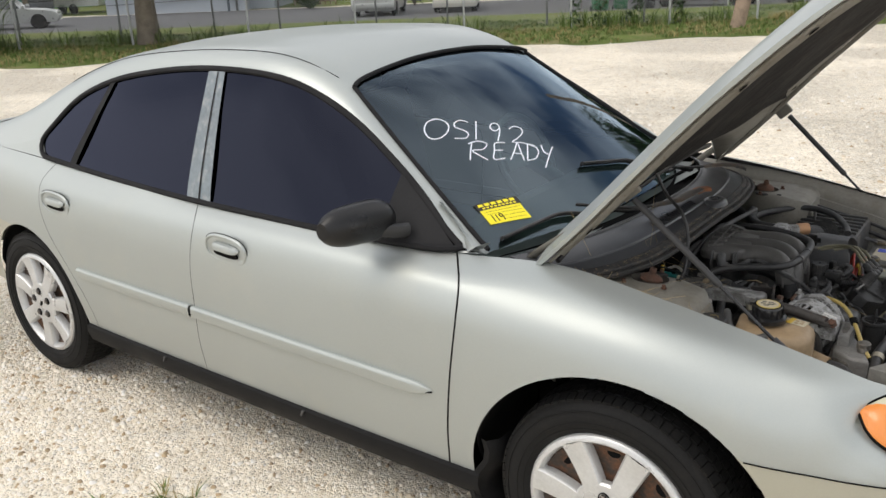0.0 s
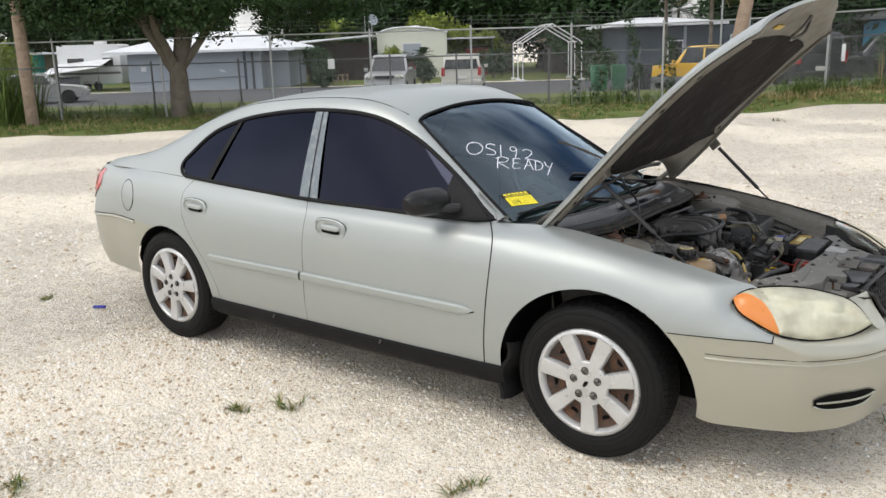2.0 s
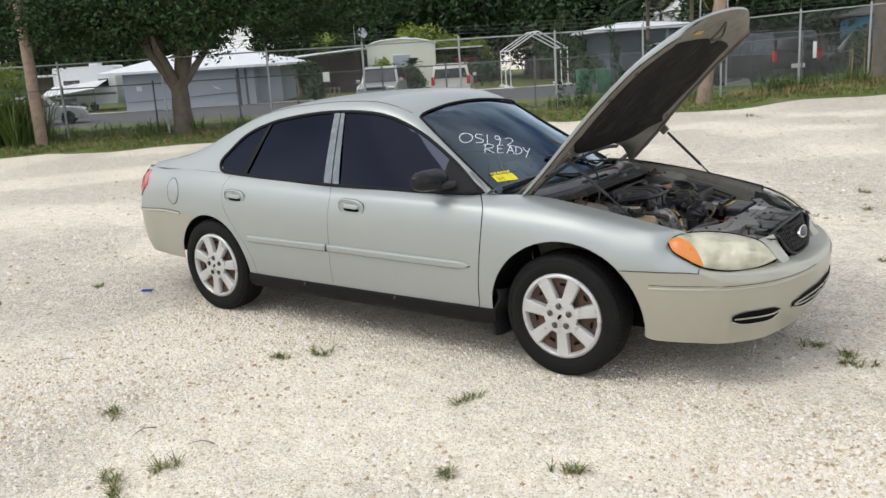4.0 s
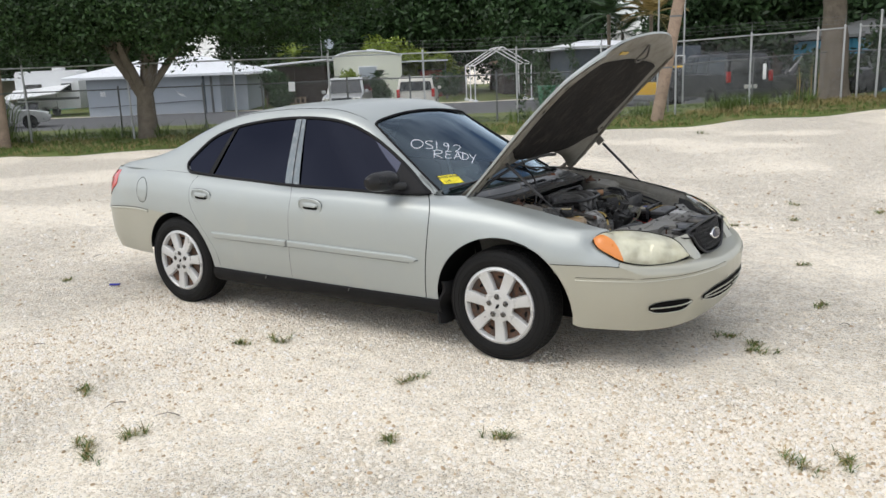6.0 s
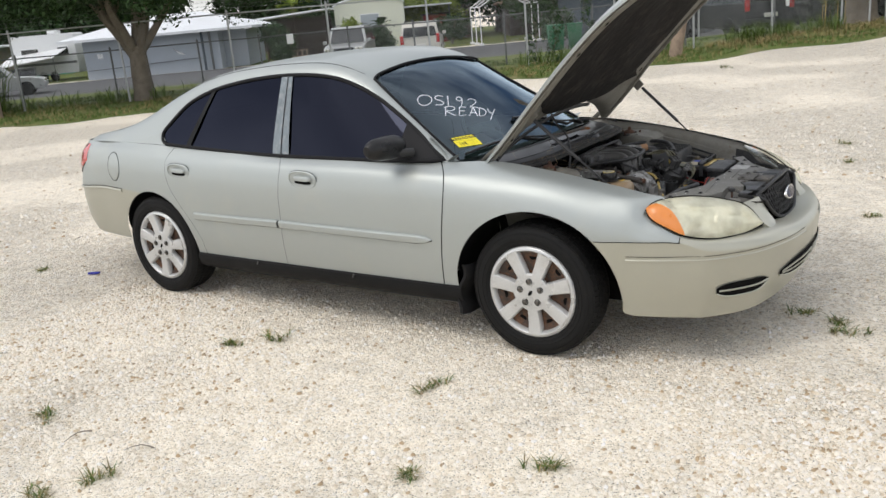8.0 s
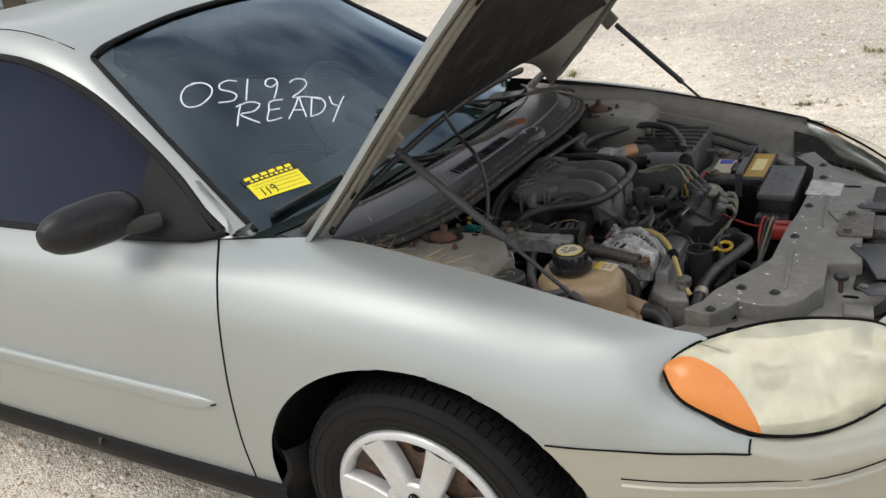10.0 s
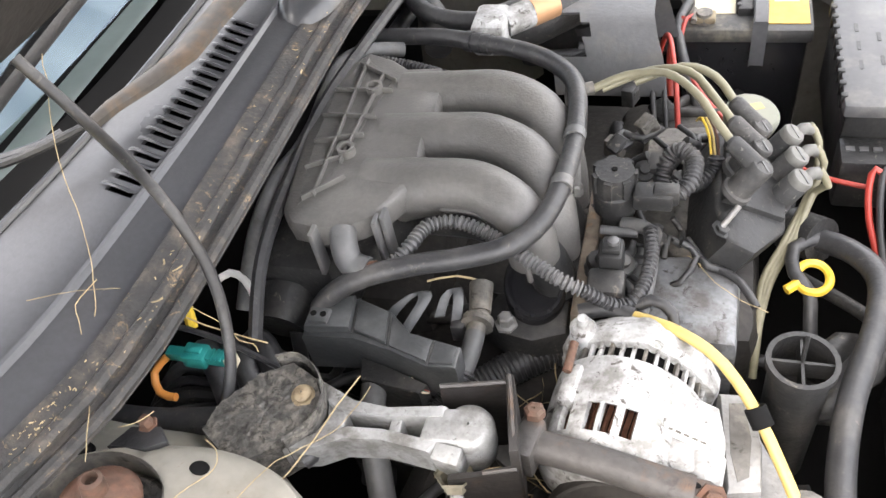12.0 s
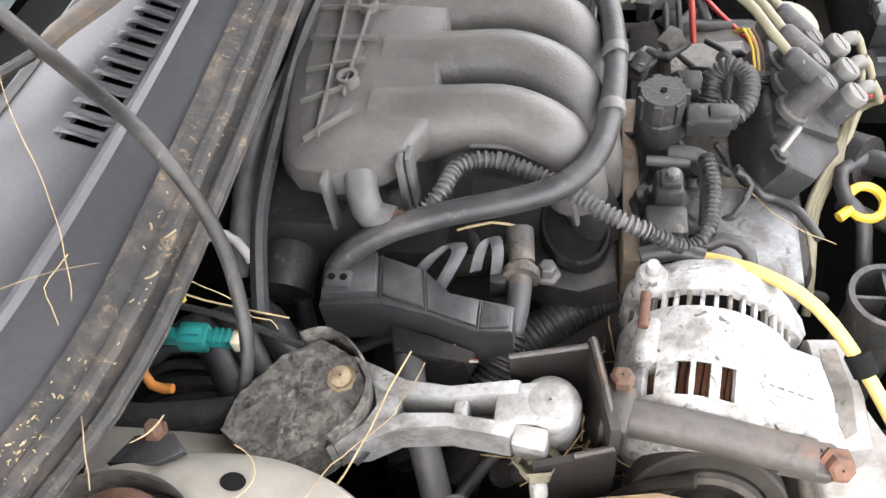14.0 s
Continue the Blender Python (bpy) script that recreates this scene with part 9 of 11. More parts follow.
# ---- fences
def chain_link(length, h, z0, z1, cell, w):
    """Zigzag wires of one bay in its own frame: x along, z up, base rising from z0 to z1."""
    vs, fs = [], []
    for d in (-1, 1):
        c = -h if d > 0 else 0.0
        while c < (length if d > 0 else length + h):
            # line z = d (x - c)
            xa, xb = (max(0, c), min(length, c + h)) if d > 0 else (max(0, c - h), min(length, c))
            if xb - xa > .02:
                a = V(xa, .004 * d, d * (xa - c)); e = V(xb, .004 * d, d * (xb - c))
                for q in (a, e):
                    q.z += z0 + (z1 - z0) * q.x / length
                n = (e - a).normalized()
                s = V(-n.z, 0, n.x) * w
                o = len(vs)
                vs += [a + s, a - s * .5 + V(0, w, 0), a - s * .5 - V(0, w, 0), e + s, e - s * .5 + V(0, w, 0), e - s * .5 - V(0, w, 0)]
                fs += [(o, o + 1, o + 4, o + 3), (o + 1, o + 2, o + 5, o + 4), (o + 2, o, o + 3, o + 5)]
            c += cell
    return vs, fs


def fence(name, label, v, us, h, steel, r, cell, w, mid=None, barbs=False):
    f = thing(name, label, "fence")
    yaw = math.degrees(math.atan2(FU.y, FU.x))
    for i, u in enumerate(us):
        g = gz(u, v)
        b = Build()
        p = bg(u, v, g)
        lean = V(rng.uniform(-.02, .02), rng.uniform(-.02, .02), 0)
        b.cyl(p - V(0, 0, .2), p + V(0, 0, h) + lean, r, 12)
        b.lathe([(r * 1.15, 0), (r * 1.15, .04), (r * .7, .07), (.004, .085)], 12, Matrix.Translation(p + V(0, 0, h) + lean), cap=False)
        post = part("post", b, steel, f)
        if barbs:
            b = Build()
            arm = p + V(0, 0, h + .03)
            b.cyl(arm, arm + FV * -.02 + V(0, 0, .30), .010, 6, .007)
            part("barb_arm", b, M_GALVDARK, post)
        if i < len(us) - 1:
            g2 = gz(us[i + 1], v)
            q = bg(us[i + 1], v, g2)
            b = Build().cyl(p + V(0, 0, h - .02), q + V(0, 0, h - .02), r * .72, 10)
            part("top_rail", b, steel, f)
            if mid:
                b = Build().cyl(p + V(0, 0, mid), q + V(0, 0, mid), r * .55, 8)
                part("middle_rail", b, steel, f)
            vs, fs = chain_link(us[i + 1] - u, h - .07, .03, g2 - g + .03, cell, w)
            mm = bulk("wire_mesh", vs, fs, M_MESHWIRE, f)
            mm.matrix_basis = pose(p.x, p.y, p.z, 0, 0, yaw)
    if barbs:
        for k, (dv, dz) in enumerate(((0, .10), (-.01, .19), (-.02, .29))):
            b = Build()
            pts = []
            for i, u in enumerate(us):
                pts.append(bg(u, v + dv, gz(u, v) + h + .03 + dz))
                if i < len(us) - 1:
                    m = (u + us[i + 1]) / 2
                    pts.append(bg(m, v + dv, gz(m, v) + h + .01 + dz - .012 * rng.random()))
            b.tube(pts, .0035, 4, .6)
            for a in range(int((us[-1] - us[0]) / .13)):
                uu = us[0] + a * .13
                i = min(len(pts) - 2, int((uu - us[0]) / (us[-1] - us[0]) * (len(pts) - 1)))
                c = bg(uu, v + dv, gz(uu, v) + h + .02 + dz)
                b.cyl(c - V(.0, 0, .018) - FU * .012, c + V(0, 0, .018) + FU * .012, .0022, 3, cap=False)
            part("barbed_wire", b, M_GALVDARK, f)
    return f


fence("chain_link_fence", "tall galvanised chain-link fence with barbed wire on top", 0,
      [-16.1, -13.4, -10.7, -8.0, -5.4, -2.7, .03, 2.89, 5.8, 8.46, 11.15, 13.78, 16.2, 18.35, 20.5, 22.42, 23.2], 2.1, M_GALV, .028, .075, .0012, None, True)
fence("chain_link_fence", "second run of galvanised chain-link fence past the gate post", -.1, [23.6, 25.0, 27.7, 30.4, 33.0], 2.1, M_GALV, .028, .075, .0012, None, True)
fence("low_chain_link_fence", "lower weathered grey chain-link fence with middle rail", 1.0,
      [-15.5, -12.6, -9.6, -6.6, -3.4, -.4, 2.24, 4.7, 6.4, 8.9, 10.74, 13.3, 15.8, 18.45, 21.0, 23.5, 26, 29], 1.42, M_GALVDARK, .026, .075, .0010, None)
b = Build().box(-.09, .09, -.012, -.006, -.13, .13, .002)
sign = tagged(part("fence_sign", b, M_WHITEPVC), "blank white sign plate wired to the fence", "sign")
sign.matrix_basis = at_uv(7.42, -.04, 0, 1.30)
b = Build().box(-.05, .05, -.012, -.006, -.22, .22, .002)
sign = tagged(part("fence_sign", b, M_WHITEPVC), "narrow white sign plate on the fence", "sign")
sign.matrix_basis = at_uv(20.9, -.04, 0, 1.05)

# ---- timber poles
def timber_pole(label, foot, lean, h, r):
    b = Build()
    pts = [V(foot[0], foot[1], ground_z(*foot) - .2) + V(lean[0], lean[1], 0) * (z / 8) + V(0, 0, z) for z in (0, h * .35, h * .7, h)]
    b.tube(pts, r, 20, .4, radii=(r, r * .78))
    ob = thing("utility_pole", label, "pole")
    part("shaft", b, M_POLEWOOD, ob)
    for z in (1.6, 2.9, 5.1):
        p = pts[0] + V(lean[0], lean[1], 0) * (z / 8) + V(0, 0, z)
        b = Build().lathe([(r * .99, 0), (r * 1.0, .01), (r * 1.0, .035), (r * .97, .045)], 20, Matrix.Translation(p), cap=False)
        part("band", b, M_GALVDARK, ob)


timber_pole("weathered timber utility pole beside the fence", (-17.9, 6.9), (.03, .02), 8.5, .155)
timber_pole("leaning weathered timber utility pole on the verge", (-3.9, 16.9), (1.15, .75), 9.0, .165)


# ---- plants
def leaves(blobs, n, size, flat=.75, inner=.35):
    """Small leaf faces in ellipsoids: (centre, radii, share)."""
    vs = []
    tot = sum(b[2] for b in blobs)
    for c, r, sh in blobs:
        k = int(n * sh / tot)
        d = nrg.normal(size=(k, 3)); d /= np.linalg.norm(d, axis=1, keepdims=True)
        rad = inner + (1 - inner) * nrg.random((k, 1)) ** .45
        lump = 1 + .16 * np.sin(d[:, :1] * 7 + c[0]) + .13 * np.cos(d[:, 1:2] * 9 + c[1]) + .10 * np.sin(d[:, 2:] * 11)
        p = np.array(c) + d * rad * lump * np.array(r)
        a = nrg.normal(size=(k, 3)); a[:, 2] *= flat; a /= np.linalg.norm(a, axis=1, keepdims=True)
        e = np.cross(a, nrg.normal(size=(k, 3))); e /= np.linalg.norm(e, axis=1, keepdims=True)
        s = size * (.55 + .9 * nrg.random((k, 1)))
        q = np.stack([p - a * s, p + e * s * .42 - a * s * .1, p + a * s, p - e * s * .42 - a * s * .1], 1)
        vs.append(q.reshape(-1, 3))
    vs = np.concatenate(vs)
    return vs, np.arange(len(vs)).reshape(-1, 4)


def limb(b, a, c, r0, r1, bend=.3):
    a, c = V(*a), V(*c)
    m = (a + c) / 2 + V(rng.uniform(-bend, bend), rng.uniform(-bend, bend), rng.uniform(0, bend))
    b.tube([a, a.lerp(m, .6), m, c], r0, 9, .35, radii=(r0, r1))


def tree(name, label, m, trunk_r, fork, limbs, blobs, n, size, leaf, lean=(0, 0)):
    t = thing(name, label, "tree", m)
    b = Build()
    b.tube([(0, 0, -.25), (0, 0, 0), (lean[0] * .4, lean[1] * .4, fork * .5), (lean[0], lean[1], fork + .15)], trunk_r, 22, .09, radii=(trunk_r * 1.18, trunk_r * .86))
    b.tube([(0, 0, -.2), (0, 0, .1), (0, 0, .35)], trunk_r * 1.45, 14, .1, radii=(trunk_r * 1.55, trunk_r * 1.05))
    seed = rng.uniform(0, 50)
    for i, p in enumerate(b.v):
        q = V(*p)
        k = .16 * trunk_r * (noise.noise(V(q.x * 3.2, q.y * 3.2, q.z * 1.1 + seed)) + .5 * noise.noise(V(q.x * 9, q.y * 9, q.z * 2.6 + seed)))
        d = V(q.x - lean[0] * q.z / fork, q.y - lean[1] * q.z / fork, 0)
        b.v[i] = tuple(q + d.normalized() * k) if d.length > .01 else p
    trunk = part("trunk", b, M_BARK, t)
    for (dx, dy, dz), r in limbs:
        b = Build()
        limb(b, (lean[0] + dx * .02, lean[1] + dy * .02, fork - .1), (dx, dy, dz), r, r * .4)
        for k in range(3):
            f = .55 + .15 * k
            s = V(lean[0], lean[1], fork).lerp(V(dx, dy, dz), f)
            limb(b, s, s + V(rng.uniform(-1.2, 1.2), rng.uniform(-1.2, 1.2), rng.uniform(.2, 1.3)), r * .45, r * .15)
        part("limb", b, M_BARK, t)
    vs, fs = leaves(blobs, n, size)
    c = mesh_np("crown", vs, fs, leaf, t)
    return t


# broad tree behind the fence, forked low
p = V(-16.3, 10.2, 0)
tree("shade_tree", "broad dark-green shade tree with low forked grey trunk behind the fence", pose(p.x, p.y, ground_z(p.x, p.y), 0, 0, 35), .25, 1.30,
           [((-.8, .2, 3.3), .20), ((.9, -.2, 3.4), .20), ((.2, .8, 3.8), .17), ((-.3, -.7, 3.6), .14), ((2.6, .4, 4.2), .11), ((-2.6, .5, 4.2), .11)],
           [((0, 0, 4.1), (3.4, 3.0, 1.75), 5), ((-3.6, .6, 3.7), (2.7, 2.3, 1.45), 3.2), ((-5.6, 1.2, 4.6), (2.4, 2.2, 1.5), 2.2), ((3.4, .6, 3.7), (2.5, 2.2, 1.45), 3), ((5.9, .8, 4.5), (2.2, 2.0, 1.3), 2), ((1.2, -1.6, 3.3), (2.0, 1.5, 1.0), 1.6),
            ((-1.8, -1.4, 3.3), (2.0, 1.5, 1.0), 1.6), ((-7.6, .5, 4.9), (2, 2, 1.5), 1.6), ((0, 0, 6.6), (4.5, 4, 1.7), 3)], 120000, .062, M_LEAF)
p = V(-.45, 22.9, 0)
tree("shade_tree", "large shade tree with thick grey trunk beside the fence", pose(p.x, p.y, ground_z(p.x, p.y), 0, 0, 10), .37, 3.0,
     [((-1.2, .4, 5.0), .22), ((1.6, .6, 5.2), .24), ((.3, -1.2, 5.4), .2), ((3.6, -.6, 4.8), .15)],
     [((-.9, -.6, 5.1), (1.8, 1.8, 1.3), 2), ((2.6, -.5, 4.5), (2.4, 2, 1.1), 3), ((4.6, -.2, 4.3), (2, 1.8, 1.0), 2), ((1, .5, 6.6), (4, 4, 2), 4)], 26000, .10, M_LEAF, (-.12, .1))

# dense far trees: four kinds, then copies
far_kinds = []
for k, (leaf, nm) in enumerate(((M_LEAF2, "tall dense dark-green tree behind the houses"), (M_LEAF, "dense mid-green tree behind the houses"), (M_LEAF2, "spreading dark-green tree behind the houses"), (M_LEAFY, "yellow-green leafy tree among the dark trees"))):
    h = (10.5, 9, 9.5, 4.6)[k]
    w = (4.2, 4.6, 5.2, 2.3)[k]
    blobs = [((rng.uniform(-.55, .55) * w, rng.uniform(-.5, .5) * w, h * rng.uniform(.22, .85)), (w * rng.uniform(.35, .55), w * rng.uniform(.35, .55), h * rng.uniform(.13, .2)), 1) for _ in range(17)]
    blobs += [((0, 0, h * .55), (w * .7, w * .7, h * .36), 4)]
    far_kinds.append(tree("far_tree", nm, at_uv(-30 + 14 * k, (48, 46, 50, 38)[k]), .30 if k < 3 else .12, 1.6,
                          [((-1.2, .2, 4.2), .16), ((1.3, -.4, 4.4), .16), ((.2, .9, 4.9), .14)] if k < 3 else [((.4, .2, 2.5), .06), ((-.5, 0, 2.4), .06)], blobs, 10500 if k < 3 else 5000, .21 if k < 3 else .15, leaf))
far_kinds[3].matrix_basis = at_uv(9.2, 40)
spots = [(-46, 42), (-38, 52), (-36, 58), (-27, 55), (-24, 56), (-17, 50), (-11, 44), (-12.5, 55), (2, 52), (4.5, 43.5), (8, 50), (11.5, 44), (15, 42), (18, 48), (20.5, 39), (23, 46),
         (31, 33), (36, 36), (34, 27), (41, 30), (40, 42), (46, 36), (50, 26), (-56, 50), (-64, 44), (-52, 36), (13, 55), (25, 55), (28.5, 26), (31.5, 23), (19, 33), (35, 21), (20.2, 31), (21.3, 37)]
for i, (u, v) in enumerate(spots):
    c = copy_thing(far_kinds[(i * 2 + i // 3) % 3], at_uv(u, v, rng.uniform(0, 360)) @ Matrix.Diagonal((1, 1, rng.uniform(.85, 1.2), 1)))
for u, v, k in ((11.2, 39, .8), (13.3, 39.5, .7), (-20, 36, .75), (26.5, 34, .6)):
    copy_thing(far_kinds[3], at_uv(u, v, rng.uniform(0, 360)) @ Matrix.Diagonal((k, k, k, 1)))


def blades(pts, h, w, spread, nb, flop=.5):
    """Bent blades of grass round each point: nb at a point."""
    pts = np.repeat(np.asarray(pts, float), nb, 0)
    k = len(pts)
    a = nrg.random(k) * 2 * np.pi
    d = np.stack([np.cos(a), np.sin(a), 0 * a], 1)
    s = np.stack([-np.sin(a), np.cos(a), 0 * a], 1)
    base = pts + d * (nrg.random((k, 1)) ** .7 * spread) * nrg.choice([-1, 1], (k, 1))
    hh = h * (.45 + .75 * nrg.random((k, 1)))
    fl = flop * (.3 + nrg.random((k, 1))) * hh
    up = np.array([[0, 0, 1.0]])
    p1 = base + up * hh * .55 + d * fl * .28
    p2 = base + up * hh * .92 + d * fl
    ww = w * (.6 + .8 * nrg.random((k, 1)))
    q = np.stack([base - s * ww * .7, base + s * ww * .7, p1 + s * ww, p1 - s * ww, p2], 1).reshape(-1, 3)
    o = np.arange(k)[:, None] * 5
    quads = np.concatenate([o + np.array([[0, 1, 2, 3]]), o + np.array([[3, 2, 4, 4]])])
    return q, o


def blade_mesh(name, material, pts, h, w, spread, nb, flop=.5, parent=None):
    q, o = blades(pts, h, w, spread, nb, flop)
    tris = np.concatenate([o + np.array([[0, 1, 2]]), o + np.array([[0, 2, 3]]), o + np.array([[3, 2, 4]])])
    return mesh_np(name, q, tris, material, parent)


def on_ground(n, u0, u1, v0, v1, edge=False):
    out = []
    for _ in range(n):
        u = rng.uniform(u0, u1)
        lo = max(v0, grass_edge(u) + .1) if edge else v0
        v = lo + (v1 - lo) * rng.random()
        if noise.noise(V(u * .5, v * .8, 1)) < -.28:
            continue
        p = bg(u, v)
        out.append((p.x, p.y, ground_z(p.x, p.y) + .02))
    return out


tagged(blade_mesh("verge_grass", M_BLADE, on_ground(9000, -9, 30, -9, 3.2, True), .085, .006, .10, 7, .8), "short green grass blades on the verge", "grass", kind="stuff")
tagged(blade_mesh("verge_dry_grass", M_DRYBLADE, on_ground(2600, -9, 30, -9, .8, True), .12, .005, .10, 6, 1.1), "dry tan grass among the green verge", "grass", kind="stuff")
tagged(blade_mesh("fence_weeds", M_BLADE, on_ground(90, 19.2, 22.4, -.5, .6) + on_ground(60, 13.5, 18, -.4, .4) + on_ground(90, -3, 12, -.25, .4), .5, .008, .14, 8, .8), "tall green weeds along the fence foot", "weeds", kind="stuff")
tagged(blade_mesh("dry_weeds", M_DRYBLADE, on_ground(260, 18.6, 26, -1.5, .2), .2, .007, .2, 8, 1.6), "dry brown grass heaped along the fence foot", "weeds", kind="stuff")
tagged(blade_mesh("dry_stalks", M_DRYBLADE, on_ground(5, 21.8, 22.4, -.5, 0), 1.3, .006, .12, 3, .12), "tall dry brown stalks beside the fence", "weeds", kind="stuff")
b = thing("reed_bush", "tall arching green reed bush beside the timber pole", "bush")
blade_mesh("blade", M_BLADE, [(-19.7 + rng.gauss(0, .55), 6.6 + rng.gauss(0, .55), ground_z(-19.7, 6.6)) for _ in range(80)], 1.45, .016, .18, 16, .75, b)

# vines on the fence
for u, z0, z1 in ((13.95, .3, 2.5), (14.5, .1, 1.9), (15.4, .2, 2.3), (16.4, 0, 1.6)):
    t = thing("fence_vine", "green climbing vine hanging on the fence wire", "vine", at_uv(u, .02), "vines on the fence")
    b = Build().tube([(rng.uniform(-.1, .1), 0, z0 + (z1 - z0) * k / 5) for k in range(6)], .006, 5, .1)
    part("stem", b, M_BARK, t)
    vs, fs = leaves([((rng.uniform(-.15, .15), 0, z0 + (z1 - z0) * k / 6), (.16, .07, .22), 1) for k in range(7)], 420, .05)
    mesh_np("foliage", vs, fs, M_LEAF, t)


def shrub(name, label, m, r, h, n, size, leaf):
    t = thing(name, label, "bush", m)
    for k in range(4):
        a = k * 1.7
        part("stem", Build().tube([(0, 0, -.05), (.2 * r * math.cos(a), .2 * r * math.sin(a), h * .4), (.6 * r * math.cos(a), .6 * r * math.sin(a), h * .8)], .03, 6, .1), M_BARK, t)
    vs, fs = leaves([((rng.uniform(-.4, .4) * r, rng.uniform(-.4, .4) * r, h * rng.uniform(.35, .8)), (r * .55, r * .55, h * .28), 1) for _ in range(7)], n, size)
    mesh_np("foliage", vs, fs, leaf, t)


shrub("shrub", "bright yellow-green shrub before the cream mobile home", at_uv(7.0, 31.5), 1.1, 2.3, 2600, .09, M_LEAFY)
shrub("shrub", "dark green shrub between the parked cars", at_uv(9.0, 24), 1.0, 1.6, 2400, .09, M_LEAF)
shrub("shrub", "dark green hedge beside the grey house", at_uv(2.7, 28), 1.2, 2.4, 2600, .10, M_LEAF2)
shrub("shrub", "green shrub beside the brown screen wall", at_uv(3.4, 24.5), .9, 1.2, 1800, .09, M_LEAF)
shrub("shrub", "dark shrub before the white tent frame", at_uv(13.2, 31), 1.3, 1.9, 2600, .10, M_LEAF2)
shrub("shrub", "green shrub behind the bins", at_uv(17.6, 17.5), 1.0, 1.7, 2200, .09, M_LEAF)
shrub("shrub", "green shrub hanging over the fence by the gate", at_uv(26.5, 2.5), 1.6, 2.6, 3600, .10, M_LEAF)
shrub("shrub", "dark green shrub behind the gate", at_uv(25.2, 4.5), 1.2, 1.6, 2400, .10, M_LEAF2)


def fronds(name, label, m, h, n, length, leaf, trunk=.09):
    t = thing(name, label, "palm", m)
    part("trunk", Build().tube([(0, 0, -.1), (.03, 0, h * .5), (0, 0, h)], trunk, 10, .2), M_BARK, t)
    for k in range(n):
        a = k * 2.4
        el = radians(rng.uniform(-10, 75))
        d = V(math.cos(a) * math.cos(el), math.sin(a) * math.cos(el), math.sin(el))
        sidev = V(-math.sin(a), math.cos(a), 0)
        b = Build()
        c0 = V(0, 0, h)
        pts = [c0 + d * (length * f) + V(0, 0, -.45 * length * f * f) for f in (0, .25, .5, .75, 1)]
        for i in range(22):
            f = .12 + .88 * i / 22
            p = c0 + d * (length * f) + V(0, 0, -.45 * length * f * f)
            w = length * .32 * math.sin(math.pi * (.15 + .8 * f))
            for s in (1, -1):
                o = len(b.v)
                b.v += [tuple(p - d * .02), tuple(p + d * .03), tuple(p + sidev * (s * w) + d * (w * .7) - V(0, 0, w * .35))]
                b.f.append((o, o + 1, o + 2))
        b.tube(pts, .012, 5, .2)
        part("frond", b, leaf, t, recalc=False)


fronds("yucca", "spiky green yucca before the cream mobile home", at_uv(8.8, 31), 1.6, 16, .9, M_LEAF, .10)
fronds("palm_tree", "palm tree with drooping fronds above the houses", at_uv(2.2, 40), 3.4, 18, 1.9, M_LEAFY)
fronds("palm_tree", "palm tree with drooping fronds above the houses", at_uv(24.5, 30), 3.8, 20, 2.2, M_LEAF)
fronds("palm_tree", "palm tree with browning fronds beside the timber pole", at_uv(22.4, 16.5), 4.2, 18, 2.0, M_DRYBLADE)
fronds("palm_tree", "palm tree with green fronds beside the slate-blue house", at_uv(20.6, 17.5), 4.3, 18, 2.0, M_LEAF)

# ---- houses
def window(parent, x0, x1, y, z0, z1, material=None):
    w = part("window", Build().box(x0 - .06, x1 + .06, y - .04, y + .02, z0 - .06, z1 + .06, .01), M_WHITEPVC, parent)
    part("pane", Build().box(x0, x1, y - .05, y - .03, z0, z1), material or M_CARGLASS, w)


def hip_roof(x0, x1, y0, y1, ze, zr, hip, thick=.14):
    b = Build()
    ym = (y0 + y1) / 2
    b.add([(x0, y0, ze), (x1, y0, ze), (x1, y1, ze), (x0, y1, ze), (x0 + hip, ym, zr), (x1 - hip, ym, zr),
           (x0, y0, ze - thick), (x1, y0, ze - thick), (x1, y1, ze - thick), (x0, y1, ze - thick)],
          [(0, 1, 5, 4), (1, 2, 5), (2, 3, 4, 5), (3, 0, 4), (6, 7, 1, 0), (7, 8, 2, 1), (8, 9, 3, 2), (9, 6, 0, 3), (9, 8, 7, 6)])
    return b


h = thing("house", "low grey house with white hip roof across the road", "house", at_uv(-8.15, 26.3))
part("wall", Build().box(0, 7.75, 0, 7, -.2, 2.15), M_HOUSEGREY, h)
part("porch_wall", Build().box(7.75, 9.1, 1.3, 7, -.2, 2.12), M_HOUSEGREY, h)
part("roof", hip_roof(-1.1, 9.9, -.9, 8.2, 2.28, 3.35, 3.9), M_ROOFW, h, "white coated hip roof")
part("downpipe", Build().box(7.2, 7.32, -.08, 0, -.1, 2.1, .01), M_GALVDARK, h)
part("porch_post", Build().box(6.85, 6.97, -.5, -.38, -.2, 2.15, .01), M_HOUSEDK, h)
part("hand_rail", Build().tube([(.1, -.10, .52), (3, -.10, .60), (6.6, -.10, .72), (6.75, -.10, .45)], .02, 6, .3), M_GALVDARK, h)
b = Build().prism([(0, .0), (.35, -.12), (.55, -.3), (.2, -.22), (-.1, .12)], 0, .02, Matrix.Translation((5.2, -.02, 1.25)) @ pose(0, 0, 0, 90, 0, 0))
part("wall_ornament", b, M_WHITEPVC, h)
part("wall_plate", Build().box(.75, 1.05, -.03, 0, 1.15, 1.42, .01), M_WHITEPVC, h)
part("baseboard_strip", Build().box(-.02, 7.77, -.03, 0, -.2, -.02), M_ROOFW, h)

rv = thing("travel_trailer", "white camping trailer with open awning beside the house", "trailer", at_uv(-12.0, 31, 6) @ Matrix.Diagonal((.76, 1, .95, 1)))
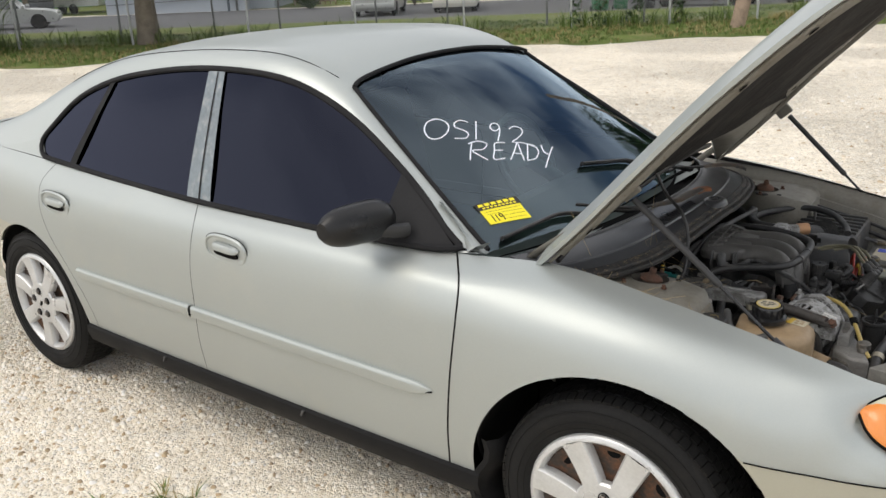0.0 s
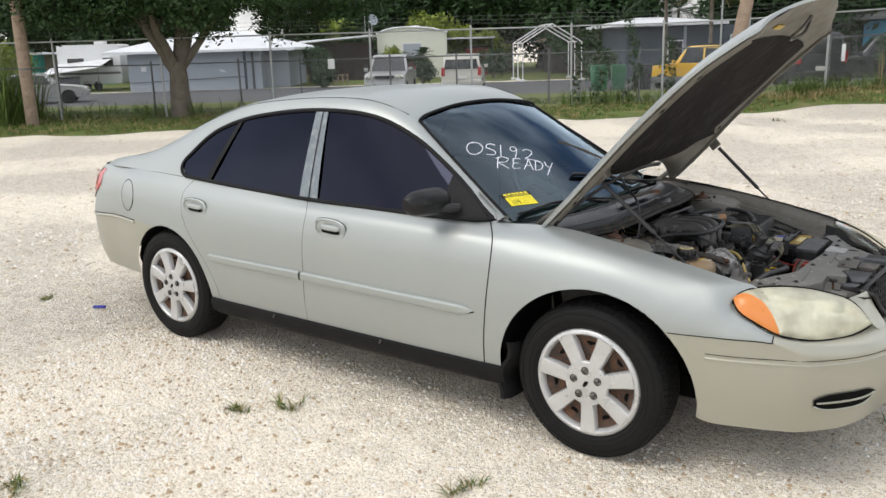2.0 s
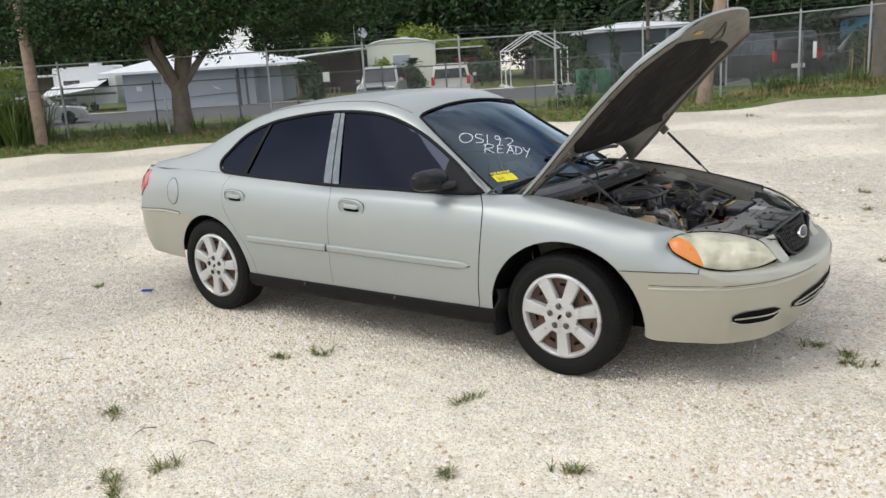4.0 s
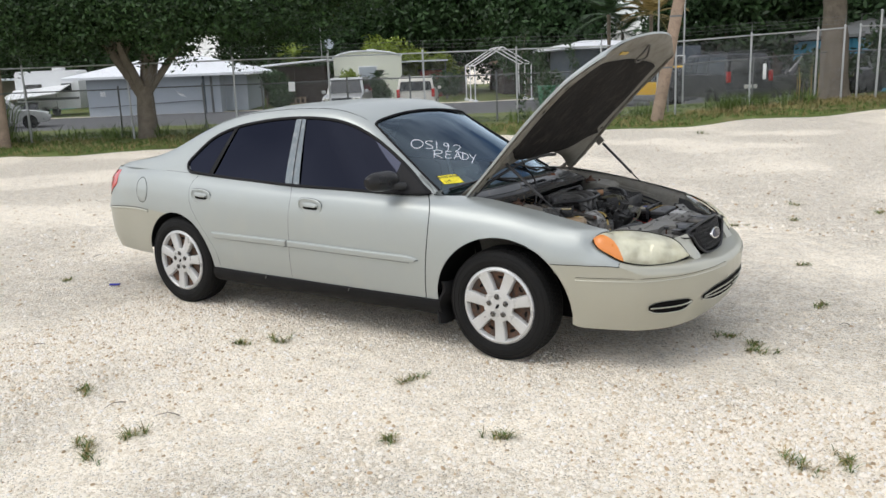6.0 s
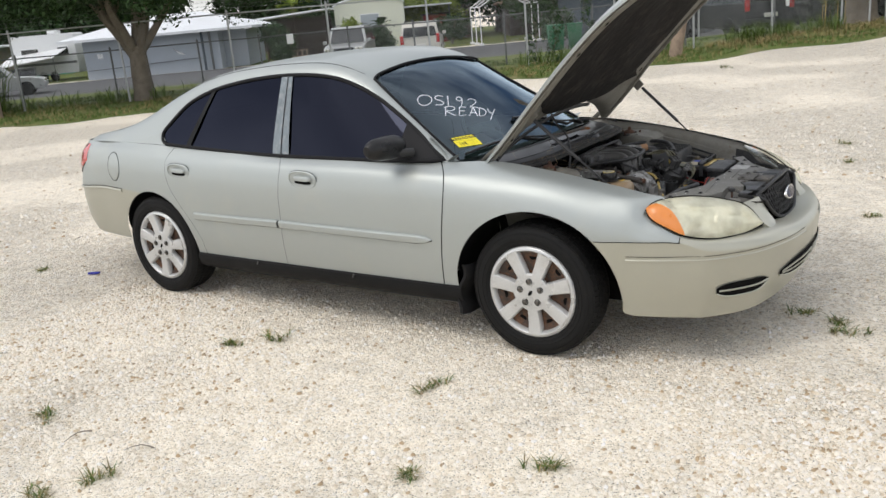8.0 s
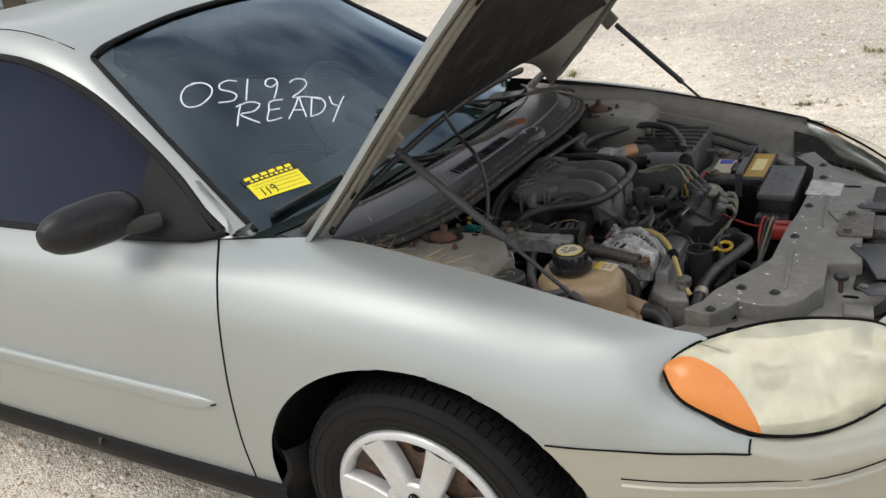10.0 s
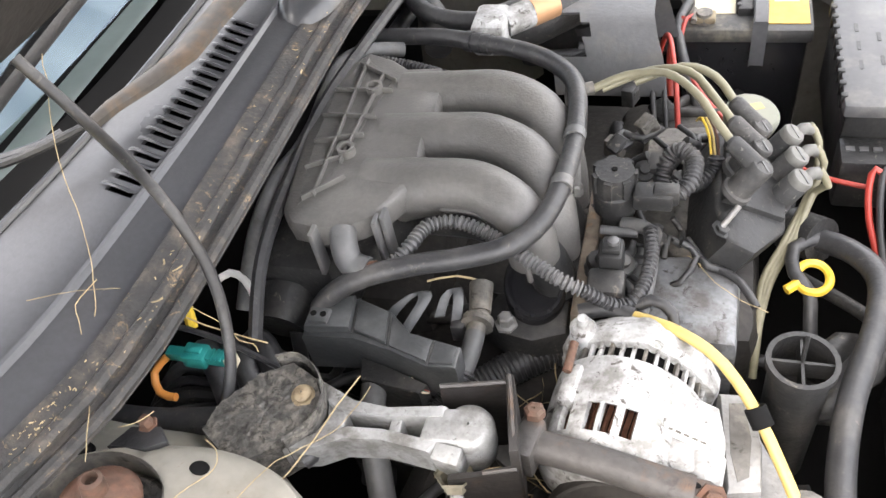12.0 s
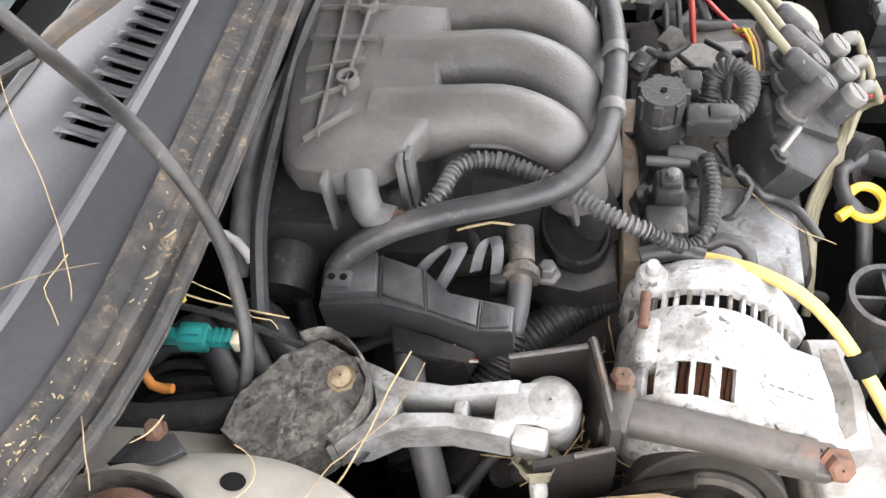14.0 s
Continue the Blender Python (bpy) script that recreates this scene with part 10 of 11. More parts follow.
b = Build()
prof = [(-2.45, .45), (-2.5, 1.2), (-2.46, 2.8), (-2.38, 2.95), (2.3, 2.95), (2.45, 2.85), (2.5, .9), (2.4, .45)]
b.prism(prof, -1.2, 1.2, pose(0, 0, 0, 90, 0, 0))
part("body", b, M_WHITEPVC, rv)
for x0, x1, z0, z1 in ((-1.7, -.4, 1.5, 2.1), (1.1, 1.9, 1.6, 2.1)):
    window(rv, x0, x1, -1.2, z0, z1)
part("stripe", Build().box(-2.4, 2.4, -1.215, -1.2, 1.05, 1.2), M_GALVDARK, rv)
part("roof_vent", Build().box(.2, 1.0, -.4, .4, 2.95, 3.2, .05), M_WHITEPVC, rv)
part("awning", Build().add([(-2.6, -1.2, 1.75), (1.8, -1.2, 2.05), (1.5, -3.4, 1.55), (-2.9, -3.4, 1.15), (-2.6, -1.2, 1.70), (1.8, -1.2, 2.0), (1.5, -3.4, 1.5), (-2.9, -3.4, 1.1)],
                           [(0, 1, 2, 3), (7, 6, 5, 4), (0, 3, 7, 4), (3, 2, 6, 7), (2, 1, 5, 6)]), M_WHITEPVC, rv, "white slanting awning")
for x in (-2.8, 1.45):
    part("awning_pole", Build().cyl((x, -3.38, 0), (x, -3.38, 1.2 if x < 0 else 1.5), .025, 8), M_GALVDARK, rv)
for x in (-.4, .45):
    part("wheel", Build().lathe([(.12, -.1), (.3, -.1), (.34, -.05), (.34, .05), (.3, .1), (.12, .1)], 18, Matrix.Translation((x, -1.1, .34)) @ pose(0, 0, 0, 90, 0, 0)), M_RUBBER, rv)
for i, (u, v, sx, sy, sz, ma, nm) in enumerate(((-16.2, 27.8, .9, .6, .9, M_BROWN, "dark brown storage box under the awning"), (-15.0, 27.6, .6, .6, .7, M_BRICKRED, "dull red crate under the awning"), (-12.6, 28.2, 1.3, .9, .95, M_CARDK, "dark covered trailer load beside the house"), (-13.9, 27.8, .5, .5, .6, M_BROWN, "small dark box under the awning"))):
    t = thing("storage_box", nm, "box", at_uv(u, v, 12 * i))
    part("box_body", Build().box(-sx / 2, sx / 2, -sy / 2, sy / 2, 0, sz * .86, .04), ma, t)
    part("lid", Build().box(-sx / 2 - .03, sx / 2 + .03, -sy / 2 - .03, sy / 2 + .03, sz * .86, sz, .03), ma, t)
w = thing("low_garden_wall", "low cream garden wall along the road", "wall", at_uv(-17.5, 23.5))
part("wall_body", Build().box(0, 8, 0, .2, -.1, .22, .02), M_CREAM, w)
part("coping", Build().box(-.05, 8.05, -.04, .24, .22, .28, .02), M_CREAM, w)

for u, v, L in ((-25.5, 38, 5.6), (-18.8, 41, 3.8)):
    h = thing("turquoise_house", "turquoise mobile home with pale flat roof", "house", at_uv(u, v, 8))
    part("wall", Build().box(0, L, 0, 5, -.2, 2.3), M_TURQ, h)
    part("porch_wall", Build().box(-3.5, 0, .8, 5, -.2, 2.3), M_POLEWOOD, h)
    part("roof", Build().box(-4, L + .3, -.5, 5.4, 2.3, 2.48, .05), M_ROOFW, h)
    window(h, L * .45, L * .45 + 1.0, 0, .9, 1.6)
    for x in (-3.6, -1.8):
        part("porch_post", Build().box(x, x + .14, -.3, -.16, -.2, 2.3), M_TURQ, h)

h = thing("mobile_home", "cream mobile home with one window and low curved roof", "house", at_uv(5.6, 35))
b = Build()
b.prism([(0, -.2), (4.7, -.2), (4.7, 3.0), (3.6, 3.28), (1.8, 3.38), (.6, 3.25), (0, 3.0)], 0, 9, pose(0, 9, 0, 90, 0, 0))
part("wall", b, M_CREAM, h)
part("roof_edge", Build().tube([(-.06, -.06, 2.98), (.6, -.06, 3.24), (1.8, -.06, 3.38), (3.6, -.06, 3.28), (4.76, -.06, 2.98)], .06, 8, .2), M_ROOFW, h)
part("roof_vent", Build().box(2.3, 2.9, .6, 1.2, 3.32, 3.5, .04), M_ROOFW, h)
window(h, 1.75, 2.95, 0, 1.25, 2.3, M_HOUSEGREY)
d = part("dish_antenna", Build().lathe([(.02, 0), (.2, .03), (.36, .10), (.37, .11), (.2, .045), (.02, .015)], 20, Matrix.Translation((-.25, -.3, 3.9)) @ pose(0, 0, 0, 70, 20, 30), cap=False), M_HOUSEGREY, h, "grey satellite dish on a pole")
part("dish_mast", Build().cyl((-.3, -.2, 2.6), (-.3, -.2, 4.0), .025, 8), M_GALV, d)
part("aerial", Build().cyl((-.75, -.2, 2.6), (-.75, -.2, 5.2), .02, 6), M_GALV, h)

h = thing("carport", "dark brown screened carport with white roof edge", "carport", at_uv(.9, 34))
part("screen_wall", Build().box(0, 4.2, .6, .75, -.2, 2.5), M_BROWN, h)
part("back_wall", Build().box(0, 4.2, 3.6, 3.7, -.2, 2.5), M_BROWN, h)
part("roof", Build().box(-.6, 4.5, -.3, 4.2, -.06, .06, .02, Matrix.Translation((0, 0, 2.62)) @ pose(0, 0, 0, 0, -3.5, 0)), M_ROOFW, h)
for x in (.1, 2.0, 4.0):
    part("carport_post", Build().box(x, x + .1, -.1, 0, -.2, 2.6), M_BROWN, h)
f = thing("picket_fence", "small pale wooden picket fence by the carport", "fence", at_uv(-1.3 + 3, 29.5))
for k in range(9):
    part("picket", Build().box(k * .3, k * .3 + .09, 0, .03, 0, .62, .005), M_POLEWOOD, f)
for z in (.18, .5):
    part("picket_rail", Build().box(0, 2.5, .03, .06, z, z + .06), M_POLEWOOD, f)
h = thing("red_shed", "dull red shed wall beside the mobile home", "shed", at_uv(11.6, 37))
part("wall", Build().box(0, 1.6, 0, 3, -.2, 1.9), M_BRICKRED, h)
part("roof", Build().box(-.2, 1.8, -.2, 3.2, 1.9, 2.0, .02), M_BROWN, h)
h = thing("carport", "flat white carport roof on thin posts", "carport", at_uv(9.9, 36))
part("roof", Build().box(0, 3.7, 0, 3, 2.52, 2.62, .02), M_ROOFW, h)
for x in (.1, 3.5):
    part("carport_post", Build().cyl((x, .1, -.1), (x, .1, 2.5), .04, 8), M_GALVDARK, h)

t = thing("tent_frame", "white bare metal tent frame with no cover", "frame", at_uv(14.6, 25.2))
for k in range(3):
    y, o = k * 1.6, -.15 * k
    for s, x in ((0, 0), (1, 3.3)):
        leg = part("leg", Build().cyl((x + o, y, 0), (x + o, y, 2.12), .032, 8), M_WHITEPVC, t)
        part("foot", Build().box(x + o - .13, x + o + .13, y - .13, y + .13, 0, .14, .02), M_WHITEPVC, leg)
        part("rafter", Build().cyl((x + o, y, 2.12), (1.65 + o, y, 3.12), .032, 8), M_WHITEPVC, t)
for x, z in ((0, 2.12), (3.3, 2.12), (1.65, 3.12)):
    part("purlin", Build().cyl((x, 0, z), (x - .3, 3.2, z), .032, 8), M_WHITEPVC, t)

h = thing("house", "slate-blue house with white low roof behind the yellow car", "house", at_uv(19.6, 21.5))
part("wall", Build().box(0, 7.0, 0, 7, -.2, 2.75), M_HOUSEDK, h)
part("roof", hip_roof(-.9, 5.0, -.8, 8, 2.92, 3.3, 2.2), M_ROOFW, h, "white coated low roof")
window(h, 5.4, 6.1, 0, .9, 2.2)
window(h, 2.2, 2.9, 0, .9, 2.0)
part("corner_board", Build().box(2.95, 3.1, -.05, 0, -.2, 2.75), M_HOUSEGREY, h)
h = thing("house", "small house with faded pink roof beyond the tent frame", "house", at_uv(17.5, 36))
part("wall", Build().box(0, 6, 0, 5, -.2, 2.2), M_BROWN, h)
part("roof", hip_roof(-.5, 6.5, -.6, 5.6, 2.3, 3.2, 2.5), M_POLEWOOD, h)
h = thing("house", "bright blue house wall with white roof behind the fence", "house", at_uv(31.5, 15))
part("wall", Build().box(0, 9, 0, 6, -.2, 2.7), M_BLUETARP, h)
part("roof", hip_roof(-.6, 9.6, -.6, 6.6, 2.9, 3.7, 3), M_GALVDARK, h)
window(h, 2, 3, 0, 1, 1.9)
for u, v, hh in ((20.3, 8.3, 7), (21.2, 8.0, 7), (24.0, -.4, 2.45)):
    t = thing("steel_pole", "thin grey steel pole behind the fence" if hh > 3 else "steel gate post at the fence", "pole", at_uv(u, v))
    part("shaft", Build().cyl((0, 0, -.2), (.02, 0, hh), .034, 10, .030), M_GALV, t)
    part("cap", Build().lathe([(.036, 0), (.036, .03), (.008, .05)], 10, Matrix.Translation((.02, 0, hh)), cap=False), M_GALV, t)

# wheeled bins
for u, v, tn in ((16.6, 12.0, 8), (17.5, 12.6, -6), (18.4, 12.2, 15)):
    t = thing("wheelie_bin", "green plastic wheeled refuse bin at the roadside", "bin", at_uv(u, v, tn), "bins at the roadside")
    b = Build().box(-.29, .29, -.34, .34, -1.0, -.06, .03, pose(0, 0, 0, 180, 0, 0), taper=.18)
    part("bin_body", b, M_BINGREEN if tn != 15 else M_CARDK, t)
    part("lid", Build().box(-.31, .31, -.38, .36, 1.0, 1.07, .025), M_BINGREEN if tn != 15 else M_CARDK, t)
    part("handle", Build().cyl((-.25, .38, .98), (.25, .38, .98), .018, 8), M_BLACK, t)
    for s in (-1, 1):
        part("wheel", Build().lathe([(.02, -.025), (.1, -.025), (.1, .025), (.02, .025)], 14, Matrix.Translation((s * .27, .30, .10)) @ pose(0, 0, 0, 0, 90, 0)), M_BLACK, t)


# ---- parked cars
def parked(name, label, m, L, W, H, paint, suv=True, lower=None, lamp=None):
    c = thing(name, label, "car", m)
    bl = H * (.60 if suv else .62)                       # belt height
    a, e = -L / 2, L / 2
    low = [(a + .06, .30), (a, .42), (a, .72), (a + .03, bl), (a + .36 * (0 if suv else 1), bl + .01), (e - L * .30, bl), (e - L * .12, bl - .06), (e - .10, bl - .14), (e, .62), (e, .42), (e - .08, .28)]
    if suv:
        top = [(a + .03, bl - .02), (a + .10, H - .22), (a + .22, H - .04), (a + .5, H), (a + L * .56, H), (a + L * .60, H - .04), (e - L * .285, bl - .02)]
    else:
        top = [(a + L * .16, bl - .02), (a + L * .30, H - .06), (a + L * .36, H), (a + L * .56, H), (a + L * .60, H - .04), (e - L * .285, bl - .02)]
    def skin(poly, hw):
        cx = sum(p[0] for p in poly) / len(poly); cz = sum(p[1] for p in poly) / len(poly)
        b = Build()
        rings = []
        for f, k in ((-1, .965), (-.985, .99), (-.93, 1), (.93, 1), (.985, .99), (1, .965)):
            rings.append([(cx + (x - cx) * k, f * hw(z), cz + (z - cz) * k) for x, z in poly])
        n = len(poly)
        fs = [(i * n + j, i * n + (j + 1) % n, (i + 1) * n + (j + 1) % n, (i + 1) * n + j) for i in range(5) for j in range(n)]
        fs += [tuple(range(n)), tuple(5 * n + j for j in range(n))]
        return b.add([p for r in rings for p in r], fs)
    def wl(z):
        return W / 2 - .03 * ((z - .75) / .5) ** 2
    def wt(z):
        return W / 2 - .03 - .13 * max(0, (z - bl)) / (H - bl)
    body = part("body", skin(low, wl), paint, c)
    part("cabin", skin(top, wt), paint, c)
    if lower:
        part("lower_cladding", Build().box(a - .02, e + .02, -W / 2 - .015, W / 2 + .015, .27, .56, .05), lower, c)
    z0, z1 = bl + .02, H - .10
    cuts = [(a + .22, a + L * .27), (a + L * .285, a + L * .43), (a + L * .445, a + L * .60)] if suv else [(a + L * .27, a + L * .42), (a + L * .435, a + L * .61)]
    for s in (-1, 1):
        for k, (x0, x1) in enumerate(cuts):
            last = k == len(cuts) - 1
            first = k == 0
            xs = [(x0 - (.0 if suv or not first else .22), z0), (x1 + (.28 if last else 0), z0), (x1 - (.02 if last else 0), z1), (x0 + (.06 if first else 0), z1)]
            b = Build().add([(x, s * (wt(z) + .004), z) for x, z in xs] + [(x, s * (wt(z) - .03), z) for x, z in xs], [(0, 1, 2, 3), (7, 6, 5, 4), (0, 4, 5, 1), (1, 5, 6, 2), (2, 6, 7, 3), (3, 7, 4, 0)])
            part("side_window", b, M_CARGLASS, c)
    # windshield, rear glass
    xw0, xw1 = e - L * .285, a + L * .60
    for nm, (xa, za), (xb, zb), d in (("windshield", (xw0 - .02, bl + .02), (xw1 + .02, H - .08), .012), ("rear_window", (a + (.045 if suv else L * .165), bl + .04), (a + (.115 if suv else L * .30), H - .22 if suv else H - .1), -.02)):
        ya, yb = wt(za) * .88, wt(zb) * .86
        b = Build().add([(xa + d, -ya, za), (xa + d, ya, za), (xb + d, yb, zb), (xb + d, -yb, zb), (xa - d * 2, -ya, za), (xa - d * 2, ya, za), (xb - d * 2, yb, zb), (xb - d * 2, -yb, zb)], [(0, 1, 2, 3), (7, 6, 5, 4), (0, 4, 5, 1), (1, 5, 6, 2), (2, 6, 7, 3), (3, 7, 4, 0)])
        part(nm, b, M_CARGLASS, c)
    for x, nm in ((a - .05, "rear_bumper"), (e - .09, "front_bumper")):
        part(nm, Build().box(x, x + .14, -W / 2 + .02, W / 2 - .02, .38, .60, .04), lower or paint, c)
    for s in (-1, 1):
        part("tail_lamp", Build().box(a - .02, a + .06, s * (W / 2 - .10) - .08, s * (W / 2 - .10) + .08, bl - .26, bl + .12 if suv else bl - .06, .02), M_REDLENS if not lamp else lamp, c, "red tail lamp")
        part("headlamp", Build().box(e - .10, e + .015, s * (W / 2 - .24) - .18, s * (W / 2 - .24) + .18, bl - .30, bl - .16, .03), M_LENSREF, c)
        part("wing_mirror", Build().box(e - L * .31, e - L * .28, s * (W / 2 + .10) - .09, s * (W / 2 + .10) + .09, bl, bl + .16, .03), paint, c)
        for x in (a + L * .20, e - L * .18):
            w = part("tyre", Build().lathe([(.19, -.10), (.30, -.11), (.34, -.06), (.34, .06), (.30, .11), (.19, .10)], 24, Matrix.Translation((x, s * (W / 2 - .10), .34)) @ pose(0, 0, 0, 90, 0, 0)), M_RUBBER, c)
            part("rim", Build().lathe([(.02, .04), (.19, .06), (.20, .09), (.02, .07)], 20, Matrix.Translation((x, s * (W / 2 - .10), .34)) @ pose(0, 0, 0, 90 * s, 0, 0), cap=False), M_GALV, w)
    part("grille", Build().box(e - .03, e + .02, -.45, .45, bl - .30, bl - .16, .02), M_CARGLASS, c)
    part("number_plate", Build().box(a - .075, a - .055, -.26, .26, .62, .76, .01), M_PAPER, c)
    if suv:
        for s in (-1, 1):
            part("roof_rail", Build().tube([(a + .5, s * (W / 2 - .26), H + .0), (a + .6, s * (W / 2 - .26), H + .06), (a + L * .5, s * (W / 2 - .26), H + .06), (a + L * .54, s * (W / 2 - .26), H)], .018, 6, .2), M_BLACK, c)
    return c


def facing(x, y, deg):
    return pose(x, y, ground_z(x, y), 0, 0, deg)


FVD = math.degrees(math.atan2(FV.y, FV.x))
parked("parked_suv", "silver sport utility car facing the road", facing(-22.6, 26.6, FVD + 176), 4.6, 1.85, 1.78, M_CARSILV)
parked("parked_suv", "white and tan sport utility car with red tail lamps", facing(-20.4, 29.4, FVD - 4), 4.6, 1.85, 1.72, M_CARTAN, lower=M_CARTAN)
parked("parked_suv", "yellow sport utility car with grey lower cladding", facing(-9.6, 31.6, FVD + 58), 4.5, 1.8, 1.78, M_CARYEL, lower=M_GALVDARK)
parked("parked_suv", "charcoal sport utility car with red tail lamps behind the fence", facing(-5.4, 27.6, FVD + 12), 4.7, 1.9, 1.85, M_CARCHAR)
parked("parked_suv", "black sport utility car beside the charcoal one", facing(-2.6, 31.5, FVD + 70), 4.8, 1.9, 1.8, M_CARDK)
parked("parked_suv", "dark green pickup-sized car behind the fence", facing(.6, 29.5, FVD + 96), 4.6, 1.85, 1.7, M_CARDK)
parked("parked_sedan", "silver sedan parked across the road", at_uv(-8.8, 16.5, 20), 4.5, 1.75, 1.42, M_CARSILV, False)
parked("parked_sedan", "white sedan parked across the road", at_uv(-13.4, 20, 20), 4.5, 1.75, 1.42, M_CARTAN, False)
# ---------------------------------------------------------------- writing and sticker on the windshield
GLYPHS = {
    "O": [[(.45, 1), (.12, .85), (0, .45), (.2, .05), (.6, 0), (.95, .3), (1, .7), (.7, .98), (.3, 1.0)]],
    "S": [[(.95, .92), (.5, 1), (.1, .85), (.15, .6), (.6, .48), (.95, .3), (.8, .04), (.1, .02)]],
    "1": [[(.55, 1), (.5, .5), (.45, 0)]],
    "9": [[(.9, .75), (.5, .55), (.1, .7), (.25, .97), (.7, 1), (.92, .75), (.85, .35), (.7, 0)]],
    "2": [[(0, .78), (.2, .98), (.5, .95), (.55, .65), (.3, .25), (.1, .02), (.55, .05), (1, -.08)]],
    "R": [[(.18, .95), (.12, .5), (.1, 0)], [(0, .85), (.5, 1), (.95, .85), (.75, .55), (.2, .48), (.6, .2), (1, -.02)]],
    "E": [[(1, .95), (.1, .9), (.05, .5), (0, .02), (.95, .08)], [(.05, .5), (.8, .52)]],
    "A": [[(0, 0), (.35, .6), (.55, 1), (.75, .55), (1, 0)], [(.2, .38), (.85, .36)]],
    "D": [[(.08, .95), (.05, .5), (0, 0)], [(0, .98), (.6, .95), (1, .6), (.7, .15), (0, .0)]],
    "Y": [[(0, 1), (.2, .6), (.55, .5)], [(1, 1), (.65, .45), (.2, -.35)]],
}
writing = part("marker_writing", Build().box(.50, .502, -.45, -.448, 1.18, 1.1805), M_WPAINT, car, "white handwritten stock number and READY on the windshield")
for text, cells, o, along, up in (("OS192", ((0, .21), (.25, .395), (.44, .48), (.58, .69), (.77, 1.0)), (.565, -.528), (.202, .344), (-.052, .076)),
                                  ("READY", ((0, .22), (.29, .42), (.48, .64), (.68, .82), (.86, 1.0)), (.697, -.475), (.150, .286), (-.048, .073))):
    for ch, (c0, c1) in zip(text, cells):
        b = Build()
        for stroke in GLYPHS[ch]:
            pts = []
            for gx_, gy_ in stroke:
                s = c0 + (c1 - c0) * gx_
                x, y = o[0] + along[0] * s + up[0] * gy_, o[1] + along[1] * s + up[1] * gy_
                pts.append(V(x, y, ws_point(x, y, .0015)))
            b.tube(pts, .0023, 6, .01)
        part("letter", b, M_WPAINT, writing)

# yellow sticker with a black header, bars for print
CORN = [V(.810, -.617, 0), V(.865, -.466, 0), V(.879, -.638, 0), V(.944, -.496, 0)]      # top edge, bottom edge


def stick_pt(s, t, lift):
    p = CORN[0].lerp(CORN[1], s).lerp(CORN[2].lerp(CORN[3], s), t)
    return V(p.x, p.y, ws_point(p.x, p.y, lift))


def stick(s0, s1, t0, t1, lift):
    return Build().grid([[stick_pt(s0 + (s1 - s0) * i / 8, t0 + (t1 - t0) * j / 6, lift) for j in range(7)] for i in range(9)])


stk = part("windshield_sticker", stick(.03, .97, .30, 1, .003), M_STICKY, car, "yellow paper sticker with a handwritten number")
part("sticker_header", stick(0, 1, 0, .32, .0036), M_STICKB, stk, "black header strip with yellow print")
for k in range(6):
    part("header_bar", stick(.06 + .148 * k, .06 + .148 * k + .11, .05, .17, .0042), M_STICKY, stk)
for k in range(9):
    part("header_bar", stick(.12 + .09 * k, .12 + .09 * k + .06, .21, .28, .0042), M_STICKY, stk)
for s0, s1, t in ((.10, .92, .43), (.10, .92, .55), (.42, .92, .70), (.42, .92, .86)):
    part("ruled_line", stick(s0, s1, t, t + .012, .0036), M_STICKB, stk)
for gl, s0, s1 in (("1", .16, .20), ("1", .25, .29), ("9", .33, .42)):
    b = Build()
    for stroke in GLYPHS[gl]:
        b.tube([stick_pt(s0 + (s1 - s0) * gx_, .92 - .30 * gy_, .0042) for gx_, gy_ in stroke], .0016, 5, .006)
    part("number_mark", b, M_STICKB, stk)

# ---------------------------------------------------------------- stones, weeds and litter on the gravel
def chips(n, sample, lo, hi):
    """Angular stones: eight-faced chips with uneven corners, half sunk."""
    xy = sample(n)
    k = len(xy)
    z = np.array([ground_z(x, y) for x, y in xy])
    s = lo + (hi - lo) * nrg.random(k) ** 2.6
    ring = np.array([[math.cos(q), math.sin(q), 0] for q in np.linspace(0, 2 * math.pi, 6)[:5]])
    v = np.zeros((k, 8, 3))
    jit = .72 + .5 * nrg.random((k, 5, 1))
    v[:, :5] = ring[None] * jit * s[:, None, None] * np.array([1.15, .85, 1])
    v[:, :5, 2] -= s[:, None] * .35
    top = ring[[0, 2, 3]]
    v[:, 5:] = top[None] * (.30 + .45 * nrg.random((k, 3, 1))) * s[:, None, None]
    v[:, 5:, 2] += s[:, None] * (.12 + .5 * nrg.random((k, 3)))
    a = nrg.random(k) * 6.283
    c, sn = np.cos(a), np.sin(a)
    v = np.stack([v[..., 0] * c[:, None] - v[..., 1] * sn[:, None], v[..., 0] * sn[:, None] + v[..., 1] * c[:, None], v[..., 2]], -1)
    v[..., 0] += xy[:, 0, None]; v[..., 1] += xy[:, 1, None]; v[..., 2] += (z + s * .15)[:, None]
    f = np.array([[5, 6, 7], [0, 1, 5], [1, 6, 5], [1, 2, 6], [2, 3, 6], [3, 7, 6], [3, 4, 7], [4, 0, 7], [0, 5, 7]])
    return v.reshape(-1, 3), (f[None] + 8 * np.arange(k)[:, None, None]).reshape(-1, 3)


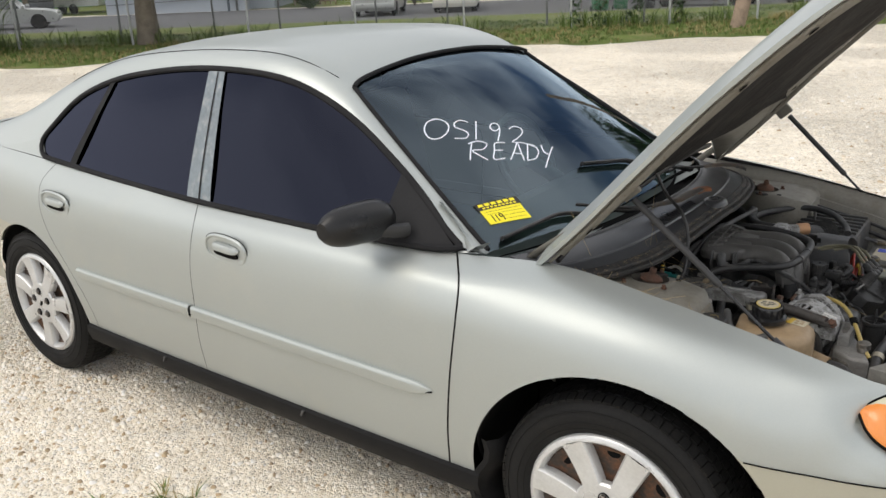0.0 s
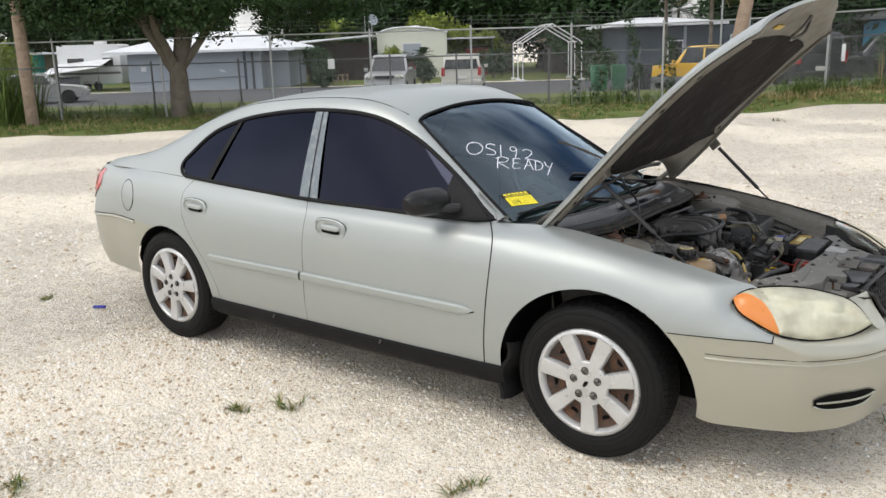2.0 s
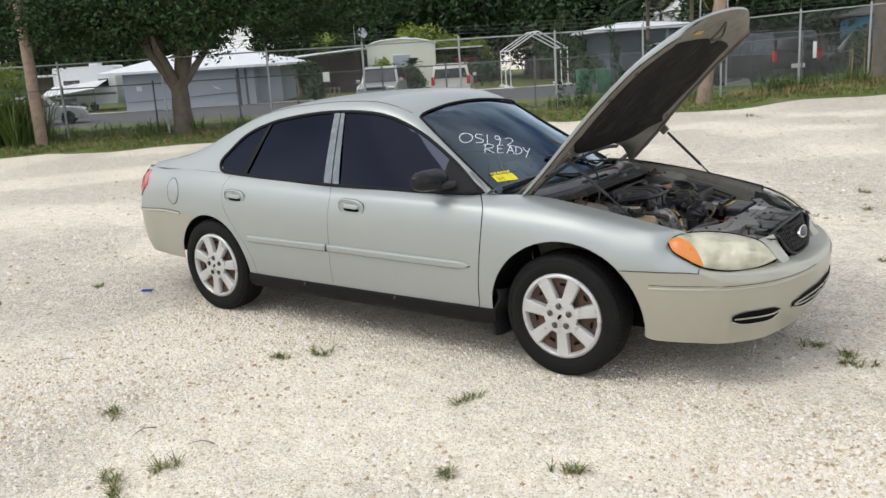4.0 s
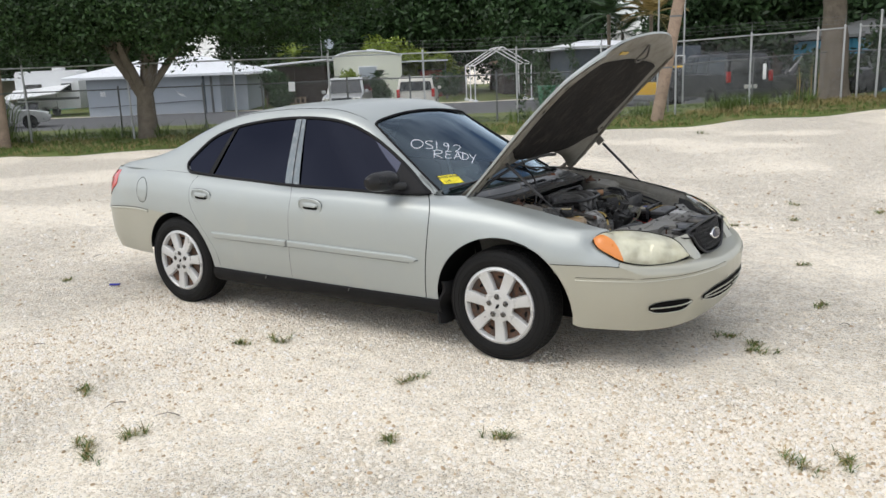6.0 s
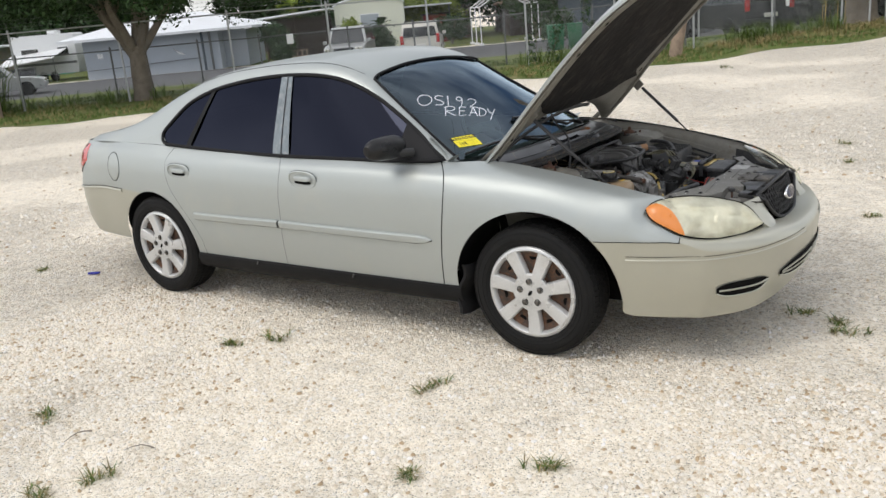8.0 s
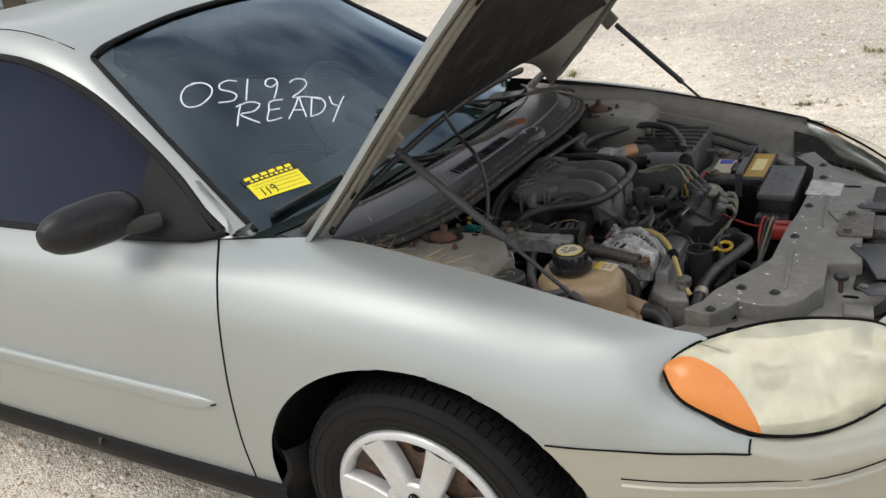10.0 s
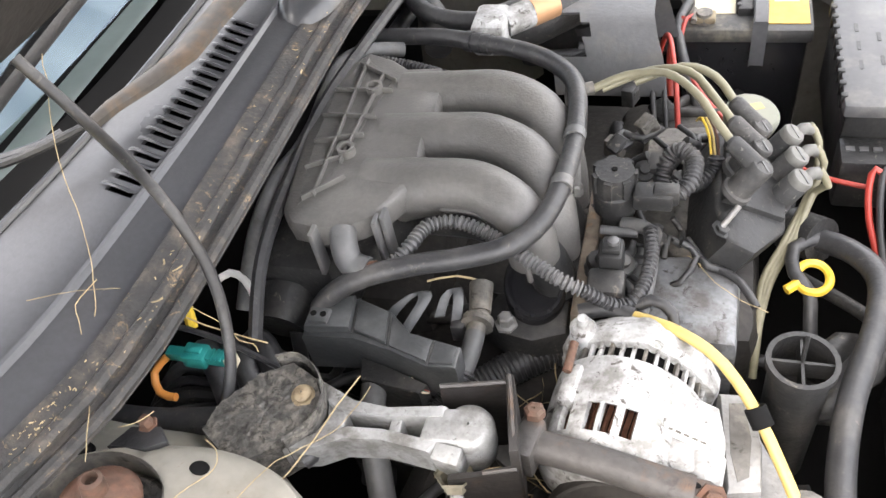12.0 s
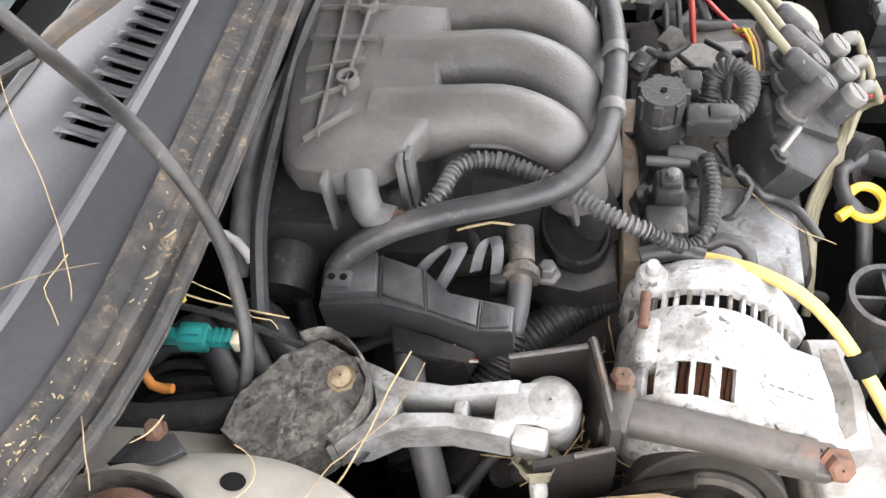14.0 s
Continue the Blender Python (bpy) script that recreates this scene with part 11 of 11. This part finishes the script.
def near_patch(n):
    m = int(n * .78)
    x = np.concatenate([nrg.uniform(-1.8, 4.4, m), nrg.uniform(-4.5, 5.2, n - m)]); y = np.concatenate([nrg.uniform(-4.4, -.6, m), nrg.uniform(-4.9, .9, n - m)])
    clump = np.array([noise.noise(V(a * .45, b * .45, 4)) + .5 * noise.noise(V(a * 1.3, b * 1.3, 9)) for a, b in zip(x, y)])
    keep = nrg.random(n) < np.clip(.55 + 1.2 * clump, .25, 1)
    return np.stack([x, y], 1)[keep]


def far_patch(n):
    r = 5 + 17 * nrg.random(n) ** 1.4
    a = nrg.uniform(radians(20), radians(215), n)
    return np.stack([1.5 + r * np.cos(a), -1.5 + r * np.sin(a)], 1)


vs, fs = chips(150000, near_patch, .0028, .0165)
tagged(mesh_np("gravel_stones", vs, fs, M_STONE), "loose angular white limestone chips on the lot", "gravel", kind="stuff")
vs, fs = chips(32000, far_patch, .007, .028)
tagged(mesh_np("scattered_stones", vs, fs, M_STONE), "loose limestone chips further out on the lot", "gravel", kind="stuff")

TUFTS = [(-.22, -1.39, 1), (-.38, -2.39, 1.1), (-.06, -1.23, 1.3), (1.11, -1.42, 1.1), (2.67, -.07, 1.1), (.33, -2.6, 1.1), (.21, -2.81, 1), (.33, -2.86, .9), (1.46, -2.04, .9), (1.91, -1.78, 1.1),
         (2.43, .14, .9), (2.60, .03, 1), (2.83, 1.05, 1.1), (3.08, -1.40, 1.3), (3.30, -1.30, 1), (-1.76, 13.8, 2.4), (1.85, 5.1, 1.2), (2.75, 4.87, 1.3), (2.06, 4.13, 1.1), (1.6, 3.6, .9), (2.5, 2.2, .9), (-3.2, -1.6, .8), (-2.9, -.9, .8), (4.3, 3.4, 1.1), (3.4, 6.2, 1.2), (5.0, 5.4, 1.1), (-.4, 4.6, 1.2)]

for x, y, k in TUFTS:
    t = thing("weed_tuft", "small green weed tuft growing in the gravel", "weed", pose(x, y, ground_z(x, y), 0, 0, rng.uniform(0, 360)), "weed tufts on the gravel")
    pts = [(rng.gauss(0, .04) * k, rng.gauss(0, .018) * k, 0) for _ in range(9)]
    lf = blade_mesh("foliage", M_BLADE, pts, .030 * k, .0026, .022, 6, 1.7, t)
    lf["kind"] = "stuff"
    lf = blade_mesh("dry_foliage", M_DRYBLADE, pts[:6], .034 * k, .0022, .04, 6, 1.9, t)
    lf["kind"] = "stuff"

for k in range(80):
    r, a = rng.uniform(1.5, 13), rng.uniform(radians(-60), radians(200))
    x, y = 2.0 + r * math.cos(a), -2.4 + r * math.sin(a)
    if (-2.7 < x < 2.6 and -1.1 < y < 1.1) or fuv(x, y)[1] > -5.5:
        continue
    g = ground_z(x, y) + .012
    d = rng.uniform(0, 6.28)
    l = rng.uniform(.025, .07)
    pts = [V(x, y, g), V(x + l * math.cos(d), y + l * math.sin(d), g + .01), V(x + 2 * l * math.cos(d + .3), y + 2 * l * math.sin(d + .3), g)]
    ob = part("dry_twig", Build().tube(pts, .004, 6, .03, radii=(.0036, .0015)), M_BARK)
    tagged(ob, "dark dry twig lying on the gravel", "twig", "twigs on the gravel")
b = Build().box(-.045, .045, -.012, .012, 0, .014, .004)
ob = tagged(part("plastic_litter", b, M_BLUELITTER), "small blue plastic scrap lying on the gravel", "litter")
ob.matrix_basis = pose(-2.35, -.82, ground_z(-2.35, -.82) + .006, 0, 0, 30)
